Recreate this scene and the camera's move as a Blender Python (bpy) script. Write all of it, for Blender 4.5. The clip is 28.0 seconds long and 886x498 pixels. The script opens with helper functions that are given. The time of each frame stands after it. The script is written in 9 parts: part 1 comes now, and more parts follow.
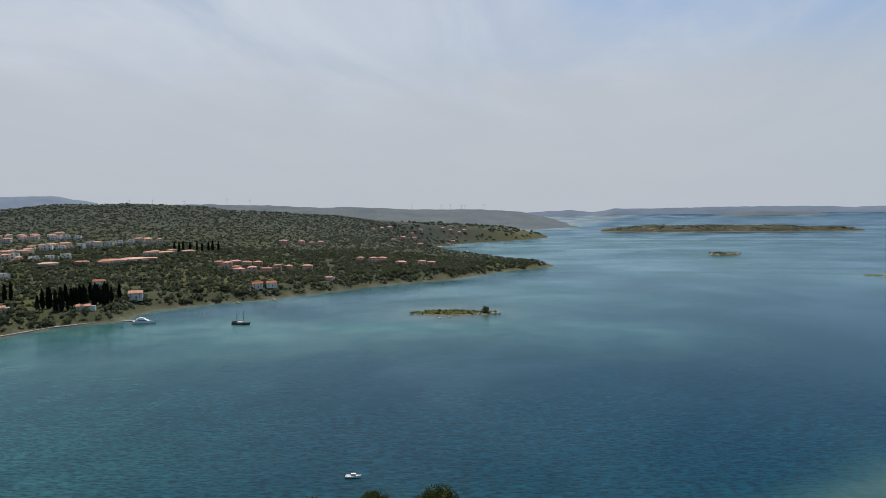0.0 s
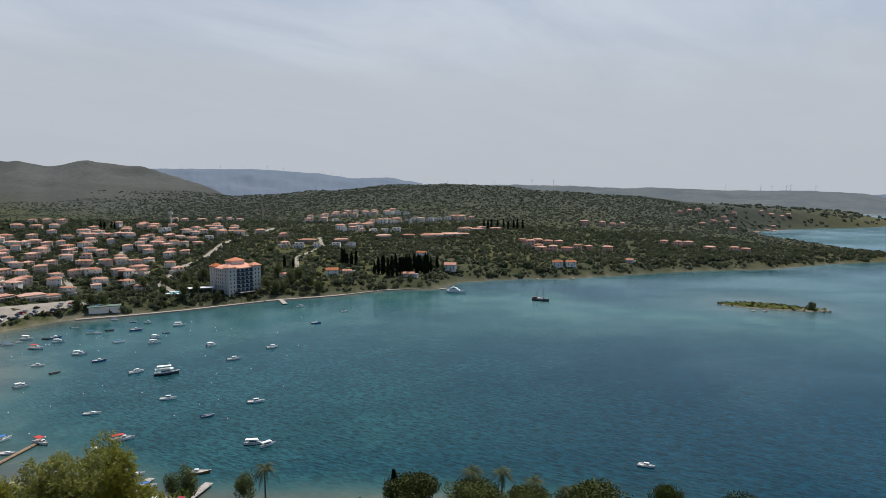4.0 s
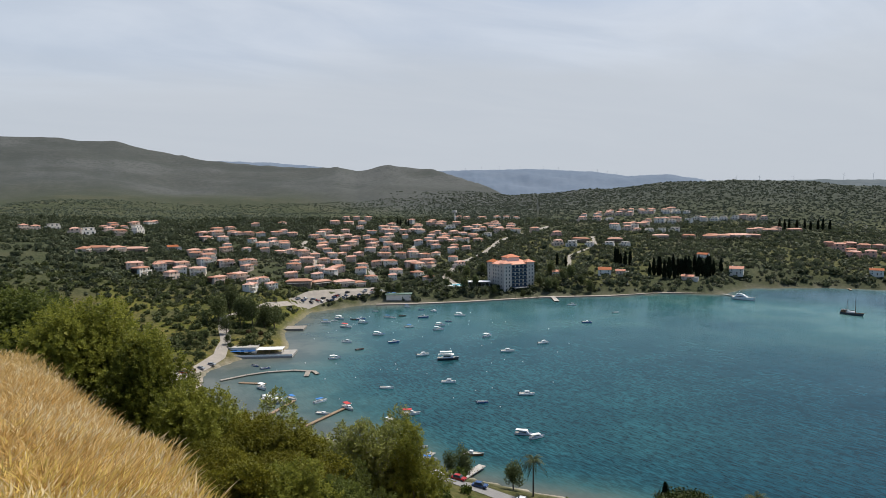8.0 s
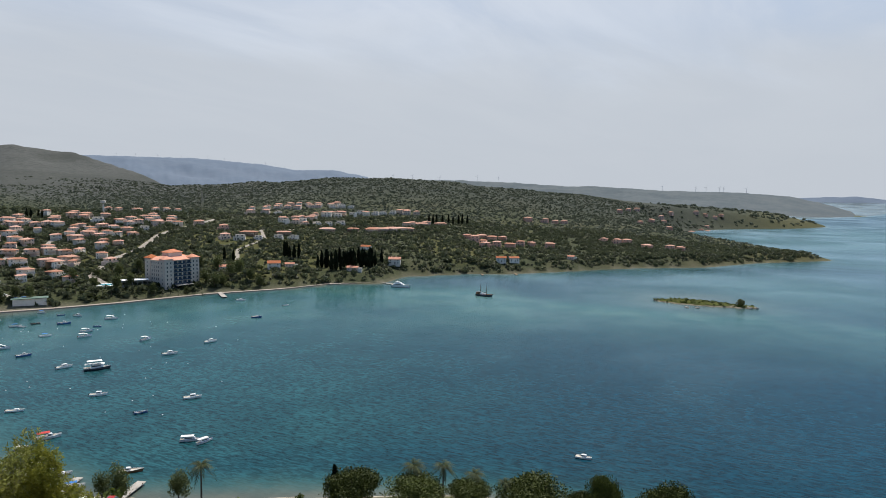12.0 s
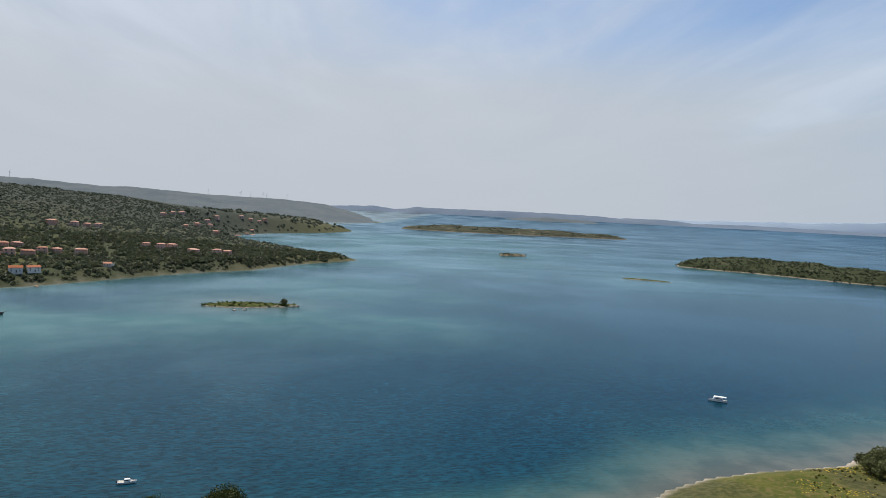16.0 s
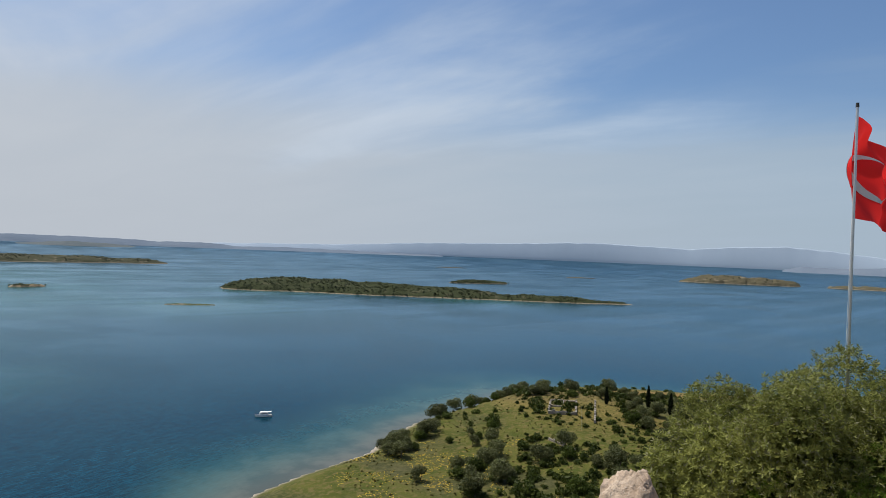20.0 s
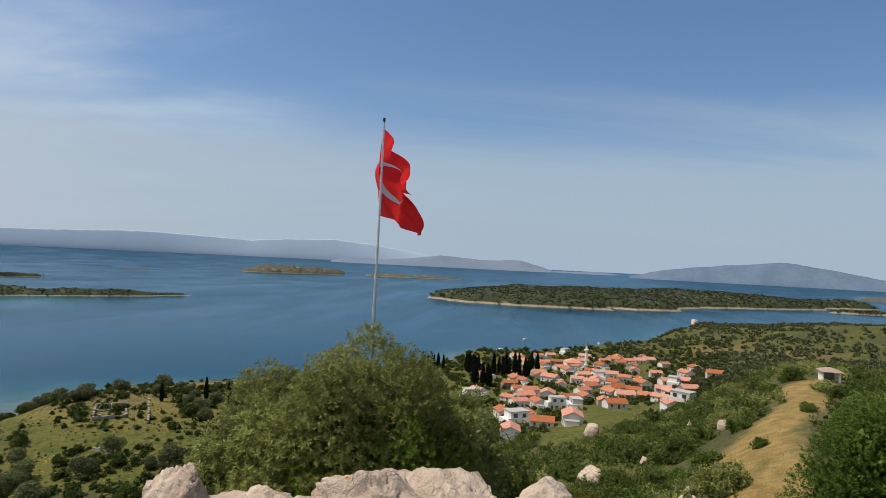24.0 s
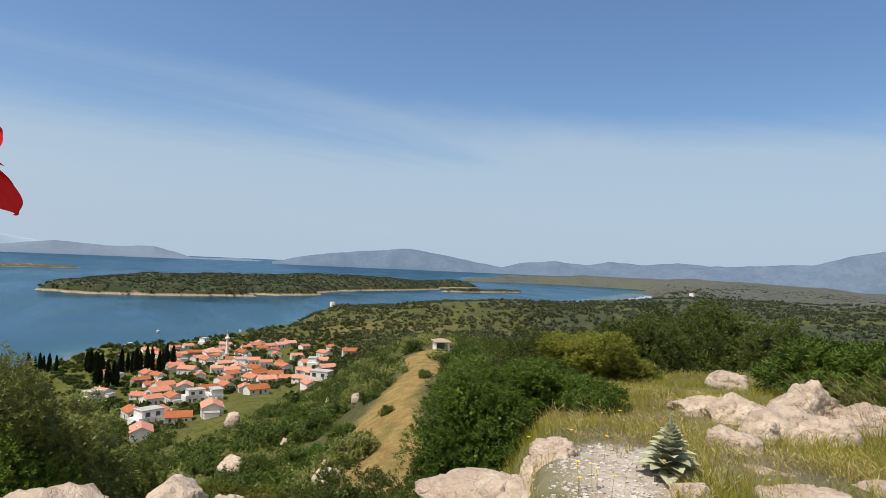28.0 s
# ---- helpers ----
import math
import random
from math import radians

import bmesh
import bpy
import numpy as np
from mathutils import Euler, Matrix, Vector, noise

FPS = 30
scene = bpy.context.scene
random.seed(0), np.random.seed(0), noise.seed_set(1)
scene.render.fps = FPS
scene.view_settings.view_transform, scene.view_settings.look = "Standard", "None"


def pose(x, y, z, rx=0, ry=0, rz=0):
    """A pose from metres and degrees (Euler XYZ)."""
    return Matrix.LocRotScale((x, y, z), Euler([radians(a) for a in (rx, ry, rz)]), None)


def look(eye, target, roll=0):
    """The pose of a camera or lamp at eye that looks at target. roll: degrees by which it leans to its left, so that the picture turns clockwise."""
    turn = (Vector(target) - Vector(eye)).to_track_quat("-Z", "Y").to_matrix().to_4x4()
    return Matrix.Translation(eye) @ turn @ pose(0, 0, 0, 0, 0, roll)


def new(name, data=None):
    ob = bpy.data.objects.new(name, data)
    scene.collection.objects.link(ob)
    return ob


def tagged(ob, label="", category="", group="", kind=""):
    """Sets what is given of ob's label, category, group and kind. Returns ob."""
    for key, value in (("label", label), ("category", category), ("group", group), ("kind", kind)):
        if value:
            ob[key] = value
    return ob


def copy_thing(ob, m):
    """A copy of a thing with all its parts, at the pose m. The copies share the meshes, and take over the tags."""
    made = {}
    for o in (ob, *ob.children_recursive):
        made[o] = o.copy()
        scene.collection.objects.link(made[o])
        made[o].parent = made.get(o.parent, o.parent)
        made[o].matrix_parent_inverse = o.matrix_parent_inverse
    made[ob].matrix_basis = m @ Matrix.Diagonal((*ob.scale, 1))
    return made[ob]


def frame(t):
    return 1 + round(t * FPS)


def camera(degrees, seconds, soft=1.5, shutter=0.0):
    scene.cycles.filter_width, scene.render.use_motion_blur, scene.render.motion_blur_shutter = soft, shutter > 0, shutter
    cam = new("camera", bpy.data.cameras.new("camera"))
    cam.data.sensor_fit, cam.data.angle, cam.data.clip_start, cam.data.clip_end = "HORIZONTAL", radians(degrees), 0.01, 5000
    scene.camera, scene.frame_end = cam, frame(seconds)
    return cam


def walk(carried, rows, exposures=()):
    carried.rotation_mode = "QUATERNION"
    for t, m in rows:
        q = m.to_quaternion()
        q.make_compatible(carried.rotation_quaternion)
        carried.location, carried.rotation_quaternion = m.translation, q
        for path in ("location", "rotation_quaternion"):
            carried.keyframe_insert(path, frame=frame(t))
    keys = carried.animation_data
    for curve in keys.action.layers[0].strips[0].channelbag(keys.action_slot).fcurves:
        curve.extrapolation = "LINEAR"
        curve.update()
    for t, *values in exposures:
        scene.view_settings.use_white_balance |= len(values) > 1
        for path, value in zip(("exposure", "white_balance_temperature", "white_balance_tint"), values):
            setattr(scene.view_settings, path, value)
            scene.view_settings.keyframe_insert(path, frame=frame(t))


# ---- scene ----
# ---- camera ----
# The film-maker turns on the spot on the hilltop, the phone held a little in front of the body.
EYE, REACH = 85.0, 0.14
cam = camera(68.95, 28.0, 0.6)
ROWS = [
    # seconds, yaw, pitch, roll
    (0.0, 10.24, -3.28, 0.86),
    (0.5, 16.42, -3.41, 0.82),
    (1.0, 18.29, -3.66, 0.80),
    (1.5, 19.56, -3.93, 0.49),
    (2.0, 23.22, -4.17, 0.22),
    (2.5, 27.17, -4.39, 0.36),
    (4.5, 41.49, -4.78, 0.46),
    (5.0, 47.50, -4.83, 0.59),
    (5.5, 50.73, -4.78, 0.53),
    (6.0, 54.32, -4.52, 0.60),
    (6.5, 59.11, -4.35, 0.76),
    (7.0, 61.05, -4.50, 0.69),
    (7.5, 60.66, -4.64, 0.88),
    (8.0, 60.42, -4.56, 0.90),
    (8.5, 59.40, -4.04, 0.69),
    (9.0, 57.24, -3.89, 1.14),
    (9.5, 57.56, -5.20, -0.54),
    (10.0, 55.44, -4.91, -1.02),
    (10.5, 51.05, -4.81, -0.62),
    (11.0, 46.52, -4.78, -0.72),
    (11.5, 38.84, -4.78, -0.64),
    (12.0, 31.70, -5.16, -0.83),
    (12.5, 24.59, -5.24, -0.76),
    (13.0, 17.87, -5.64, -1.23),
    (13.5, 11.46, -5.93, -1.78),
    (15.5, -4.30, -4.28, -2.72),
    (16.0, -6.98, -3.54, -2.78),
    (16.5, -15.23, -2.60, -3.28),
    (17.0, -20.78, -2.28, -2.54),
    (17.5, -25.85, -2.48, -1.98),
    (18.0, -30.52, -2.57, -1.68),
    (18.5, -34.52, -2.16, -2.02),
    (19.0, -36.29, -1.57, -1.91),
    (19.5, -39.49, -0.60, -1.84),
    (20.0, -46.02, 0.25, -2.26),
    (20.5, -51.05, 0.58, -2.11),
    (21.0, -55.55, 1.00, -2.57),
    (21.5, -59.23, 1.35, -2.73),
    (23.5, -75.43, 1.25, -1.81),
    (24.0, -83.64, 1.08, -2.80),
    (24.5, -89.56, 0.74, -3.29),
    (25.0, -94.23, 0.68, -2.76),
    (25.5, -97.39, 0.57, -2.40),
    (26.0, -101.04, 0.63, -2.85),
    (26.5, -105.59, 0.29, -3.21),
    (27.0, -109.92, 1.29, -2.37),
    (27.5, -112.71, 1.34, -2.65),
    (28.0, -114.63, 1.29, -2.51),
]
walk(cam, [(t, pose(-REACH * math.sin(radians(yaw)), REACH * math.cos(radians(yaw)), EYE, 90 + pitch, roll, yaw)) for t, yaw, pitch, roll in ROWS],
     [(0.0, -0.08), (2.0, -0.10), (5.0, -0.08), (6.0, 0.05), (9.0, 0.08), (13.0, 0.08), (17.0, 0.0), (20.0, -0.03), (23.5, 0.0), (25.0, 0.03), (28.0, 0.24)])

# ---- sky and sun ----
SUN_AZ, SUN_EL = 12.0, 62.0  # degrees; azimuth is counted leftwards from +y


def way(az, el=0.0):
    a, e = radians(az), radians(el)
    return Vector((-math.sin(a) * math.cos(e), math.cos(a) * math.cos(e), math.sin(e)))


sun = new("sun", bpy.data.lights.new("sun", "SUN"))
sun.data.energy, sun.data.angle, sun.data.color = 4.5, radians(0.6), (1.0, 0.95, 0.87)
sun.matrix_world = look(way(SUN_AZ, SUN_EL) * 500, (0, 0, 0))


def build_world():
    world = bpy.data.worlds.new("sky")
    scene.world = world
    world.use_nodes = True
    nt = world.node_tree
    nt.nodes.clear()
    N, L = nt.nodes.new, nt.links.new

    def math_node(op, a, b=None, clamp=False):
        n = N("ShaderNodeMath")
        n.operation, n.use_clamp = op, clamp
        for i, v in enumerate((a, b)):
            if v is None:
                continue
            if isinstance(v, (int, float)):
                n.inputs[i].default_value = v
            else:
                L(v, n.inputs[i])
        return n.outputs[0]

    def ramp(v, lo, hi):
        n = N("ShaderNodeMapRange")
        n.interpolation_type = "SMOOTHSTEP"
        n.inputs["From Min"].default_value, n.inputs["From Max"].default_value = lo, hi
        L(v, n.inputs["Value"])
        return n.outputs["Result"]

    def mix(f, a, b):
        n = N("ShaderNodeMix")
        n.data_type = "RGBA"
        L(f, n.inputs[0])
        for k, v in ((6, a), (7, b)):
            if isinstance(v, tuple):
                n.inputs[k].default_value = (*v, 1)
            else:
                L(v, n.inputs[k])
        return n.outputs[2]

    sky = N("ShaderNodeTexSky")
    sky.sky_type, sky.sun_disc = "NISHITA", False
    sky.sun_elevation, sky.sun_rotation = radians(SUN_EL), radians(-SUN_AZ)
    sky.air_density, sky.dust_density, sky.ozone_density, sky.altitude = 1.0, 1.6, 1.5, 80
    lit = N("ShaderNodeMix")
    lit.data_type, lit.blend_type = "RGBA", "MULTIPLY"
    lit.inputs[0].default_value = 1.0
    L(sky.outputs[0], lit.inputs[6])
    lit.inputs[7].default_value = (0.083, 0.099, 0.115, 1)
    tc = N("ShaderNodeTexCoord")
    sep = N("ShaderNodeSeparateXYZ")
    L(tc.outputs["Generated"], sep.inputs[0])
    x, y, z = sep.outputs
    # clouds lie on a flat layer far above: the direction is projected onto it
    up = math_node("ADD", math_node("MAXIMUM", z, 0.0), 0.12)
    u, v = math_node("DIVIDE", x, up), math_node("DIVIDE", y, up)
    flat = N("ShaderNodeCombineXYZ")
    L(u, flat.inputs[0]), L(v, flat.inputs[1])
    turn = N("ShaderNodeMapping")
    turn.inputs["Rotation"].default_value = (0, 0, radians(-35))
    turn.inputs["Scale"].default_value = (0.75, 0.34, 1)
    L(flat.outputs[0], turn.inputs[0])
    n1, n2 = N("ShaderNodeTexNoise"), N("ShaderNodeTexNoise")
    for n, s, d, di in ((n1, 0.8, 8, 0.7), (n2, 2.0, 8, 0.5)):
        n.inputs["Scale"].default_value, n.inputs["Detail"].default_value, n.inputs["Distortion"].default_value = s, d, di
        n.inputs["Roughness"].default_value = 0.55
        L(turn.outputs[0], n.inputs["Vector"])
    # the veil is thick towards the sun's side and thins away from it
    side = way(38.0)
    toward = math_node("ADD", math_node("MULTIPLY", x, side.x), math_node("MULTIPLY", y, side.y))
    body = math_node("ADD", math_node("ADD", n1.outputs["Fac"], math_node("MULTIPLY", n2.outputs["Fac"], 0.35)), math_node("MULTIPLY", toward, 0.36))
    body = math_node("ADD", body, math_node("MULTIPLY", ramp(z, 0.45, 0.85), 0.4))  # it thickens overhead, round the sun
    low = math_node("MULTIPLY", math_node("SUBTRACT", 0.30, z), 0.55)
    cover = ramp(math_node("ADD", body, low), 0.55, 1.02)
    cover = math_node("MULTIPLY", cover, 0.88)
    white = mix(ramp(toward, -0.6, 0.9), (0.45, 0.555, 0.68), (0.575, 0.62, 0.69))
    shade = N("ShaderNodeMix")
    shade.data_type, shade.blend_type = "RGBA", "MULTIPLY"
    shade.inputs[0].default_value = 1.0
    L(white, shade.inputs[6])
    L(mix(ramp(n2.outputs["Fac"], 0.32, 0.68), (0.91, 0.93, 0.955), (1.13, 1.115, 1.095)), shade.inputs[7])
    high = way(SUN_AZ, SUN_EL)
    near_sun = math_node("ADD", math_node("MULTIPLY", z, high.z), math_node("ADD", math_node("MULTIPLY", x, high.x), math_node("MULTIPLY", y, high.y)))
    veil = mix(ramp(near_sun, 0.72, 1.0), shade.outputs[2], (1.9, 1.8, 1.65))
    col = mix(cover, lit.outputs[2], veil)
    haze = math_node("MULTIPLY", math_node("SUBTRACT", 1.0, ramp(z, -0.01, 0.17)), 0.86)
    col = mix(haze, col, mix(ramp(toward, -0.7, 0.8), (0.345, 0.45, 0.585), (0.475, 0.525, 0.595)))
    # a pale bank of cloud low over the sea
    wavy = math_node("ADD", z, math_node("MULTIPLY", math_node("SUBTRACT", n1.outputs["Fac"], 0.5), 0.30))
    bank = math_node("MULTIPLY", math_node("SUBTRACT", 1.0, ramp(wavy, 0.14, 0.25)), 0.8)
    col = mix(bank, col, mix(ramp(toward, -0.7, 0.8), (0.385, 0.48, 0.58), (0.51, 0.55, 0.605)))
    bg = N("ShaderNodeBackground")
    L(col, bg.inputs[0])
    bg.inputs[1].default_value = 1.0
    L(bg.outputs[0], N("ShaderNodeOutputWorld").inputs[0])


build_world()

# ---- tools ----
def hash2(i, j, seed):
    v = np.sin(i * 127.1 + j * 311.7 + seed * 74.7) * 43758.5453
    return v - np.floor(v)


def vnoise(x, y, seed=0):
    """Smooth value noise, 0 to 1, for arrays."""
    i, j = np.floor(x), np.floor(y)
    fx, fy = x - i, y - j
    fx, fy = fx * fx * (3 - 2 * fx), fy * fy * (3 - 2 * fy)
    a, b = hash2(i, j, seed), hash2(i + 1, j, seed)
    c, d = hash2(i, j + 1, seed), hash2(i + 1, j + 1, seed)
    return (a + (b - a) * fx) * (1 - fy) + (c + (d - c) * fx) * fy


def fbm(x, y, seed=0, octaves=4):
    total, amp, norm = 0.0, 1.0, 0.0
    for k in range(octaves):
        total = total + amp * vnoise(x * 2 ** k, y * 2 ** k, seed + k)
        norm += amp
        amp *= 0.5
    return total / norm


def smooth(v, lo, hi):
    t = np.clip((v - lo) / (hi - lo), 0, 1)
    return t * t * (3 - 2 * t)


def polar(az, d):
    a = np.radians(az)
    return -d * np.sin(a), d * np.cos(a)


def signed(px, py, ring):
    """Distance to the outline of a plan, positive inside."""
    ring = np.array(ring, float)
    best = np.full(px.shape, 1e18)
    inside = np.zeros(px.shape, bool)
    for (ax, ay), (bx, by) in zip(ring, np.roll(ring, -1, 0)):
        dx, dy = bx - ax, by - ay
        t = np.clip(((px - ax) * dx + (py - ay) * dy) / (dx * dx + dy * dy), 0, 1)
        best = np.minimum(best, (px - ax - t * dx) ** 2 + (py - ay - t * dy) ** 2)
        cross = (ay > py) != (by > py)
        inside ^= cross & (px < ax + (py - ay) * dx / (dy if dy else 1e-9))
    return np.where(inside, 1, -1) * np.sqrt(best)


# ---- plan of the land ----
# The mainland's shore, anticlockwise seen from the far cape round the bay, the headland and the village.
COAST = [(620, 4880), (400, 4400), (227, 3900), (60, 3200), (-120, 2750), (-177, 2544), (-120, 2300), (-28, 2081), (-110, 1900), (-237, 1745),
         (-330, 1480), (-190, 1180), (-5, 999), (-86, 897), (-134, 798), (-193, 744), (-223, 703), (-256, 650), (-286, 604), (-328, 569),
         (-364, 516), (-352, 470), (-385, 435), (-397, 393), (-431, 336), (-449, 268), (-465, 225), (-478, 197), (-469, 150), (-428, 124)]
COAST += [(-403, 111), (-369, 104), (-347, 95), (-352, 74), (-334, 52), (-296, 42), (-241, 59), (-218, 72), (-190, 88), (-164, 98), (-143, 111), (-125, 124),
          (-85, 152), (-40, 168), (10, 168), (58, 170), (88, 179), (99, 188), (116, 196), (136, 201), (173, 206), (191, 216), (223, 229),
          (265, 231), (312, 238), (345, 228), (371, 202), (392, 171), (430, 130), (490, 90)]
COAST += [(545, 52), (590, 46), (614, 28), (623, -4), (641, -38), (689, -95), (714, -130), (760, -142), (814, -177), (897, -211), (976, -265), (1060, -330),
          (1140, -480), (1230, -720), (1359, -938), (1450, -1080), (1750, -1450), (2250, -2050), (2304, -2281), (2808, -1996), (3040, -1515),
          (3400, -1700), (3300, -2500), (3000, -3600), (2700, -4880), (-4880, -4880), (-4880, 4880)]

RADII = (0, 8, 15, 30, 60, 100, 150, 200, 300, 400, 500, 600, 800, 1000)
PROFILES = {}


def profile(az, *heights):
    """Heights of the land along one bearing from the hilltop, at RADII."""
    PROFILES[az] = heights


profile(-180, 83.4, 83.0, 82.5, 80, 76, 70, 62, 55, 45, 40, 40, 40, 45, 50)
profile(-155, 83.4, 83.3, 83.1, 81, 77, 72, 66, 60, 50, 42, 38, 36, 35, 36)
profile(-140, 83.4, 83.3, 83.0, 80, 75, 70, 64, 58, 48, 40, 34, 30, 30, 33)
profile(-125, 83.4, 83.3, 82.6, 78, 73, 69, 64, 58, 48, 38, 30, 26, 26, 26)
profile(-114, 83.4, 81.3, 78.6, 73, 68, 66, 63, 60, 50, 38, 28, 20, 16, 18)
profile(-100, 83.4, 81.8, 79, 71, 63, 54, 44, 35, 23, 14, 10, 9, 8, 8)
profile(-90, 83.4, 81.6, 78, 69, 58, 47, 36, 28, 17, 10, 6, 4, 3, 3)
profile(-80, 83.4, 81.6, 77, 66, 51, 38, 28, 22, 16, 10, 6, 4, 3, 3)
profile(-65, 83.4, 81.4, 76, 63, 46, 31, 19, 13, 11, 7, 4, 4, 3, 3)
profile(-45, 83.4, 81.0, 75, 62, 44, 28, 14, 8, 7, 5, 4, 3, 3, 3)
profile(-25, 83.4, 80.5, 75, 63, 46, 31, 15, 6, 3, 3, 3, 3, 3, 3)
profile(5, 83.4, 80.5, 75, 64, 47, 28, 5, 3, 3, 3, 3, 3, 8, 9)
profile(20, 83.4, 80.5, 75, 64, 47, 28, 5, 3, 3, 3, 3, 4, 12, 28)
profile(35, 83.4, 80.5, 75, 64, 47, 28, 5, 3, 3, 3, 3, 6, 24, 40)
profile(50, 83.4, 80.6, 76, 65, 48, 29, 6, 3, 3, 3, 4, 12, 32, 46)
profile(65, 83.4, 80.8, 77, 67, 50, 32, 13, 4, 4, 4, 4, 12, 33, 53)
profile(80, 83.4, 81.7, 78.5, 70, 54, 37, 20, 8, 4, 6, 16, 28, 46, 58)
profile(95, 83.4, 82.35, 81.75, 78.8, 59, 44, 31, 21, 8, 9, 32, 48, 60, 68)
profile(110, 83.4, 82.6, 82.0, 79.4, 61, 48, 35, 26, 14, 14, 32, 46, 60, 68)
profile(180, 83.4, 83.0, 82.5, 80, 76, 70, 62, 55, 45, 40, 40, 40, 45, 50)

# Ridges behind: bearing, elevation of the crest seen from the hilltop, distance.
CREST = [(-180, 0.5, 2000), (-165, -0.6, 2000), (-149, -1.35, 2300), (-145, -1.2, 2400), (-141, -0.95, 2300), (-137, -1.15, 1900), (-134, -1.6, 1650),
         (-131, -2.2, 1450), (-125, -2.8, 1250), (-120.5, -3.1, 1200), (-115, -3.3, 1150), (-104, -4.3, 1150), (-100, -4.8, 1100), (-20, -4, 1100), (0.5, -2.35, 2000),
         (3, -1.6, 2300), (7.5, -1.1, 2100), (12.5, -0.8, 1900), (17.4, -0.5, 1700), (25, 0.1, 1500), (32, 0.6, 1500), (36.2, 0.95, 1500), (40.5, 0.86, 1500)]
CREST += [(45, 0.5, 1500), (49.7, 0.18, 1600), (54.6, 0.16, 1700), (57.1, 1.2, 1900), (61.6, 2.5, 2100), (65.1, 2.94, 2150), (68, 2.6, 2200),
          (69.7, 3.03, 2200), (72.4, 2.86, 2300), (76.6, 3.05, 2400), (81, 3.5, 2500), (83.2, 3.9, 2600), (87.2, 4.8, 2650), (91, 5.1, 2700),
          (94.6, 4.9, 2700), (115, 3.5, 2700), (180, 0.5, 2000)]


def land_height(px, py, rough=True):
    r = np.hypot(px, py)
    az = np.degrees(np.arctan2(-px, py))
    keys = sorted(PROFILES)
    table = np.array([np.interp(r.ravel(), RADII, PROFILES[k]) for k in keys])
    k = np.clip(np.searchsorted(keys, az.ravel(), side="right") - 1, 0, len(keys) - 2)
    ka = np.array(keys, float)
    f = smooth((az.ravel() - ka[k]) / (ka[k + 1] - ka[k]), 0, 1)
    idx = np.arange(len(k))
    z = (table[k, idx] * (1 - f) + table[k + 1, idx] * f).reshape(px.shape)
    ca, ce, cd = np.array(CREST).T
    el, dist = np.interp(az, ca, ce), np.interp(az, ca, cd)
    top = 85 + dist * np.tan(np.radians(el))
    t = np.clip((r - 1000) / (dist - 1000), 0, 1)
    bend = np.where(az > 52, 1.9, 1.0)
    z = np.where(r > 1000, z + (top - z) * t ** bend, z)
    z = np.where(r > dist, top - (r - dist) * 0.12, z)
    # the low brown land across the southern inlet
    over = 85 + 3050 * np.tan(np.radians(np.interp(az, (-150, -141, -137, -132, -120.5, -116), (-1.2, -0.82, -0.66, -0.68, -0.92, -1.5))))
    beyond = smooth(r, 2550, 3050) * smooth(-az, 114, 117) * (1 - smooth(-az, 148, 156))
    z = np.maximum(z, over * beyond - 4 * (1 - beyond))
    # the ruined acropolis knoll on the headland, the scrub knoll behind the village, the rise of the old windmill
    for kaz, kd, h, w in ((-57, 325, 6, 55), (-119.5, 760, 20, 150), (-112, 690, 9, 110), (-104, 840, 10, 90)):
        kx, ky = polar(kaz, kd)
        z = z + h * np.exp(-((px - kx) ** 2 + (py - ky) ** 2) / (w * w))
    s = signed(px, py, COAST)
    if rough:
        n = fbm(px / 60, py / 60, 3) - 0.5
        big = fbm(px / 260, py / 260, 9) - 0.5
        z = z + n * np.clip((r - 20) / 60, 0, 1) * 3.0 + big * np.clip((r - 1050) / 600, 0, 1) * 34
        z = z + (fbm(px / 2.2, py / 2.2, 21) - 0.5) * 0.35 * np.clip(1.4 - r / 60, 0, 1)
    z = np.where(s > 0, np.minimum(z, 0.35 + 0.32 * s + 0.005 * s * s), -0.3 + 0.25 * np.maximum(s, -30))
    return z, s, r, az


def land_z(x, y):
    z = land_height(np.array([float(x)]), np.array([float(y)]))[0]
    return float(z[0])


def bare_track(a, r):
    """How bare the ground lies, 0 to 1: the dry track that runs down the spur and widens on the slope."""
    mid = np.interp(r, (20, 32, 45, 62, 80, 102, 140, 175), (-117, -115.5, -113, -110, -109.2, -111.8, -113, -113.8))
    half = np.interp(r, (20, 32, 45, 62, 80, 102, 140, 175), (2.4, 3.0, 3.6, 4.4, 3.4, 2.0, 1.5, 1.2))
    return np.exp(-np.abs((a - mid + 0.8 * np.sin(r / 9)) / half) ** 3) * smooth(r, 14, 24) * (1 - smooth(r, 165, 185))


def green_meadow(a, r):
    """The open green meadow between the slope's shrubs and the village."""
    mid = np.interp(r, (190, 330), (-94.3, -101.5))
    return np.exp(-np.abs((a - mid) / 3.4) ** 3) * smooth(r, 180, 215) * (1 - smooth(r, 300, 335))


SEA_FLAT, SEA_EDGE = 3400.0, 4900.0


def sea_z(r):
    """The sea is flat, and its last stretch lifts to bring the true horizon inside the reach of the view."""
    return 60.0 * np.clip((r - SEA_FLAT) / (SEA_EDGE - SEA_FLAT), 0, 1) ** 1.5

# ---- materials ----
def nodes_of(name):
    m = bpy.data.materials.new(name)
    m.use_nodes = True
    nt = m.node_tree
    return m, nt, nt.nodes["Principled BSDF"]


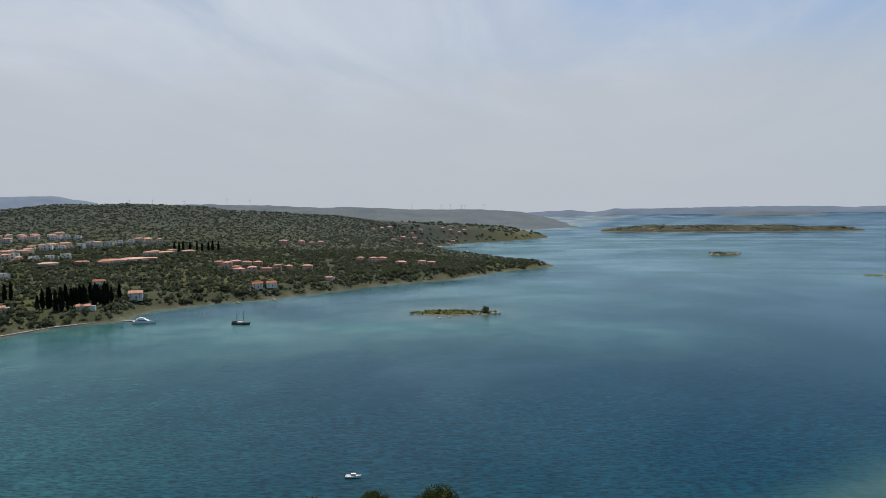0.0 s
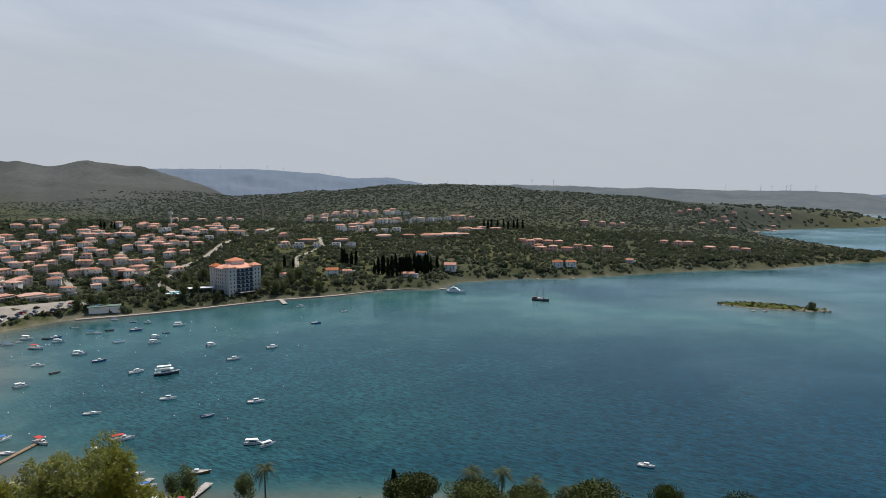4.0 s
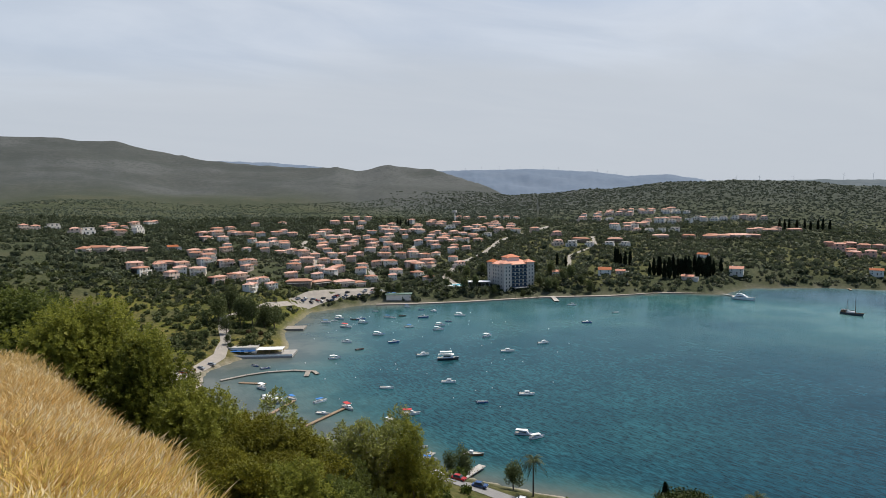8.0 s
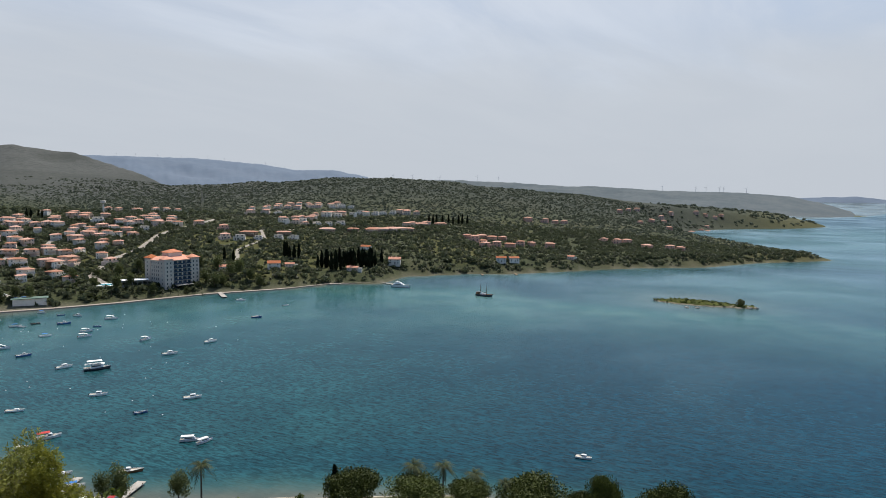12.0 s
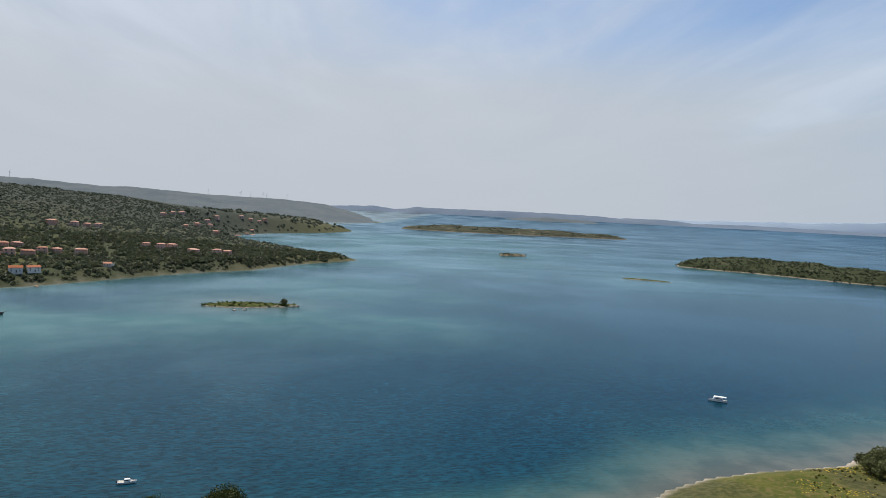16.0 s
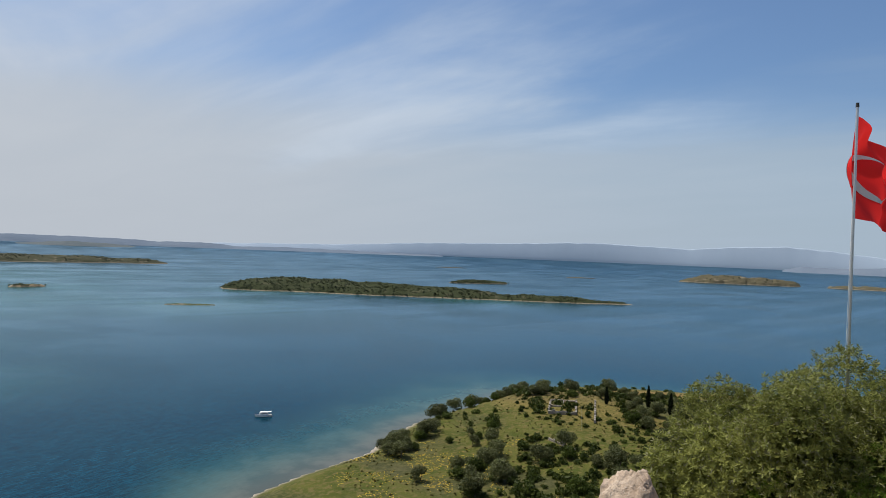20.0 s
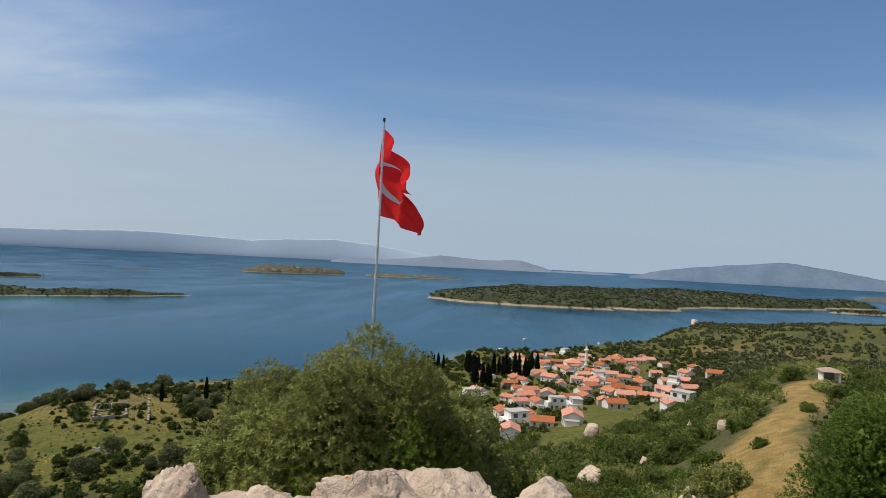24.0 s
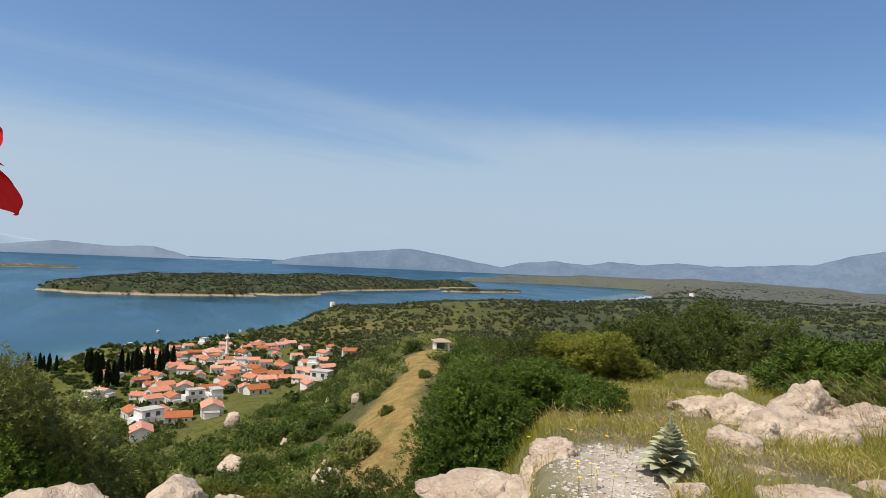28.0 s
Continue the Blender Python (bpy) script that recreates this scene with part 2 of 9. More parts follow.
def link_mix(nt, fac, a, b):
    n = nt.nodes.new("ShaderNodeMix")
    n.data_type = "RGBA"
    for k, v in ((0, fac), (6, a), (7, b)):
        if isinstance(v, (int, float)):
            n.inputs[k].default_value = v
        elif isinstance(v, tuple):
            n.inputs[k].default_value = (*v, 1)
        else:
            nt.links.new(v, n.inputs[k])
    return n.outputs[2]


def noise_of(nt, vector, scale, detail=4, rough=0.55, distort=0.0):
    n = nt.nodes.new("ShaderNodeTexNoise")
    n.inputs["Scale"].default_value, n.inputs["Detail"].default_value = scale, detail
    n.inputs["Roughness"].default_value, n.inputs["Distortion"].default_value = rough, distort
    nt.links.new(vector, n.inputs["Vector"])
    return n.outputs["Fac"]


def range_of(nt, value, lo, hi, a=0.0, b=1.0):
    n = nt.nodes.new("ShaderNodeMapRange")
    n.interpolation_type = "SMOOTHSTEP"
    for k, v in (("From Min", lo), ("From Max", hi), ("To Min", a), ("To Max", b)):
        n.inputs[k].default_value = v
    nt.links.new(value, n.inputs["Value"])
    return n.outputs["Result"]


def calc(nt, op, a, b):
    n = nt.nodes.new("ShaderNodeMath")
    n.operation = op
    for k, v in enumerate((a, b)):
        if isinstance(v, (int, float)):
            n.inputs[k].default_value = v
        else:
            nt.links.new(v, n.inputs[k])
    return n.outputs[0]


def bump_of(nt, bsdf, height, strength, distance=0.05):
    n = nt.nodes.new("ShaderNodeBump")
    n.inputs["Strength"].default_value, n.inputs["Distance"].default_value = strength, distance
    nt.links.new(height, n.inputs["Height"])
    nt.links.new(n.outputs[0], bsdf.inputs["Normal"])


def mat(name, c1, c2, scale=2.0, rough=0.8, bump=0.2, metal=0.0, stain=None, spread=0.12, fine=9.0, depth=0.03):
    """A weathered surface: two colours at two scales, an optional stain, a little tint from piece to piece."""
    m, nt, b = nodes_of(name)
    tc = nt.nodes.new("ShaderNodeTexCoord").outputs["Object"]
    n1, n2 = noise_of(nt, tc, scale, 5, 0.6), noise_of(nt, tc, scale * fine, 3, 0.6)
    col = link_mix(nt, range_of(nt, calc(nt, "ADD", calc(nt, "MULTIPLY", n1, 0.65), calc(nt, "MULTIPLY", n2, 0.35)), 0.36, 0.64), c1, c2)
    if stain:
        col = link_mix(nt, range_of(nt, noise_of(nt, tc, scale * 0.7, 6, 0.7, 0.6), 0.56, 0.72), col, stain)
    if spread:
        hsv = nt.nodes.new("ShaderNodeHueSaturation")
        info = nt.nodes.new("ShaderNodeObjectInfo")
        nt.links.new(range_of(nt, info.outputs["Random"], 0, 1, 1 - spread, 1 + spread), hsv.inputs["Value"])
        nt.links.new(col, hsv.inputs["Color"])
        col = hsv.outputs[0]
    nt.links.new(col, b.inputs["Base Color"])
    b.inputs["Roughness"].default_value, b.inputs["Metallic"].default_value = rough, metal
    if bump:
        bump_of(nt, b, n2, bump, depth)
    return m


def leaf_mat(name, dark, light, rough=0.55, glow=0.4, tip=None):
    """Leaves: tint from leaf to leaf, patches over the crown, some light let through."""
    m, nt, b = nodes_of(name)
    geo = nt.nodes.new("ShaderNodeNewGeometry")
    info = nt.nodes.new("ShaderNodeObjectInfo")
    patch = noise_of(nt, geo.outputs["Position"], 0.9, 3)
    f = calc(nt, "ADD", calc(nt, "MULTIPLY", geo.outputs["Random Per Island"], 0.5), calc(nt, "MULTIPLY", range_of(nt, patch, 0.3, 0.7), 0.5))
    dark, light = (tuple(0.8 * c for c in w) for w in (dark, light))
    col = link_mix(nt, f, dark, light)
    if tip:
        col = link_mix(nt, range_of(nt, geo.outputs["Random Per Island"], 0.86, 0.9), col, tip)
    hsv = nt.nodes.new("ShaderNodeHueSaturation")
    nt.links.new(range_of(nt, info.outputs["Random"], 0, 1, 0.78, 1.22), hsv.inputs["Value"])
    nt.links.new(col, hsv.inputs["Color"])
    nt.links.new(hsv.outputs[0], b.inputs["Base Color"])
    b.inputs["Roughness"].default_value = rough
    b.inputs["Specular IOR Level"].default_value = 0.12
    tr = nt.nodes.new("ShaderNodeBsdfTranslucent")
    nt.links.new(hsv.outputs[0], tr.inputs[0])
    mx = nt.nodes.new("ShaderNodeMixShader")
    mx.inputs[0].default_value = glow
    nt.links.new(b.outputs[0], mx.inputs[1]), nt.links.new(tr.outputs[0], mx.inputs[2])
    nt.links.new(mx.outputs[0], nt.nodes["Material Output"].inputs[0])
    return m


def attr(nt, name):
    n = nt.nodes.new("ShaderNodeAttribute")
    n.attribute_name = name
    sep = nt.nodes.new("ShaderNodeSeparateColor")
    nt.links.new(n.outputs["Color"], sep.inputs[0])
    return (*sep.outputs, n.outputs["Alpha"])


def ground_material():
    m, nt, b = nodes_of("ground_cover")
    pos = nt.nodes.new("ShaderNodeNewGeometry").outputs["Position"]
    grass, dry, paved, rock = attr(nt, "cover")
    woods, hazed_slope, forest, _ = attr(nt, "growth")
    wide, mid, fine, grain = (noise_of(nt, pos, s, 5, 0.6) for s in (0.012, 0.09, 0.5, 4.0))
    scrub = link_mix(nt, range_of(nt, fine, 0.42, 0.6), (0.058, 0.060, 0.022), (0.10, 0.096, 0.038))
    scrub = link_mix(nt, range_of(nt, mid, 0.5, 0.68, 0, 0.5), scrub, (0.105, 0.094, 0.046))
    turf = link_mix(nt, range_of(nt, mid, 0.35, 0.65), (0.062, 0.078, 0.011), (0.115, 0.118, 0.024))
    turf = link_mix(nt, range_of(nt, fine, 0.47, 0.64), turf, (0.155, 0.125, 0.045))
    straw = link_mix(nt, range_of(nt, fine, 0.35, 0.65), (0.21, 0.135, 0.046), (0.34, 0.235, 0.088))
    straw = link_mix(nt, range_of(nt, grain, 0.5, 0.7, 0, 0.6), straw, (0.40, 0.31, 0.16))
    straw = link_mix(nt, range_of(nt, noise_of(nt, pos, 0.22, 5, 0.7), 0.5, 0.66, 0, 0.75), straw, (0.13, 0.125, 0.035))
    stone = link_mix(nt, range_of(nt, fine, 0.4, 0.6), (0.092, 0.097, 0.095), (0.145, 0.147, 0.142))
    gravel = link_mix(nt, range_of(nt, fine, 0.35, 0.65), (0.42, 0.355, 0.295), (0.58, 0.51, 0.435))
    maquis = link_mix(nt, range_of(nt, fine, 0.4, 0.62), (0.038, 0.047, 0.022), (0.066, 0.074, 0.034))
    maquis = link_mix(nt, range_of(nt, wide, 0.46, 0.64, 0, 0.55), maquis, (0.092, 0.088, 0.047))
    # far slopes: scrub and forest tones greyed by haze put into the colour
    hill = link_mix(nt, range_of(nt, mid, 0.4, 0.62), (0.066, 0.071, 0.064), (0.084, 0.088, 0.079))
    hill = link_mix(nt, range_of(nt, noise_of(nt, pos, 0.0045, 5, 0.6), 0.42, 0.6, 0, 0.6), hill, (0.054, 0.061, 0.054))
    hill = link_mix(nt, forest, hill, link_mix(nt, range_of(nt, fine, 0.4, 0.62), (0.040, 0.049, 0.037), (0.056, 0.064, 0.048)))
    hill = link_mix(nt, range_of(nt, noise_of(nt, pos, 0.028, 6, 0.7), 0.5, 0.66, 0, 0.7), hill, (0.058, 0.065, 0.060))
    col = link_mix(nt, woods, scrub, maquis)
    col = link_mix(nt, hazed_slope, col, hill)
    col = link_mix(nt, grass, col, turf)
    col = link_mix(nt, dry, col, straw)
    col = link_mix(nt, calc(nt, "MULTIPLY", rock, range_of(nt, calc(nt, "ADD", calc(nt, "MULTIPLY", fine, 0.5), calc(nt, "MULTIPLY", mid, 0.5)), 0.42, 0.54)), col, stone)
    col = link_mix(nt, paved, col, gravel)
    tone = nt.nodes.new("ShaderNodeHueSaturation")
    tone.inputs["Value"].default_value, tone.inputs["Saturation"].default_value = 0.78, 1.05
    nt.links.new(col, tone.inputs["Color"])
    nt.links.new(tone.outputs[0], b.inputs["Base Color"])
    b.inputs["Roughness"].default_value = 0.95
    b.inputs["Specular IOR Level"].default_value = 0.15
    bump_of(nt, b, calc(nt, "ADD", fine, calc(nt, "MULTIPLY", grain, 0.2)), 0.7, 0.6)
    return m


def sea_material():
    m, nt, b = nodes_of("sea_water")
    pos = nt.nodes.new("ShaderNodeNewGeometry").outputs["Position"]
    sand, teal, shelf, _ = attr(nt, "depth")
    patch, mid = noise_of(nt, pos, 0.006, 5, 0.6, 0.4), noise_of(nt, pos, 0.035, 4, 0.6)
    col = link_mix(nt, range_of(nt, patch, 0.3, 0.7), (0.0008, 0.023, 0.041), (0.0012, 0.032, 0.052))
    col = link_mix(nt, teal, col, link_mix(nt, range_of(nt, mid, 0.35, 0.65), (0.008, 0.044, 0.052), (0.012, 0.058, 0.066)))
    mp = nt.nodes.new("ShaderNodeMapping")
    mp.vector_type = "TEXTURE"  # wavelets run long across the wind
    mp.inputs["Rotation"].default_value = (0, 0, radians(8))
    mp.inputs["Scale"].default_value = (3.4, 1.0, 1)
    nt.links.new(pos, mp.inputs[0])
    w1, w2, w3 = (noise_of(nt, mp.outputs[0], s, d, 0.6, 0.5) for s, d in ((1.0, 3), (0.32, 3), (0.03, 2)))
    # light and dark flanks of the wavelets are put into the base colour
    wave_shade = nt.nodes.new("ShaderNodeHueSaturation")
    nt.links.new(calc(nt, "MULTIPLY", range_of(nt, w1, 0.36, 0.64, 0.52, 1.40), range_of(nt, w2, 0.36, 0.64, 0.86, 1.14)), wave_shade.inputs["Value"])
    nt.links.new(col, wave_shade.inputs["Color"])
    col = wave_shade.outputs[0]
    col = link_mix(nt, shelf, col, link_mix(nt, range_of(nt, mid, 0.4, 0.62), (0.022, 0.088, 0.086), (0.05, 0.12, 0.108)))
    col = link_mix(nt, sand, col, link_mix(nt, range_of(nt, mid, 0.4, 0.6), (0.078, 0.080, 0.066), (0.118, 0.112, 0.09)))
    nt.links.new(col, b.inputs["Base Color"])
    b.inputs["Specular IOR Level"].default_value = 0.0
    b.inputs["Roughness"].default_value = 1.0
    wind = range_of(nt, patch, 0.35, 0.65, 0.13, 0.24)
    gl = nt.nodes.new("ShaderNodeBsdfGlossy")
    gl.inputs["Color"].default_value = (0.66, 0.86, 1.0, 1)
    nt.links.new(wind, gl.inputs["Roughness"])
    fr = nt.nodes.new("ShaderNodeFresnel")
    fr.inputs["IOR"].default_value = 1.33
    far_mp = nt.nodes.new("ShaderNodeMapping")
    far_mp.inputs["Rotation"].default_value = (0, 0, radians(-20))
    far_mp.inputs["Scale"].default_value = (0.0012, 0.008, 1)
    nt.links.new(pos, far_mp.inputs[0])
    streak = noise_of(nt, far_mp.outputs[0], 1.0, 6, 0.65, 0.6)
    # wind lanes: rougher and smoother water lie side by side
    sheen = calc(nt, "MINIMUM", calc(nt, "MULTIPLY", calc(nt, "POWER", fr.outputs[0], 1.22), 0.90), range_of(nt, streak, 0.40, 0.64, 0.37, 0.48))
    mx = nt.nodes.new("ShaderNodeMixShader")
    nt.links.new(sheen, mx.inputs[0])
    nt.links.new(b.outputs[0], mx.inputs[1]), nt.links.new(gl.outputs[0], mx.inputs[2])
    nt.links.new(mx.outputs[0], nt.nodes["Material Output"].inputs[0])
    h = calc(nt, "ADD", calc(nt, "MULTIPLY", w1, 0.55), calc(nt, "ADD", calc(nt, "MULTIPLY", w2, 1.2), calc(nt, "MULTIPLY", w3, 1.5)))
    bump_of(nt, gl, h, 0.4, 0.4)
    bump_of(nt, b, h, 0.5, 0.4)
    return m


def hazed_material(name, base, patchy, scale=0.004):
    """Distant slopes: two mottled tones, with the haze of distance put into the colour."""
    m, nt, b = nodes_of(name)
    pos = nt.nodes.new("ShaderNodeNewGeometry").outputs["Position"]
    n1, n2 = noise_of(nt, pos, scale, 6, 0.65), noise_of(nt, pos, scale * 6, 4, 0.6)
    col = link_mix(nt, range_of(nt, calc(nt, "ADD", calc(nt, "MULTIPLY", n1, 0.6), calc(nt, "MULTIPLY", n2, 0.4)), 0.4, 0.62), base, patchy)
    nt.links.new(col, b.inputs["Base Color"])
    b.inputs["Roughness"].default_value = 1.0
    b.inputs["Specular IOR Level"].default_value = 0.0
    return m


M = {
    "ground": ground_material(), "sea": sea_material(),
    "island": None,
}


def big_mesh(name, verts, quads, material, colours=None, smooth_faces=True):
    """One mesh from arrays of vertices and quads, with named colour layers on the vertices."""
    me = bpy.data.meshes.new(name)
    quads = np.asarray(quads, np.int32)
    me.vertices.add(len(verts))
    me.vertices.foreach_set("co", np.asarray(verts, np.float32).ravel())
    w = quads.shape[1]
    me.loops.add(quads.size)
    me.loops.foreach_set("vertex_index", quads.ravel())
    me.polygons.add(len(quads))
    me.polygons.foreach_set("loop_start", np.arange(0, quads.size, w, dtype=np.int32))
    me.polygons.foreach_set("use_smooth", np.full(len(quads), smooth_faces))
    me.update(calc_edges=True)
    for key, values in (colours or {}).items():
        layer = me.attributes.new(key, "FLOAT_COLOR", "POINT")
        layer.data.foreach_set("color", np.asarray(values, np.float32).ravel())
    if material:
        me.materials.append(material)
    return me


# ---- ground and sea ----
def fan(azimuths, radii):
    """A sheet of quads round the hilltop: finer where the ground is nearer."""
    a, r = np.meshgrid(azimuths, radii, indexing="ij")
    x, y = polar(a, r)
    na, nr = a.shape
    i, j = np.meshgrid(np.arange(na - 1), np.arange(nr - 1), indexing="ij")
    q = np.stack([i * nr + j, i * nr + j + 1, (i + 1) * nr + j + 1, (i + 1) * nr + j], -1).reshape(-1, 4)
    return x.ravel(), y.ravel(), q


ISLETS = {}


def build_ground():
    az = np.concatenate([np.arange(-180, -156, 3.0), np.arange(-156, 100, 0.3), np.arange(100, 180, 3.0), [180.0]])
    radii = np.concatenate([[0.02, 1.0, 2.0], 3.0 * 1.0185 ** np.arange(404)])
    x, y, q = fan(az, radii)
    z, s, r, a = land_height(x, y)
    keep = (z[q].max(1) > -2.0)
    q = q[keep]
    wide, mid = fbm(x / 90, y / 90, 5), fbm(x / 22, y / 22, 11)
    near = 1 - smooth(r, 9, 18)
    head = smooth(a, -80, -70) * (1 - smooth(a, -22, -16)) * smooth(r, 120, 170) * (1 - smooth(r, 460, 520))
    grass = head * smooth(mid, 0.25, 0.5) * 0.85
    village = (1 - smooth(a, -80, -76)) * smooth(a, -106, -100) * smooth(r, 60, 110) * (1 - smooth(r, 650, 800))
    grass = np.maximum(grass, village * (0.55 + 0.45 * smooth(wide, 0.2, 0.45)))
    knoll = (1 - smooth(a, -101, -97)) * smooth(a, -128, -118) * smooth(r, 380, 480) * (1 - smooth(r, 900, 1300))
    grass = np.maximum(grass, knoll * smooth(mid, 0.35, 0.6) * 0.6)
    plain = (1 - smooth(a, -128, -122)) * smooth(r, 500, 700) * (1 - smooth(r, 1200, 1500))
    grass = np.maximum(grass, plain * smooth(wide, 0.5, 0.65) * 0.6)
    bayfields = smooth(a, 18, 26) * (1 - smooth(a, 62, 72)) * smooth(s, 8, 30) * (1 - smooth(r, 900, 1100))
    grass = np.maximum(grass, bayfields * smooth(wide, 0.45, 0.62) * 0.3)
    marsh = smooth(a, 66, 72) * (1 - smooth(a, 92, 98)) * smooth(r, 330, 360) * (1 - smooth(r, 480, 540))
    grass = np.maximum(grass, marsh * smooth(mid, 0.4, 0.6))
    dry = near * smooth(mid, 0.2, 0.45) * (0.35 + 0.65 * smooth(a, -60, 0))
    grass = np.maximum(grass, near * (1 - smooth(a, -100, -90)) * 0.8)
    dry = np.maximum(dry, marsh * smooth(wide, 0.5, 0.7) * 0.2)
    dry = np.maximum(dry, head * smooth(wide, 0.55, 0.72) * 0.35)
    back = smooth(np.abs(a), 158, 178)
    grass, dry = grass * (1 - back) + 0.35 * back, dry * (1 - back) + 0.45 * near * back
    # the straw-coloured track down the spur, the ploughed strips by the beach and below the knoll
    dry = np.maximum(dry, np.clip(bare_track(a, r) * 1.5, 0, 1))
    grass = np.maximum(grass, green_meadow(a, r))
    for faz, fd, fw, fl in ((-66, 392, 10, 70), (-106.5, 590, 26, 34), (-113, 560, 22, 30)):
        fx, fy = polar(faz, fd)
        u, v = (x - fx) * np.cos(0.95) + (y - fy) * np.sin(0.95), -(x - fx) * np.sin(0.95) + (y - fy) * np.cos(0.95)
        f = np.clip(1.6 - np.maximum(np.abs(u) / fw, np.abs(v) / fl), 0, 1) * (s > 4)
        dry, grass = np.maximum(dry, f * (0.8 if fd < 450 else 0.4)), grass * (1 - f)
    woods = smooth(a, 2, 12) * (1 - smooth(a, 100, 110)) * smooth(r, 420, 560) * (1 - bayfields * smooth(wide, 0.5, 0.62) * 0.7)
    woods = np.maximum(woods, (1 - smooth(a, -108, -100)) * smooth(r, 330, 600) * (1 - 0.5 * smooth(wide, 0.45, 0.6)) * (1 - 0.7 * knoll))
    # mask of the far slopes whose colour carries the haze
    hazed_slope = smooth(a, 0, 14) * smooth(r, 1000 + 350 * smooth(a, 62, 76), 1400 + 500 * smooth(a, 62, 76)) * (1 - smooth(a, 110, 130))
    brown = (1 - smooth(a, -118, -114)) * smooth(a, -160, -150) * smooth(r, 1250, 1700)
    dry = np.maximum(dry, brown * 0.10 * smooth(wide, 0.4, 0.6))
    gravel = np.exp(-((a + 130.5) / 5) ** 2) * smooth(r, 4.2, 5.2) * (1 - smooth(r, 5.9, 6.7)) * 0.9
    beach = (1 - smooth(s, 1.0, 4.5)) * (s > -20) * smooth(r, 120, 140) * (1 - 0.65 * smooth(r, 300, 400) - 0.15 * smooth(r, 450, 700)) * (1 - smooth(r, 1300, 1800)) * (0.5 + 0.5 * smooth(mid, 0.35, 0.6))
    grass, dry = grass * (1 - beach), dry * (1 - beach)
    # bare rock; on the far hills its grey also stands in for haze
    rock = smooth(a, 50, 58) * smooth(r, 1500, 2100) * 0.7 * smooth(fbm(x / 200, y / 200, 31), 0.45, 0.62)
    rock = np.maximum(rock, brown * 0.8)
    rock = np.maximum(rock, (1 - smooth(a, -60, -50)) * near * 0.6)
    me = big_mesh("ground", np.stack([x, y, z], 1), q, M["ground"], {"cover": np.stack([grass, dry, np.maximum(beach * 0.85, gravel), rock], 1), "growth": np.stack([woods, hazed_slope, 1 - smooth(a, 40, 52), woods * 0 + 1], 1)})
    tagged(new("ground", me), "scrub-covered hillside, headland and coast of olive-dotted land", "ground", kind="structure")


def build_sea():
    az = np.concatenate([np.arange(-180, -156, 4.0), np.arange(-156, 100, 0.4), np.arange(100, 180, 4.0), [180.0]])
    radii = np.concatenate([[60.0], 90 * 1.022 ** np.arange(185)])
    radii = radii[radii < SEA_EDGE - 40].tolist() + [SEA_EDGE]
    x, y, q = fan(az, np.array(radii))
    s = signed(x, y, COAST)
    r, a = np.hypot(x, y), np.degrees(np.arctan2(-x, y))
    z = sea_z(r)
    keep = (s[q].min(1) < 60) | ((r[q].min(1) > 2500) & (a[q].min(1) > -30) & (a[q].max(1) < 20))
    off = np.maximum(-s, 0)
    n, n2 = fbm(x / 70, y / 70, 41), fbm(x / 180, y / 180, 43)
    reach = np.interp(a, (-95, -62, -45, -24, 0, 30, 60, 68, 80), (8, 10, 20, 16, 4, 4, 6, 26, 34))
    sand = np.exp(-(off / (reach * (0.5 + n))) ** 1.6) * 0.9
    shelf = np.exp(-(off / (reach * 2.2 * (0.5 + n))) ** 2) * 0.85
    inner = smooth(a, 12, 50) * smooth(r, 150, 230)
    teal = np.maximum(np.exp(-off / np.interp(a, (-110, -60, -30, -20, 20, 40), (60, 20, 16, 12, 14, 36))), inner * (0.75 + 0.25 * smooth(n2, 0.4, 0.6)))
    bank = smooth(a, -24, 3) * smooth(r, 330, 500) * (1 - smooth(r, 800, 1300)) * smooth(n2, 0.25, 0.55)
    teal = np.maximum(teal, bank * 0.9)
    shelf = np.maximum(shelf, bank * (0.42 + 0.45 * smooth(n, 0.35, 0.62)))
    # shoals round the islets
    for ix, iy, w, strength in ((-92, 540, 72, 0.62), (-40, 660, 110, 0.0), (290, 1240, 130, 0.0), (400, 850, 110, 0.12), (200, 1050, 170, 0.0), (640, 1060, 110, 0.0), (900, 760, 90, 0.0), (150, 1650, 330, 0.0), (-60, 1350, 250, 0.0)):
        d2 = ((x - ix) ** 2 + (y - iy) ** 2) / (w * w)
        g = np.exp(-d2 * (0.7 + 0.6 * n2))
        sand = np.maximum(sand, g ** 3 * strength)
        shelf = np.maximum(shelf, g * 0.5)
        teal = np.maximum(teal, np.exp(-d2 * 0.35))
    me = big_mesh("sea", np.stack([x, y, z], 1), q[keep], M["sea"], {"depth": np.stack([sand, np.clip(teal, 0, 1), shelf, teal * 0 + 1], 1)})
    tagged(new("sea", me), "blue-green rippled sea, paler over the shallows", "sea", kind="structure")


build_ground()
build_sea()


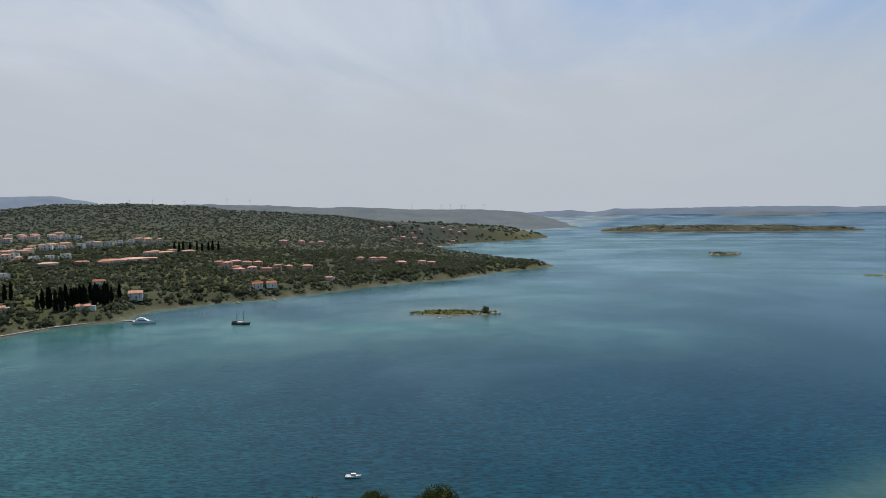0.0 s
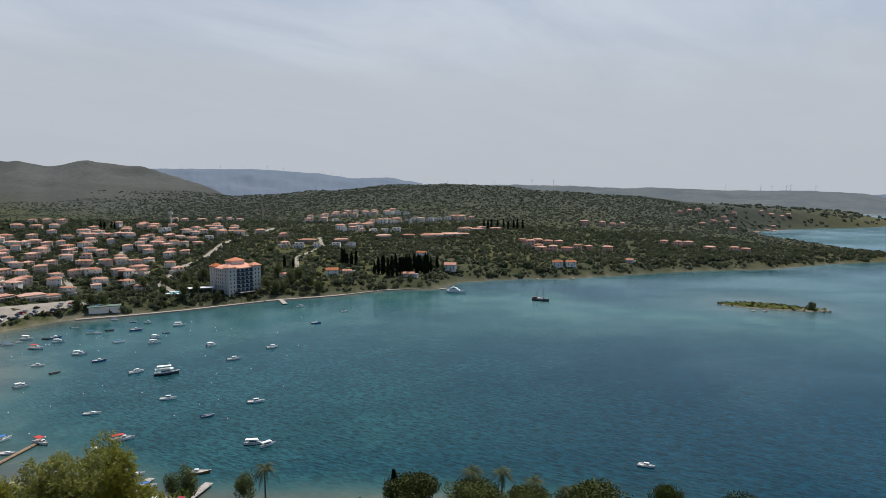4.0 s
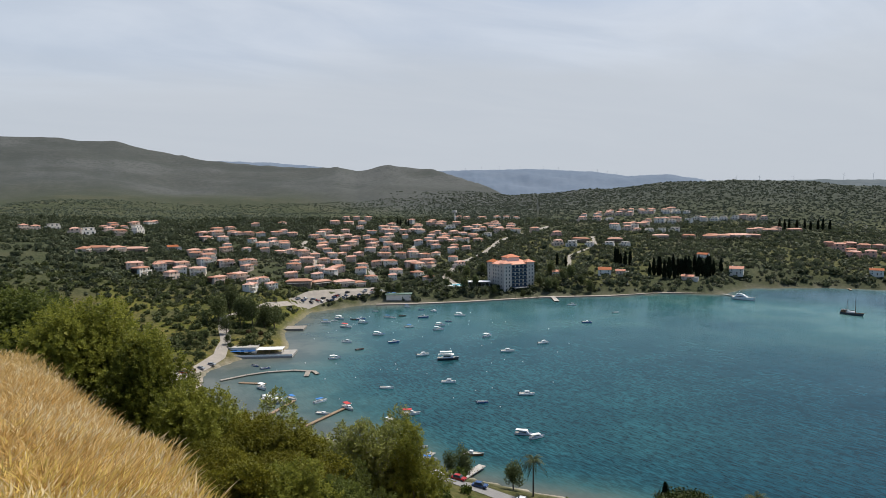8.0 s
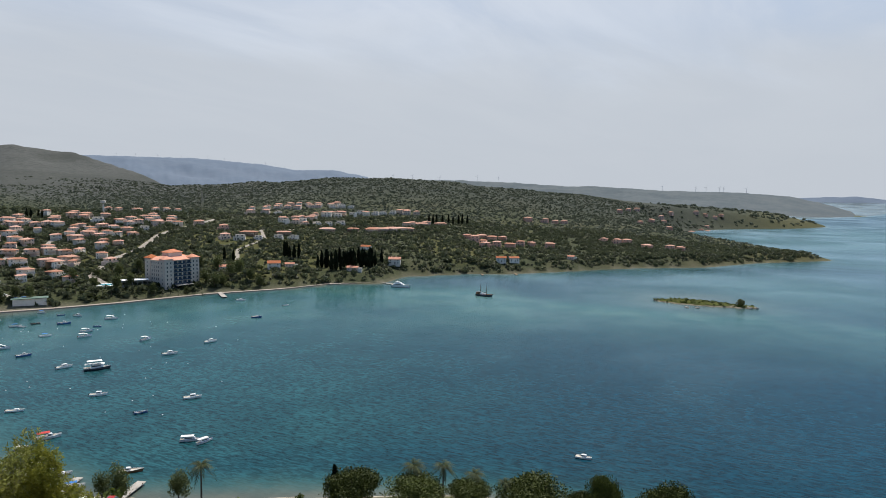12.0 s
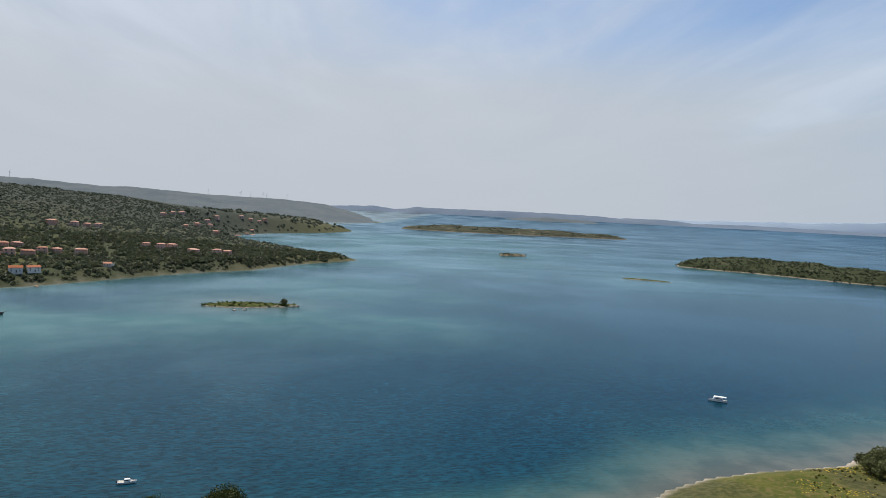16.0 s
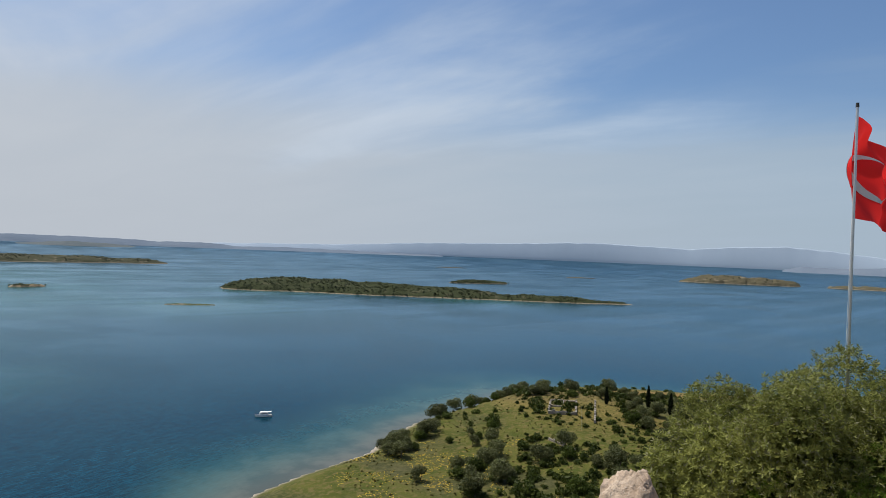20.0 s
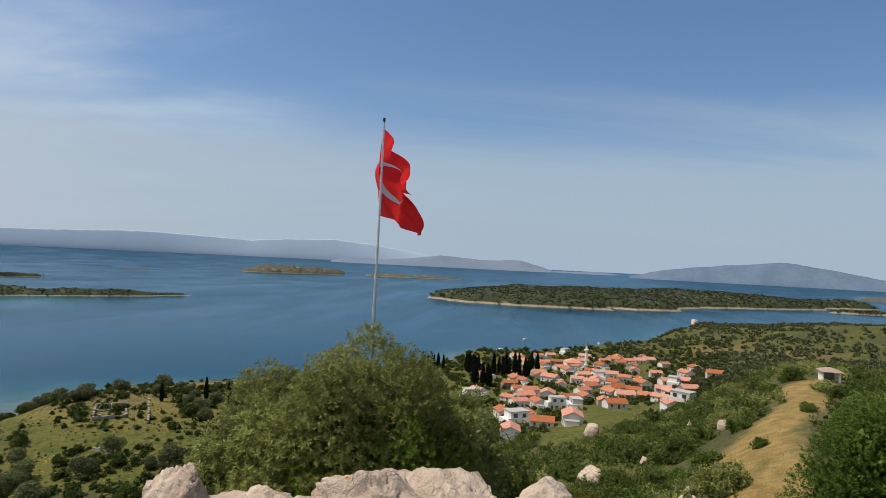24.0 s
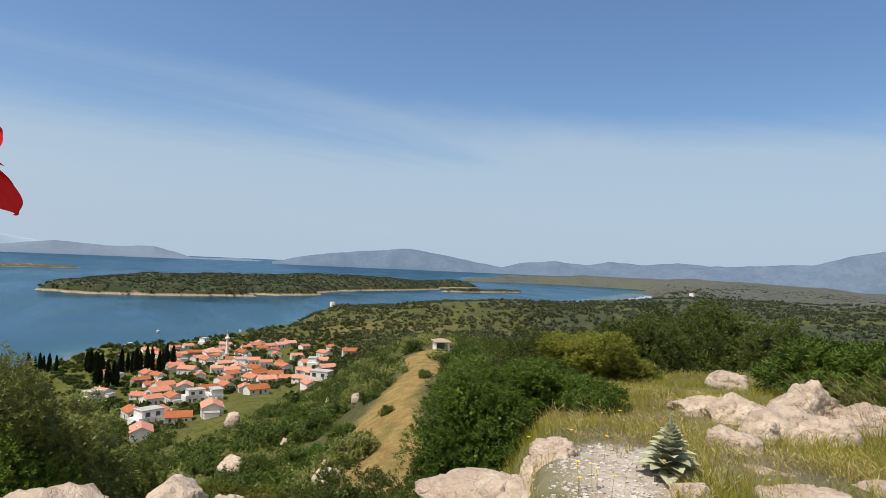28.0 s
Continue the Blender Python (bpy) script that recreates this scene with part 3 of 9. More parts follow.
# ---- islands ----
def island_material(name, low, scrub1, scrub2, line=2.2, bare=0.8):
    m, nt, b = nodes_of(name)
    geo = nt.nodes.new("ShaderNodeNewGeometry")
    pos = geo.outputs["Position"]
    sep = nt.nodes.new("ShaderNodeSeparateXYZ")
    nt.links.new(pos, sep.inputs[0])
    n1, n2 = noise_of(nt, pos, 0.05, 5, 0.6), noise_of(nt, pos, 0.35, 4, 0.6)
    green = link_mix(nt, range_of(nt, n2, 0.4, 0.6), scrub1, scrub2)
    green = link_mix(nt, range_of(nt, n1, 0.56, 0.68, 0, bare), green, low)
    shore = range_of(nt, calc(nt, "ADD", sep.outputs[2], calc(nt, "MULTIPLY", n1, -line)), line * 0.15, line * 0.6)
    col = link_mix(nt, shore, link_mix(nt, range_of(nt, n2, 0.4, 0.62), low, tuple(c * 0.6 for c in low)), green)
    tone = nt.nodes.new("ShaderNodeHueSaturation")
    tone.inputs["Value"].default_value, tone.inputs["Saturation"].default_value = 0.78, 1.05
    nt.links.new(col, tone.inputs["Color"])
    nt.links.new(tone.outputs[0], b.inputs["Base Color"])
    b.inputs["Roughness"].default_value = 0.95
    b.inputs["Specular IOR Level"].default_value = 0.1
    bump_of(nt, b, n2, 0.8, 1.5)
    return m


M["islet"] = island_material("islet_ground", (0.36, 0.31, 0.235), (0.045, 0.055, 0.016), (0.10, 0.11, 0.028), 0.8)
M["island"] = island_material("island_ground", (0.40, 0.31, 0.205), (0.034, 0.043, 0.019), (0.056, 0.064, 0.03), 4.5, 0.3)
M["bare_island"] = island_material("bare_island_ground", (0.24, 0.205, 0.155), (0.05, 0.056, 0.034), (0.082, 0.08, 0.048), 3)
M["rocky_island"] = island_material("rocky_island_ground", (0.30, 0.25, 0.18), (0.09, 0.082, 0.05), (0.15, 0.13, 0.085), 3)
M["low_island"] = island_material("low_island_ground", (0.36, 0.29, 0.205), (0.034, 0.043, 0.019), (0.056, 0.064, 0.03), 1.7, 0.15)


def ring_island(label, ring, height, material, power=0.55, lift=8.0, grid=(90, 50), seed=0, name="island"):
    """An island whose ground rises from the outline of its plan."""
    pts = np.array(ring, float)
    c = pts.mean(0)
    u, sv, vt = np.linalg.svd(pts - c)
    e1, e2 = vt[0], vt[1]
    pu, pv = (pts - c) @ e1, (pts - c) @ e2
    size = np.abs(pv).max()
    lift = max(lift, size * 0.3)
    gu = np.linspace(pu.min() - lift, pu.max() + lift, grid[0])
    gv = np.linspace(pv.min() - lift, pv.max() + lift, grid[1])
    U, V = np.meshgrid(gu, gv, indexing="ij")
    x, y = c[0] + U * e1[0] + V * e2[0], c[1] + U * e1[1] + V * e2[1]
    s = signed(x, y, ring)
    s = s + (fbm(x / (size * 0.4), y / (size * 0.4), seed) - 0.5) * size * 0.35
    t = np.clip(s / (size * 0.95), 0, 1)
    z = height * t ** power * (0.72 + 0.56 * fbm(x / (size * 0.8), y / (size * 0.8), seed + 5))
    z = np.where(s > 0, 0.3 + z, np.maximum(-3, s * 0.4))
    i, j = np.meshgrid(np.arange(grid[0] - 1), np.arange(grid[1] - 1), indexing="ij")
    n = grid[1]
    q = np.stack([i * n + j, (i + 1) * n + j, (i + 1) * n + j + 1, i * n + j + 1], -1).reshape(-1, 4)
    v = np.stack([x.ravel(), y.ravel(), z.ravel()], 1)
    q = q[v[q, 2].max(1) > -1.5]
    ob = tagged(new(name, big_mesh(name, v, q, material)), label, "island", group="islands of the bay", kind="structure")
    return ob, (x.ravel(), y.ravel(), z.ravel(), s.ravel())


def oval(ax, ay, bx, by, width, n=18, back=0.0):
    """A long island's plan between two end points."""
    a, b = Vector((ax, ay)), Vector((bx, by))
    d = (b - a) / 2
    p = Vector((-d.y, d.x)).normalized()
    if p.dot(a + b) < 0:
        p = -p
    c = (a + b) / 2 + p * width * 0.5 * back
    return [tuple(c + d * math.cos(t) + p * width * 0.5 * math.sin(t) * (0.85 + 0.15 * math.cos(3 * t))) for t in (2 * math.pi * k / n for k in range(n))]


ISLETS["A"] = ring_island("small grassy islet with shrubs and a rocky end", oval(-124, 526, -49, 534, 24), 2.2, M["islet"], seed=1, lift=3, name="islet")[1]
ISLETS["C"] = ring_island("tiny low islet with dark scrub", oval(266, 1236, 321, 1240, 26), 4.5, M["island"], seed=2, lift=4, name="islet")[1]
ISLETS["H"] = ring_island("flat bare sandy islet barely above water", oval(364, 866, 420, 832, 12), 1.3, M["islet"], seed=3, lift=3, name="islet")[1]
ISLETS["B"] = ring_island("long flat brown island across the bay", oval(140, 2500, 1010, 2360, 230, back=0.6), 24, M["bare_island"], 0.6, seed=4)[1]
ISLETS["D"] = ring_island("long scrub-covered island with a tan rocky shore", [(575, 1122), (640, 1058), (730, 950), (830, 838), (930, 735), (1030, 640), (1115, 566), (1128, 572), (1060, 665), (985, 770), (905, 930), (830, 1080), (750, 1190), (690, 1215), (610, 1180)], 24, M["low_island"], 0.7, seed=6, grid=(150, 60))[1]
ISLETS["E"] = ring_island("small scrub island with pale shore", oval(1300, 1225, 1462, 1150, 45), 9, M["low_island"], seed=7, lift=5)[1]
ISLETS["F"] = ring_island("rocky islet with sparse scrub", oval(2640, 1160, 2890, 770, 130), 32, M["rocky_island"], seed=8)[1]
ISLETS["F2"] = ring_island("low rocky islet in the open sea", oval(2930, 690, 3060, 250, 70), 14, M["rocky_island"], seed=9)[1]
ISLETS["G"] = ring_island("large wooded island with ochre cliffs along its shore",
                          [(1470, 168), (1385, 95), (1345, -5), (1372, -160), (1462, -325), (1560, -380), (1700, -520), (1830, -740), (2120, -1090), (2190, -1020), (2050, -640), (1930, -300), (1800, 0), (1640, 150)],
                          46, M["island"], 0.5, seed=10, grid=(130, 80))[1]
ISLETS["G2"] = ring_island("low scrub islet beside the large island", oval(1768, -812, 1840, -1130, 60), 10, M["island"], seed=12)[1]
ISLETS["S"] = ring_island("skerry in the open sea", oval(2480, 2450, 2610, 2330, 14), 4, M["bare_island"], seed=13, lift=4, name="islet")[1]
ISLETS["S2"] = ring_island("skerry in the open sea", oval(2240, 1460, 2330, 1380, 10), 3, M["bare_island"], seed=14, lift=4, name="islet")[1]


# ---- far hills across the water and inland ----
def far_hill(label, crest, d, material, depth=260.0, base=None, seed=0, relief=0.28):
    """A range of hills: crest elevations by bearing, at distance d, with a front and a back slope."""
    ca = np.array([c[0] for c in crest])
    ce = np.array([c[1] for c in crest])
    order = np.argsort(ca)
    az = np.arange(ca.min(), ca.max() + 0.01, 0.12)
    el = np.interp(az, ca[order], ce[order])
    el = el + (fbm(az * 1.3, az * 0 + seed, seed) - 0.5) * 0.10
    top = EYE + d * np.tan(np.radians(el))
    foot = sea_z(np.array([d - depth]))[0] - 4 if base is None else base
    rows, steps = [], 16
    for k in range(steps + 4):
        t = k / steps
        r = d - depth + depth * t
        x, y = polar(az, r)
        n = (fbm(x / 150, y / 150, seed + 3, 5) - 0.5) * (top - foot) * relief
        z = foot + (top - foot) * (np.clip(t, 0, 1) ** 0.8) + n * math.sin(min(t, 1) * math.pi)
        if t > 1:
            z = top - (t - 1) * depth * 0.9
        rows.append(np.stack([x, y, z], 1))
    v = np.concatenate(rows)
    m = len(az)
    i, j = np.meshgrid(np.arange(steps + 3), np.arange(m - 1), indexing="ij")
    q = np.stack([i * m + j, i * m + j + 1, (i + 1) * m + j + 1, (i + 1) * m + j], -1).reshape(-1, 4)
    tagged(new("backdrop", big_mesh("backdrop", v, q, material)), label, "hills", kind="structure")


# bluish greys carry aerial haze; the farthest nearly match the low sky
M["far_blue"] = hazed_material("far_blue_hills", (0.132, 0.165, 0.212), (0.148, 0.180, 0.225))
M["far_grey"] = hazed_material("far_grey_hills", (0.096, 0.114, 0.124), (0.124, 0.140, 0.146), 0.006)
M["far_slate"] = hazed_material("slate_blue_mountains", (0.090, 0.126, 0.174), (0.116, 0.152, 0.196), 0.007)
M["farthest"] = hazed_material("farthest_hills", (0.32, 0.385, 0.465), (0.325, 0.39, 0.47))
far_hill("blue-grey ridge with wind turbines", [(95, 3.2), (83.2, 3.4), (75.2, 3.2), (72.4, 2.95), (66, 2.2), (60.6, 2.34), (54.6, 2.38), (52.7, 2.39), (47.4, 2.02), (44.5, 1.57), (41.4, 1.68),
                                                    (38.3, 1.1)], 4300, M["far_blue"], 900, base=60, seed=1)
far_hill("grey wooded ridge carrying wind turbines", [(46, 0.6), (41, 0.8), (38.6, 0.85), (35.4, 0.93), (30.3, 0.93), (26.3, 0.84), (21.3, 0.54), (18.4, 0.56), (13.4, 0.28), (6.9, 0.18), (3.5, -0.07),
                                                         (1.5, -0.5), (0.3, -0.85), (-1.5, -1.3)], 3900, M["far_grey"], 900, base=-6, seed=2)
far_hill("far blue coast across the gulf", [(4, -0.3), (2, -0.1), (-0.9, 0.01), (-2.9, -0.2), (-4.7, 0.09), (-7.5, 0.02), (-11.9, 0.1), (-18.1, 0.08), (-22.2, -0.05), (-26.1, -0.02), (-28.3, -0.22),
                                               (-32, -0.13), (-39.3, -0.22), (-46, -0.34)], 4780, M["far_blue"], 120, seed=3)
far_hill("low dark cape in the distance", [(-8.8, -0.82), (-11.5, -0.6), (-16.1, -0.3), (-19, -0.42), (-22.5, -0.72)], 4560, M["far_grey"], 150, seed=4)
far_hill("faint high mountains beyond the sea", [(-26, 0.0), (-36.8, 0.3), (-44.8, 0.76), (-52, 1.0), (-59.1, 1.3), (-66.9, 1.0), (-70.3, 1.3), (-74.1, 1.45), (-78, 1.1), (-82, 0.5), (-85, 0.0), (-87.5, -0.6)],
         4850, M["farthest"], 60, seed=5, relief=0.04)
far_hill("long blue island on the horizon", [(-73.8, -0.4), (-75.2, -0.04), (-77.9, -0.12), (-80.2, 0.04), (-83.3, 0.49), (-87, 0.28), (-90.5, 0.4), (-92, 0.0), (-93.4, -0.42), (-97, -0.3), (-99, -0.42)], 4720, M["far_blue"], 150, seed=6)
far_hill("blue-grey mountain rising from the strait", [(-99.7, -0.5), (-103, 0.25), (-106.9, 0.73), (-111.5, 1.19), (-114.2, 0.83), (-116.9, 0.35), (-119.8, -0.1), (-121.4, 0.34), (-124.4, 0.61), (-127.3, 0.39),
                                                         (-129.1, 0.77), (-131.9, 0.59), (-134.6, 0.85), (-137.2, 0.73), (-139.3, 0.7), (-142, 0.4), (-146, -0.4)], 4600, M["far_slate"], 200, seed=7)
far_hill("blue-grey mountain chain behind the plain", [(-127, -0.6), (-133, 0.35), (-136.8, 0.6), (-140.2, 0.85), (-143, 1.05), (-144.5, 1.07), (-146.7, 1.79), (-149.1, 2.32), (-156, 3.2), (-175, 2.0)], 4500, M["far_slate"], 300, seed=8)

# ---- building blocks ----
def part(name, bm, material, parent, label="", at=None, mats=None):
    """Links a bmesh, or a ready mesh, as one mesh object under a thing or a part."""
    if isinstance(bm, bmesh.types.BMesh):
        me = bpy.data.meshes.new(name)
        bm.to_mesh(me)
        bm.free()
    else:
        me = bm
    if not me.materials:
        for one in (mats or [material]):
            me.materials.append(one)
    ob = new(name, me)
    ob.parent = parent
    if at:
        ob.location = at
    if label:
        ob["label"] = label
    return ob


def thing(name, label, category, group="", m=None):
    ob = tagged(new(name), label, category, group)
    ob.empty_display_size = 0.2
    if m:
        ob.matrix_basis = m
    return ob


def box(bm, x, y, z, sx, sy, sz, turn=0.0, index=0):
    """A block standing on z, centred on x, y."""
    m = Matrix.Translation((x, y, z + sz / 2)) @ Matrix.Rotation(turn, 4, "Z") @ Matrix.Diagonal((sx, sy, sz, 1))
    made = bmesh.ops.create_cube(bm, size=1, matrix=m)
    for f in {f for v in made["verts"] for f in v.link_faces}:
        f.material_index = index
    return made["verts"]


def boxed(*args, **kw):
    bm = bmesh.new()
    box(bm, *args, **kw)
    return bm


def tube(bm, a, b, r1, r2=None, n=8):
    a, b = Vector(a), Vector(b)
    d = b - a
    m = Matrix.Translation((a + b) / 2) @ d.to_track_quat("Z", "Y").to_matrix().to_4x4()
    return bmesh.ops.create_cone(bm, cap_ends=True, segments=n, radius1=r1, radius2=r1 if r2 is None else r2, depth=d.length, matrix=m)["verts"]


def hip_roof(sx, sy, h, over=0.5, z=0.0, ridge=None):
    """A hipped tile roof with eaves and a thin edge."""
    bm = bmesh.new()
    a, b = sx / 2 + over, sy / 2 + over
    r = max(0.0, a - b) if ridge is None else ridge
    low = [bm.verts.new((x, y, z - 0.18)) for x, y in ((-a, -b), (a, -b), (a, b), (-a, b))]
    eave = [bm.verts.new((x, y, z)) for x, y in ((-a, -b), (a, -b), (a, b), (-a, b))]
    t = [bm.verts.new((-r, 0, z + h)), bm.verts.new((r, 0, z + h))]
    bm.faces.new(low[::-1])
    for i in range(4):
        bm.faces.new((low[i], low[(i + 1) % 4], eave[(i + 1) % 4], eave[i]))
    bm.faces.new((eave[0], eave[1], t[1], t[0]))
    bm.faces.new((eave[1], eave[2], t[1]))
    bm.faces.new((eave[2], eave[3], t[0], t[1]))
    bm.faces.new((eave[3], eave[0], t[0]))
    return bm


def gable_roof(sx, sy, h, over=0.4, z=0.0):
    bm = bmesh.new()
    a, b, k = sx / 2 + over, sy / 2 + over, 0.16
    for side in (-1, 1):
        q = [(-a, 0, z + h), (a, 0, z + h), (a, side * b, z), (-a, side * b, z)]
        top = [bm.verts.new(p) for p in q]
        low = [bm.verts.new((p[0], p[1], p[2] - k)) for p in q]
        bm.faces.new(top if side < 0 else top[::-1])
        bm.faces.new(low[::-1] if side < 0 else low)
        for i in range(4):
            bm.faces.new((top[i], top[(i + 1) % 4], low[(i + 1) % 4], low[i]))
    bmesh.ops.recalc_face_normals(bm, faces=bm.faces[:])
    return bm


def gable_body(sx, sy, h, rise):
    bm = bmesh.new()
    a, b = sx / 2, sy / 2
    prof = [(-b, 0), (b, 0), (b, h), (0, h + rise), (-b, h)]
    e = [[bm.verts.new((x, y, z)) for y, z in prof] for x in (-a, a)]
    bm.faces.new(e[0][::-1]), bm.faces.new(e[1])
    for i in range(5):
        bm.faces.new((e[0][i], e[0][(i + 1) % 5], e[1][(i + 1) % 5], e[1][i]))
    bmesh.ops.recalc_face_normals(bm, faces=bm.faces[:])
    return bm


def window_mesh(w, h, name="window"):
    """A framed window set in the wall's face, seen from -y: a proud frame round a recessed dark pane."""
    bm = bmesh.new()
    t = 0.1

    def ring(x, z0, z1, y):
        return [bm.verts.new((px, y, pz)) for px, pz in ((-x, z0), (x, z0), (x, z1), (-x, z1))]

    rings = [ring(w / 2, 0, h, 0.02), ring(w / 2, 0, h, -0.12), ring(w / 2 - t, t, h - t, -0.12), ring(w / 2 - t, t, h - t, -0.03)]
    for a, b in zip(rings, rings[1:]):
        for i in range(4):
            bm.faces.new((a[i], a[(i + 1) % 4], b[(i + 1) % 4], b[i]))
    bm.faces.new(rings[-1]).material_index = 1
    bm.faces.new(rings[0][::-1])
    bmesh.ops.recalc_face_normals(bm, faces=bm.faces[:])
    me = bpy.data.meshes.new(name)
    bm.to_mesh(me)
    bm.free()
    me.materials.append(M["frame"]), me.materials.append(M["pane"])
    return me


def arch_panel(w, h, n, pier=0.45, thick=0.35):
    """An arcade: n round-headed openings in one wall, base at z 0, centred on x."""
    bm = bmesh.new()
    step = w / n
    r = (step - pier) / 2
    spring = max(0.3, h - r - 0.35)
    for k in range(n):
        c = -w / 2 + step * (k + 0.5)
        pts = [(c - step / 2, 0), (c - r, 0), (c - r, spring)]
        pts += [(c - r * math.cos(t), spring + r * math.sin(t)) for t in (math.pi * i / 10 for i in range(1, 10))]
        pts += [(c + r, spring), (c + r, 0), (c + step / 2, 0), (c + step / 2, h), (c - step / 2, h)]
        f = bm.faces.new([bm.verts.new((x, 0, z)) for x, z in pts])
        ext = bmesh.ops.extrude_face_region(bm, geom=[f])
        bmesh.ops.translate(bm, vec=(0, thick, 0), verts=[v for v in ext["geom"] if isinstance(v, bmesh.types.BMVert)])
    bmesh.ops.remove_doubles(bm, verts=bm.verts[:], dist=0.002)
    bmesh.ops.recalc_face_normals(bm, faces=bm.faces[:])
    return bm


def tile_material(name, c1, c2, c3):
    m, nt, b = nodes_of(name)
    tc = nt.nodes.new("ShaderNodeTexCoord").outputs["Object"]
    info = nt.nodes.new("ShaderNodeObjectInfo").outputs["Random"]
    n1, n2 = noise_of(nt, tc, 0.7, 5, 0.65), noise_of(nt, tc, 7, 3)
    col = link_mix(nt, range_of(nt, n1, 0.35, 0.65), c1, c2)
    col = link_mix(nt, range_of(nt, n2, 0.55, 0.75), col, c3)
    hsv = nt.nodes.new("ShaderNodeHueSaturation")
    nt.links.new(range_of(nt, info, 0, 1, 0.72, 1.2), hsv.inputs["Value"])
    nt.links.new(range_of(nt, info, 0, 1, 1.1, 0.8), hsv.inputs["Saturation"])
    nt.links.new(col, hsv.inputs["Color"])
    nt.links.new(hsv.outputs[0], b.inputs["Base Color"])
    b.inputs["Roughness"].default_value = 0.85
    wave = nt.nodes.new("ShaderNodeTexWave")
    wave.inputs["Scale"].default_value = 1.6
    nt.links.new(tc, wave.inputs["Vector"])
    bump_of(nt, b, wave.outputs["Fac"], 0.5, 0.08)
    return m


def glass_material(name, tint=(0.02, 0.03, 0.035), rough=0.06):
    m, nt, b = nodes_of(name)
    b.inputs["Base Color"].default_value = (*tint, 1)
    b.inputs["Roughness"].default_value = rough
    b.inputs["Specular IOR Level"].default_value = 0.6
    return m


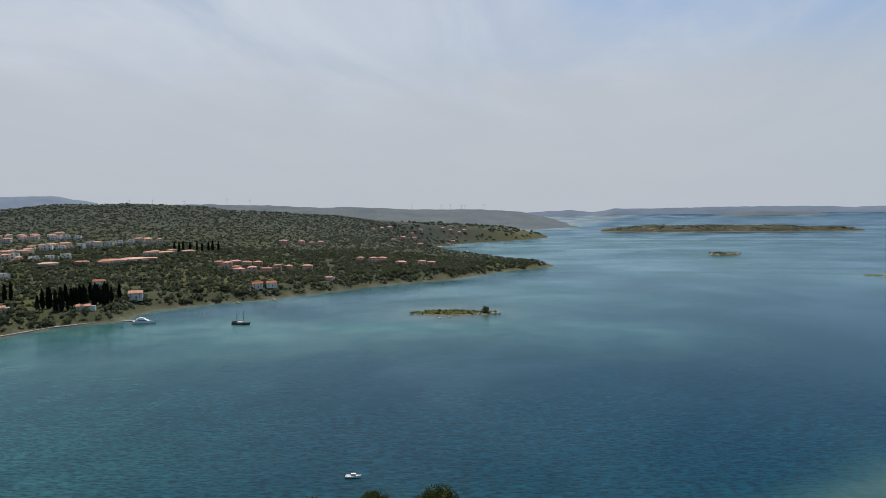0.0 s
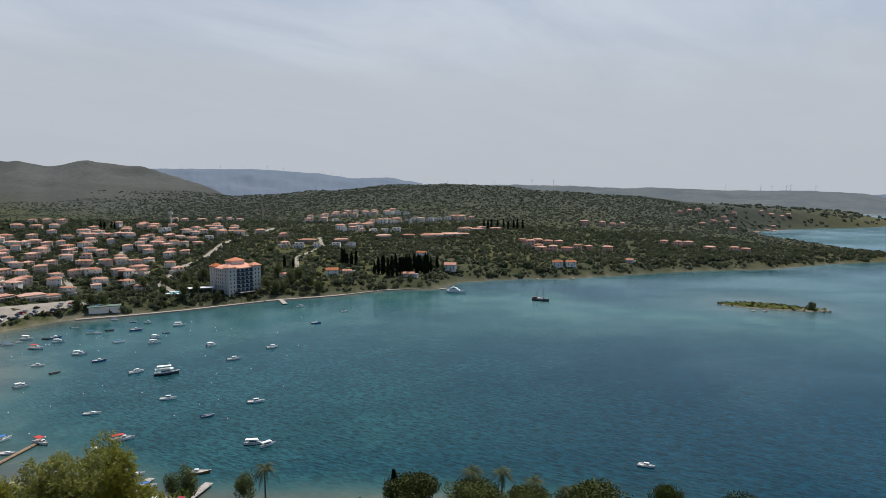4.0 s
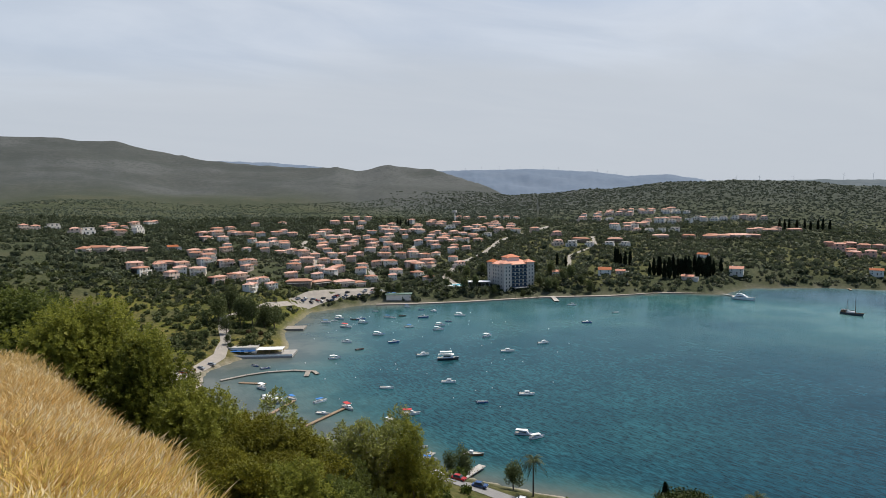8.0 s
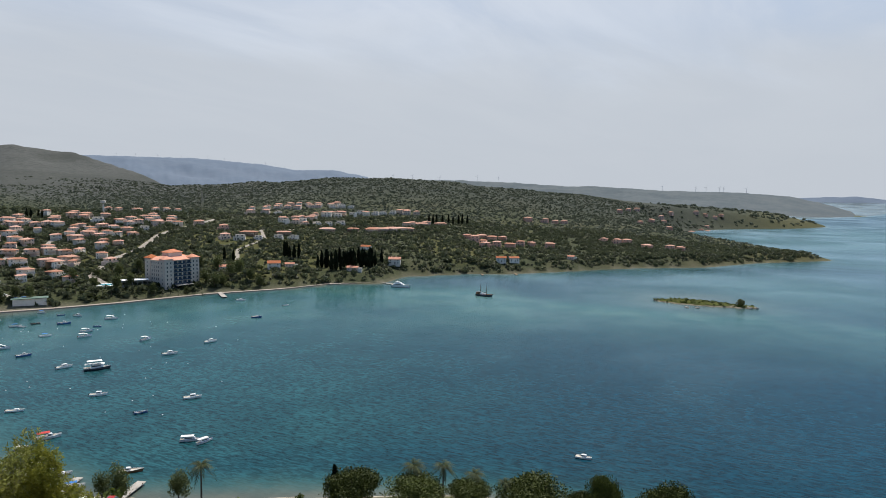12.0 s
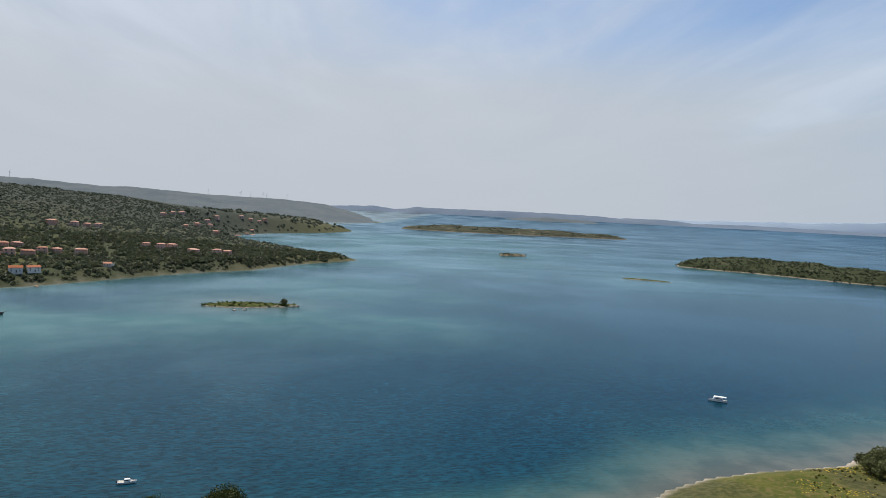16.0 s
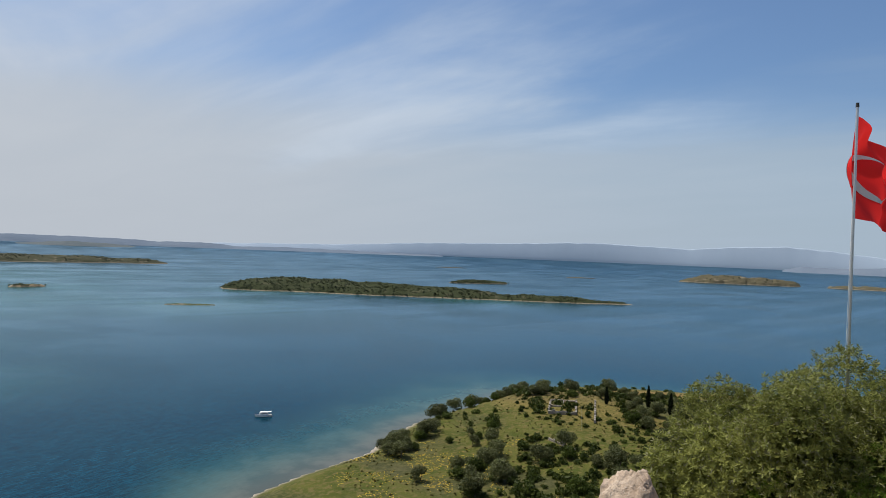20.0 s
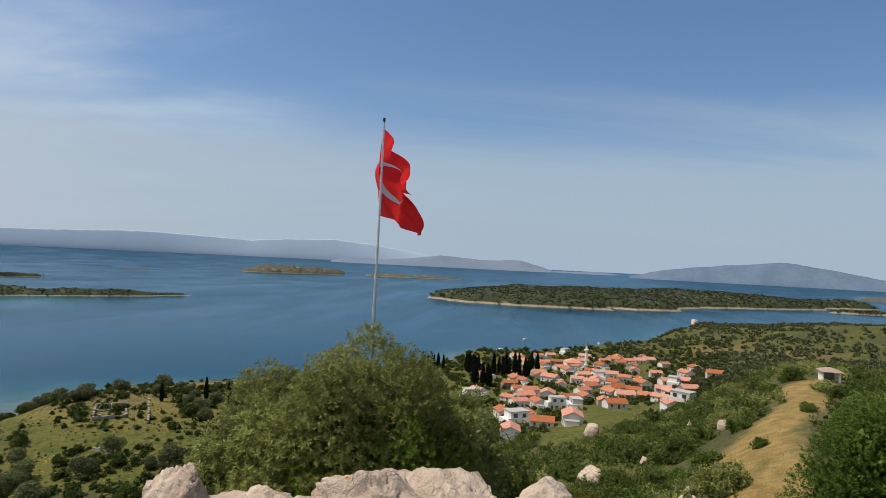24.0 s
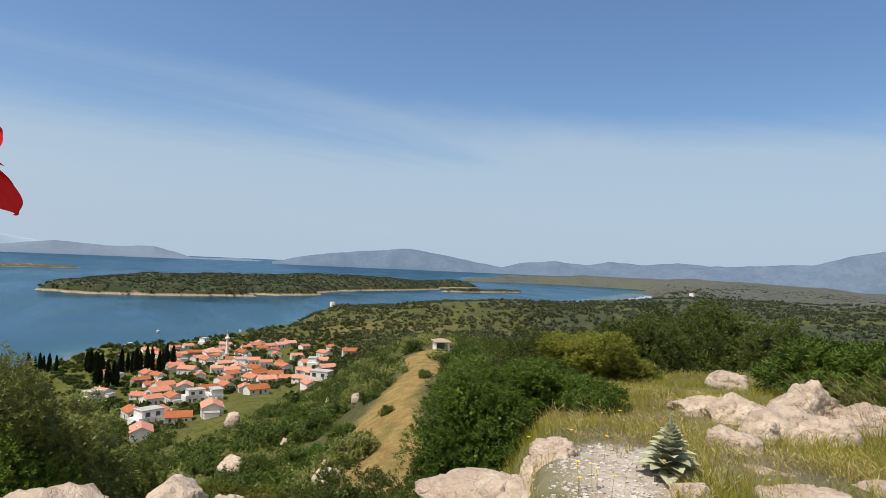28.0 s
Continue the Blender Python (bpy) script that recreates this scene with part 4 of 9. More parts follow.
M.update({
    "frame": mat("window_frame", (0.62, 0.60, 0.56), (0.50, 0.48, 0.44), 2, 0.6, 0),
    "pane": glass_material("window_pane", rough=0.35),
    # paler clay tiles for the villas: their backlit look is put into the colour
    "villa_tiles": tile_material("backlit_villa_tiles", (0.50, 0.235, 0.145), (0.42, 0.195, 0.125), (0.30, 0.155, 0.11)),
    "tiles": tile_material("clay_roof_tiles", (0.46, 0.145, 0.052), (0.38, 0.12, 0.05), (0.27, 0.10, 0.055)),
    "white_wall": mat("white_render_wall", (0.82, 0.755, 0.665), (0.74, 0.67, 0.58), 0.6, 0.85, 0.1, stain=(0.52, 0.45, 0.38)),
    "village_wall": mat("whitewashed_village_wall", (0.66, 0.63, 0.58), (0.56, 0.53, 0.48), 0.6, 0.85, 0.1, stain=(0.38, 0.34, 0.29)),
    "cream_wall": mat("cream_render_wall", (0.72, 0.57, 0.46), (0.64, 0.50, 0.40), 0.6, 0.85, 0.1, stain=(0.44, 0.35, 0.28)),
    "pink_wall": mat("pink_render_wall", (0.66, 0.42, 0.32), (0.58, 0.37, 0.29), 0.6, 0.85, 0.1),
    "brown_wall": mat("brown_stone_wall", (0.30, 0.22, 0.16), (0.22, 0.165, 0.12), 1.5, 0.9, 0.3),
    "stone": mat("field_stone", (0.28, 0.245, 0.205), (0.20, 0.175, 0.145), 2.0, 0.9, 0.5),
    "concrete": mat("pale_concrete", (0.36, 0.335, 0.30), (0.29, 0.27, 0.24), 0.5, 0.9, 0.2, stain=(0.22, 0.20, 0.175)),
    "seawall": mat("brown_seawall_paving", (0.30, 0.245, 0.20), (0.24, 0.195, 0.16), 0.5, 0.9, 0.2),
    "asphalt": mat("worn_asphalt", (0.21, 0.20, 0.19), (0.16, 0.155, 0.15), 0.15, 0.92, 0.2, spread=0),
    "dirt_road": mat("pale_gravel_road", (0.29, 0.255, 0.215), (0.225, 0.20, 0.17), 0.2, 0.95, 0.2, spread=0),
    "wood": mat("weathered_wood", (0.25, 0.17, 0.10), (0.17, 0.115, 0.07), 3, 0.8, 0.3),
    "door": mat("painted_door", (0.10, 0.075, 0.06), (0.08, 0.06, 0.05), 3, 0.6, 0.1),
    "metal": mat("galvanised_steel", (0.55, 0.56, 0.57), (0.46, 0.47, 0.48), 8, 0.35, 0.05, metal=0.85),
    "boat_white": mat("white_boat_paint", (0.80, 0.80, 0.78), (0.70, 0.70, 0.68), 0.8, 0.35, 0.03),
    "boat_blue": mat("blue_boat_paint", (0.03, 0.10, 0.30), (0.025, 0.08, 0.24), 0.8, 0.4, 0.03),
    "boat_dark": mat("dark_boat_paint", (0.05, 0.06, 0.075), (0.035, 0.04, 0.05), 0.8, 0.5, 0.03),
    "boat_wood": mat("varnished_boat_wood", (0.22, 0.10, 0.04), (0.15, 0.07, 0.03), 2, 0.4, 0.1),
    "deck": mat("boat_deck", (0.52, 0.47, 0.40), (0.42, 0.38, 0.32), 2, 0.7, 0.1),
    "canvas_blue": mat("blue_canvas", (0.03, 0.16, 0.42), (0.025, 0.12, 0.33), 2, 0.9, 0.1),
    "canvas_white": mat("white_canvas", (0.78, 0.77, 0.74), (0.68, 0.67, 0.64), 2, 0.9, 0.1),
    "canvas_red": mat("red_canvas", (0.50, 0.045, 0.04), (0.40, 0.035, 0.03), 2, 0.9, 0.1),
    "rubber": mat("black_rubber", (0.02, 0.02, 0.02), (0.03, 0.03, 0.03), 5, 0.8, 0.1),
    "bark": mat("tree_bark", (0.11, 0.085, 0.06), (0.07, 0.055, 0.04), 6, 0.95, 0.6),
    "olive": leaf_mat("olive_leaves", (0.07, 0.083, 0.03), (0.19, 0.20, 0.08), tip=(0.17, 0.18, 0.09)),
    "shrub": leaf_mat("shrub_leaves", (0.036, 0.056, 0.011), (0.11, 0.14, 0.026)),
    "dark_shrub": leaf_mat("dark_shrub_leaves", (0.054, 0.070, 0.026), (0.155, 0.178, 0.066)),
    "fresh": leaf_mat("fresh_green_leaves", (0.032, 0.062, 0.010), (0.10, 0.15, 0.022), 0.42),
    "yellow_shrub": leaf_mat("yellow_green_leaves", (0.05, 0.056, 0.008), (0.135, 0.125, 0.012)),
    "near_olive": leaf_mat("wild_olive_leaves", (0.145, 0.17, 0.032), (0.43, 0.44, 0.12), 0.5, 0.36, tip=(0.23, 0.225, 0.12)),
    "near_fresh": leaf_mat("mastic_leaves", (0.038, 0.074, 0.010), (0.145, 0.205, 0.027), 0.45, 0.26),
    "near_mastic": leaf_mat("sunlit_mastic_leaves", (0.085, 0.15, 0.012), (0.24, 0.33, 0.04), 0.45, 0.3),
    "slope_shrub": leaf_mat("slope_shrub_leaves", (0.056, 0.086, 0.016), (0.15, 0.185, 0.036), 0.5, 0.3),
    "near_shrub": leaf_mat("evergreen_leaves", (0.10, 0.118, 0.016), (0.30, 0.30, 0.05), 0.5, 0.48),
    "near_dark": leaf_mat("dark_evergreen_leaves", (0.048, 0.066, 0.013), (0.155, 0.178, 0.038), 0.5, 0.45),
    "near_yellow": leaf_mat("broom_leaves", (0.085, 0.09, 0.010), (0.22, 0.20, 0.018), 0.55, 0.3),
    # distant leaves: paler and greyer, with haze put into their colours
    "dark_far": leaf_mat("hazed_dark_leaves", (0.058, 0.072, 0.040), (0.118, 0.132, 0.072)),
    "far_wood": leaf_mat("hazed_tree_leaves", (0.090, 0.110, 0.076), (0.130, 0.150, 0.106)),
    "far_olive": leaf_mat("hazed_olive_leaves", (0.078, 0.088, 0.056), (0.138, 0.146, 0.095)),
    "cypress": leaf_mat("cypress_leaves", (0.008, 0.014, 0.007), (0.024, 0.034, 0.014), glow=0.08),
    "pine": leaf_mat("pine_needles", (0.030, 0.046, 0.010), (0.105, 0.125, 0.028), glow=0.15),
    "palm": leaf_mat("palm_fronds", (0.03, 0.042, 0.014), (0.095, 0.11, 0.045), glow=0.15),
    "rust_shrub": leaf_mat("rusty_leaves", (0.05, 0.036, 0.016), (0.13, 0.085, 0.036)),
})


# ---- plants ----
def leaf_cloud(n, size, seed, radii=(1.0, 1.0, 1.0), lumps=9, base=0.0, hollow=0.55, long=1.0, lumpsize=(0.32, 0.55)):
    """Leaves as small folded quads on the skin of several lumps: (vertices, quads). The crown stands on z = base."""
    rng = np.random.default_rng(seed)
    u = rng.normal(size=(lumps, 3))
    u /= np.linalg.norm(u, axis=1)[:, None]
    u[:, 2] = np.abs(u[:, 2]) * 1.5 - 0.45
    cen = u * (rng.random((lumps, 1)) ** 0.5) * 0.62
    rad = rng.uniform(*lumpsize, lumps)
    k = rng.choice(lumps, n, p=rad ** 2 / (rad ** 2).sum())
    d = rng.normal(size=(n, 3))
    d /= np.linalg.norm(d, axis=1)[:, None]
    p = cen[k] + d * (rad[k] * (hollow + (1 - hollow) * rng.random(n) ** 0.5) * rng.uniform(0.85, 1.12, n))[:, None]
    nrm = d + rng.normal(size=(n, 3)) * 0.75
    nrm /= np.linalg.norm(nrm, axis=1)[:, None]
    t = np.cross(nrm, rng.normal(size=(n, 3)))
    t /= np.linalg.norm(t, axis=1)[:, None]
    b = np.cross(nrm, t)
    p = p * np.array(radii)
    p[:, 2] += base - min(0, p[:, 2].min()) * 0.9
    s = (size * rng.uniform(0.6, 1.35, n))[:, None]
    v = np.stack([p - t * s * long, p + b * s * 0.55, p + t * s * long, p - b * s * 0.55], 1).reshape(-1, 3)
    return v, np.arange(4 * n).reshape(n, 4)


def sprig_cloud(n, size, seed, radii, lumps=20, long=1.5):
    """A shrub's leaves, set round short shoots that grow outwards from many lumps: (vertices, quads)."""
    rng = np.random.default_rng(seed)

    def unit(w):
        return w / np.linalg.norm(w, axis=-1, keepdims=True)

    per = 12
    g = n // per
    u = unit(rng.normal(size=(lumps, 3)))
    u[:, 2] = np.abs(u[:, 2]) * 1.2 - 0.12
    lumps = int(lumps * 1.5)
    u = np.concatenate([u, u[::-1] * (-1, 1, 1)])[:lumps]
    cen = u * rng.uniform(0.3, 0.8, (lumps, 1))
    cen[:, 2] = np.minimum(cen[:, 2], 0.5 + 0.1 * rng.random(lumps))
    rad = rng.uniform(0.17, 0.36, lumps)
    k = rng.choice(lumps, g, p=rad ** 2 / (rad ** 2).sum())
    d = unit(rng.normal(size=(g, 3)))
    d[:, 2] = np.where(rng.random(g) < 0.5, np.abs(d[:, 2]), d[:, 2])
    p0 = cen[k] + d * (rad[k] * rng.uniform(0.55, 1.0, g) ** 0.6)[:, None]
    axis = unit(d * 0.8 + unit(cen[k] + 1e-4) * 0.4 + np.array((0, 0, 0.55)) + rng.normal(size=(g, 3)) * 0.3)
    p0 = p0 * np.array(radii)
    side = unit(np.cross(axis, rng.normal(size=(g, 3))))
    other = np.cross(axis, side)
    reach = size * rng.uniform(3.0, 7.0, g)
    V = []
    for j in range(per):
        a = j * 2.4 + rng.random(g) * 0.6
        f = (j + rng.random(g)) / per
        p = p0 + axis * (reach * f)[:, None]
        perp = side * np.cos(a)[:, None] + other * np.sin(a)[:, None]
        t = unit(axis * (0.25 + 0.7 * f)[:, None] + perp + rng.normal(size=(g, 3)) * 0.2)
        b = unit(np.cross(axis, t) + 1e-5)
        spin = rng.normal(size=g) * 0.8
        b = b * np.cos(spin)[:, None] + np.cross(t, b) * np.sin(spin)[:, None]
        s = (size * rng.uniform(0.8, 1.45, g) * (1.1 - 0.3 * f))[:, None]
        q = p + t * s * long
        V.append(np.stack([p, q + b * s * 0.55, q + t * s * long, q - b * s * 0.55], 1))
    # larger shaded leaves inside close the crown
    m = n // 9
    k = rng.choice(lumps, m)
    c = (cen[k] * 0.85 + unit(rng.normal(size=(m, 3))) * (rad[k] * 0.62)[:, None]) * np.array(radii)
    t = unit(rng.normal(size=(m, 3)))
    b = unit(np.cross(t, rng.normal(size=(m, 3))))
    s = size * 2.2
    V.append(np.stack([c - t * s, c + b * s, c + t * s, c - b * s], 1))
    v = np.concatenate(V).reshape(-1, 3)
    return v, np.arange(len(v)).reshape(-1, 4)


def merged(name, label, category, template, xs, ys, zs, scales, material, seed=0, kind="stuff", flat=1.0, parent=None):
    """Many plants of a few shapes, each turned and sized on its own, in one mesh."""
    rng = np.random.default_rng(seed)
    V, Q, start = [], [], 0
    for x, y, z, s in zip(xs, ys, zs, scales):
        v, q = template[rng.integers(len(template))]
        a = rng.random() * 6.283
        c, sn = math.cos(a), math.sin(a)
        w = v * (s * rng.uniform(0.8, 1.25), s * rng.uniform(0.8, 1.25), s * flat * rng.uniform(0.75, 1.2))
        V.append(np.stack([w[:, 0] * c - w[:, 1] * sn + x, w[:, 0] * sn + w[:, 1] * c + y, w[:, 2] + z], 1))
        Q.append(q + start)
        start += len(v)
    me = big_mesh(name, np.concatenate(V), np.concatenate(Q), material, smooth_faces=False)
    ob = new(name, me)
    if parent:
        ob.parent = parent
    else:
        tagged(ob, label, category, kind=kind)
    return ob


def trunk_mesh(h, r, seed, limbs=4, lean=0.12):
    """A tapered trunk that forks into a few limbs."""
    rng = random.Random(seed)
    bm = bmesh.new()
    top = Vector((rng.uniform(-lean, lean) * h, rng.uniform(-lean, lean) * h, h * 0.55))
    tube(bm, (0, 0, -0.3), top, r, r * 0.7, 8)
    for k in range(limbs):
        a = 6.283 * k / limbs + rng.random()
        end = top + Vector((math.cos(a) * h * 0.3, math.sin(a) * h * 0.3, h * rng.uniform(0.3, 0.5)))
        tube(bm, top, end, r * 0.5, r * 0.15, 6)
    return bm


def make_tree(name, label, category, leaves, material, h, r, size, seed, crown=(1, 1, 0.8), lumps=10, trunk=0.3, group="", long=1.0):
    t = thing(name, label, category, group)
    part("trunk", trunk_mesh(h * 0.75, max(0.06, h * 0.028), seed), M["bark"], t)
    v, q = leaf_cloud(leaves, size, seed, (r * crown[0], r * crown[1], (h * (1 - trunk)) * 0.62 * crown[2]), lumps, h * trunk, long=long)
    part("crown", big_mesh("crown", v, q, material, smooth_faces=False), material, t)
    return t


def make_cypress(h, r, seed, leaves=900):
    t = thing("cypress", "slim dark-green cypress tree", "tree", "cypresses")
    bm = bmesh.new()
    tube(bm, (0, 0, -0.3), (0, 0, h * 0.6), 0.16, 0.06)
    part("trunk", bm, M["bark"], t)
    rng = np.random.default_rng(seed)
    z = rng.random(leaves)
    prof = np.sin(np.pi * np.clip(z * 0.9 + 0.1, 0, 1)) ** 0.7 * (1 - z * 0.35)
    a = rng.random(leaves) * 6.283
    rr = r * prof * (0.55 + 0.5 * rng.random(leaves)) * (1 + 0.2 * np.sin(a * 3 + z * 9))
    p = np.stack([rr * np.cos(a), rr * np.sin(a), 0.25 + z * (h - 0.25)], 1)
    d = np.stack([np.cos(a) * 0.35, np.sin(a) * 0.35, np.ones(leaves)], 1) + rng.normal(size=(leaves, 3)) * 0.25
    d /= np.linalg.norm(d, axis=1)[:, None]
    b = np.cross(d, rng.normal(size=(leaves, 3)))
    b /= np.linalg.norm(b, axis=1)[:, None]
    s = (0.055 * h * rng.uniform(0.6, 1.3, leaves))[:, None]
    v = np.stack([p - d * s, p + b * s * 0.4, p + d * s * 1.2, p - b * s * 0.4], 1).reshape(-1, 3)
    part("crown", big_mesh("crown", v, np.arange(4 * leaves).reshape(-1, 4), M["cypress"], smooth_faces=False), M["cypress"], t)
    return t


def make_palm(h, seed, fronds=34, reach=3.3):
    t = thing("palm_tree", "palm tree with a ragged fan of grey-green fronds", "palm", "palms on the shore")
    rng = random.Random(seed)
    bm = bmesh.new()
    for k in range(8):
        tube(bm, (0, 0, h * k / 8 - 0.2), (0, 0, h * (k + 1) / 8 - 0.15), 0.24 - 0.012 * k, 0.20 - 0.012 * k, 9)
    part("trunk", bm, M["bark"], t)
    for f in range(fronds):
        a, lift = 6.283 * f / fronds * 2.4 + rng.random() * 0.4, rng.uniform(-0.35, 1.15)
        out = Vector((math.cos(a), math.sin(a), 0))
        side = Vector((-math.sin(a), math.cos(a), 0))
        bm = bmesh.new()
        prev = None
        for k in range(9):
            s = k / 8
            p = Vector((0, 0, h)) + out * reach * s * math.cos(lift * 0.6) + Vector((0, 0, reach * (s * math.sin(lift) - 0.75 * s * s)))
            if prev is not None:
                for sg in (-1, 1):
                    w = 0.6 * math.sin(math.pi * min(1, s * 0.9 + 0.08)) + 0.05
                    tip = p + side * sg * w - Vector((0, 0, w * 0.5)) + out * 0.2
                    bm.faces.new([bm.verts.new(q) for q in (prev, prev.lerp(p, 0.75), tip)])
            prev = p
        part("frond", bm, M["palm"], t)
    return t


def place(template, x, y, z=None, turn=None, size=1.0, rng=random):
    z = land_z(x, y) if z is None else z
    turn = rng.random() * 360 if turn is None else turn
    ob = copy_thing(template, pose(x, y, z, 0, 0, turn))
    ob.scale = (size, size, size * rng.uniform(0.92, 1.1))
    return ob


def bury(ob):
    """Removes a pattern object once its copies stand."""
    for o in (*ob.children_recursive, ob):
        bpy.data.objects.remove(o)


# ---- roads ----
TAKEN = []  # ground that houses and roads stand on: x, y, radius


def ribbon(name, label, points, width, material, lift=0.12, category="road", level=None, thick=0.3):
    """A road or quay draped over the land along its middle line."""
    pts = [Vector((*p, 0)) for p in points]
    fine = []
    for a, b in zip(pts, pts[1:]):
        n = max(1, int((b - a).length / 4))
        fine += [a.lerp(b, k / n) for k in range(n)]
    fine.append(pts[-1])
    bm = bmesh.new()
    rows = []
    for k, p in enumerate(fine):
        d = (fine[min(k + 1, len(fine) - 1)] - fine[max(k - 1, 0)]).normalized()
        s = Vector((-d.y, d.x, 0)) * width / 2
        TAKEN.append((p.x, p.y, width / 2 + 1.5))
        row = []
        for f in (-1, -0.5, 0, 0.5, 1):
            q = p + s * f
            z = level if level is not None else max(land_z(q.x, q.y), 0.4) + lift
            row.append(bm.verts.new((q.x, q.y, z)))
        down = 2.0 if level is not None else 0.4
        rows.append(row + [bm.verts.new((v.co.x, v.co.y, v.co.z - thick - down)) for v in (row[0], row[4])])
    for a, b in zip(rows, rows[1:]):
        for i, j in ((0, 1), (1, 2), (2, 3), (3, 4), (5, 0), (4, 6)):
            bm.faces.new((a[i], b[i], b[j], a[j]))
    for e in (rows[0], rows[-1]):
        bm.faces.new((*e[:5], e[6], e[5]))
    bmesh.ops.recalc_face_normals(bm, faces=bm.faces[:])
    me = bpy.data.meshes.new(name)
    bm.to_mesh(me)
    bm.free()
    me.materials.append(material)
    return tagged(new(name, me), label, category, kind="structure")


ribbon("road", "pale shore road round the bay", [(-250, 38), (-290, 28), (-325, 40), (-352, 62), (-375, 70), (-409, 75), (-429, 80), (-455, 112), (-480, 138)], 6, M["dirt_road"])
ribbon("road", "wide street climbing through the houses", [(-478, 285), (-515, 293), (-560, 335), (-600, 395), (-650, 446), (-687, 517), (-728, 589)], 7, M["dirt_road"])
ribbon("road", "street between rows of villas", [(-545, 236), (-574, 244), (-630, 285), (-635, 313), (-703, 365), (-740, 430)], 5, M["dirt_road"])
ribbon("road", "narrow street up to the old quarter", [(-560, 190), (-610, 200), (-661, 219), (-700, 215), (-732, 232)], 5, M["dirt_road"])
ribbon("road", "lane through olive groves", [(-490, 420), (-530, 455), (-560, 520), (-610, 560), (-590, 640)], 4, M["dirt_road"])
ribbon("road", "coast road below the hill", [(-250, 38), (-215, 52), (-185, 66), (-158, 78), (-136, 92), (-118, 106), (-80, 134), (-40, 150)], 6, M["asphalt"])
ribbon("pavement", "concrete promenade along the shore", [(-186, 86), (-162, 93), (-142, 105), (-123, 119), (-90, 143)], 3, M["concrete"], category="promenade", level=0.9)
ribbon("pavement", "paved seafront promenade below the hotel", [(-472, 205), (-458, 232), (-443, 270), (-426, 335), (-400, 385), (-388, 432), (-359, 468), (-370, 514)], 4, M["seawall"], category="promenade", level=0.8)
ribbon("pavement", "gravel car park by the beach", [(-478, 140), (-492, 165), (-498, 195), (-500, 222)], 17, M["dirt_road"], category="car park")


# ---- houses ----
def windows(parent, mesh, spots):
    """Windows at (x, y, z, turn), facing outwards from a wall."""
    for x, y, z, turn in spots:
        part("window", mesh, None, parent).matrix_basis = pose(x, y, z, 0, 0, turn)


WIN = window_mesh(1.1, 1.3)
WIDE = window_mesh(2.0, 1.9)


def make_villa(wall, label, arches=3, w=13.0, d=8.0, wing=0.3, side=-1):
    """Two storeys under low hipped roofs: a wing, a shaded loggia above and an arcade with a terrace in front (towards -y)."""
    t = thing("house", label, "house", "villas on the hillside")
    bm = bmesh.new()
    ww = w * wing
    lx = side * (w - ww) / 2  # middle of the wing
    mx, mw = -side * ww / 2, w - ww  # middle and width of the loggia's part
    box(bm, 0, 1.1, -2.5, w, d - 2.2, 8.2)
    box(bm, lx, -0.3, -2.5, ww, d + 0.6, 8.5)
    part("wall", bm, wall, t)
    part("loggia", arch_panel(mw, 2.7, max(2, arches - 1), 0.5, 0.3), wall, t, at=(mx, -d / 2 + 0.1, 3.0))
    part("arcade", arch_panel(mw, 2.9, arches, 0.5), wall, t, at=(mx, -d / 2 - 2.0, -0.1))
    bm = boxed(mx, -d / 2 - 0.3, 2.8, mw + 0.2, 3.8, 0.2)
    box(bm, mx, -d / 2 - 2.0, 3.0, mw + 0.2, 0.15, 0.7)
    box(bm, mx, -d / 2 - 0.4, -2.5, mw, 3.4, 2.4)
    part("terrace", bm, wall, t)
    part("roof", hip_roof(w, d - 0.2, 1.45, 0.45, 5.72), M["villa_tiles"], t)
    part("wing_roof", hip_roof(d + 0.6, ww, 1.0, 0.4, 6.0), M["villa_tiles"], t, at=(lx, -0.3, 0)).rotation_euler = (0, 0, radians(90))
    part("chimney", boxed(w * 0.2, d * 0.15, 6.0, 0.7, 0.7, 1.7), wall, t)
    part("door", boxed(mx, -d / 2 + 2.18, 3.0, 1.3, 0.12, 2.1), M["door"], t)
    windows(t, WIN, [(lx, -d / 2 - 0.61, 3.8, 0), (lx, -d / 2 - 0.61, 0.7, 0), (w / 2 + 0.01, 1.2, 3.8, 90), (-w / 2 - 0.01, 1.2, 3.8, -90)])
    return t


def make_block(wall, label, w=14.0, d=9.0, roof="flat"):
    """A modern two-storey block with a roof terrace, or a long low house."""
    t = thing("house", label, "house", "houses above the bay")
    bm = bmesh.new()
    box(bm, 0, 0, -3, w, d, 6.2)
    box(bm, w * 0.08, 0.8, 3.1, w * 0.78, d * 0.75, 3.0)
    part("wall", bm, wall, t)
    bm = boxed(0, -d / 2 + 0.05, 3.15, w, 0.12, 0.9)
    part("parapet", bm, wall, t)
    if roof == "flat":
        part("roof", boxed(w * 0.08, 0.8, 6.05, w * 0.78 + 0.5, d * 0.75 + 0.5, 0.3), M["concrete"], t)
    else:
        part("roof", hip_roof(w * 0.78, d * 0.75, 1.5, 0.5, 6.1), M["villa_tiles"], t, at=(w * 0.08, 0.8, 0))
    part("door", boxed(-w * 0.3, -d / 2 - 0.02, 0.0, 1.2, 0.12, 2.1), M["door"], t)
    windows(t, WIDE, [(-w * 0.08, -d / 2 - 0.01, 0.4, 0), (w * 0.28, -d / 2 - 0.01, 0.4, 0), (-w * 0.12, 0.8 - d * 0.375 - 0.01, 3.6, 0), (w * 0.25, 0.8 - d * 0.375 - 0.01, 3.6, 0)])
    return t


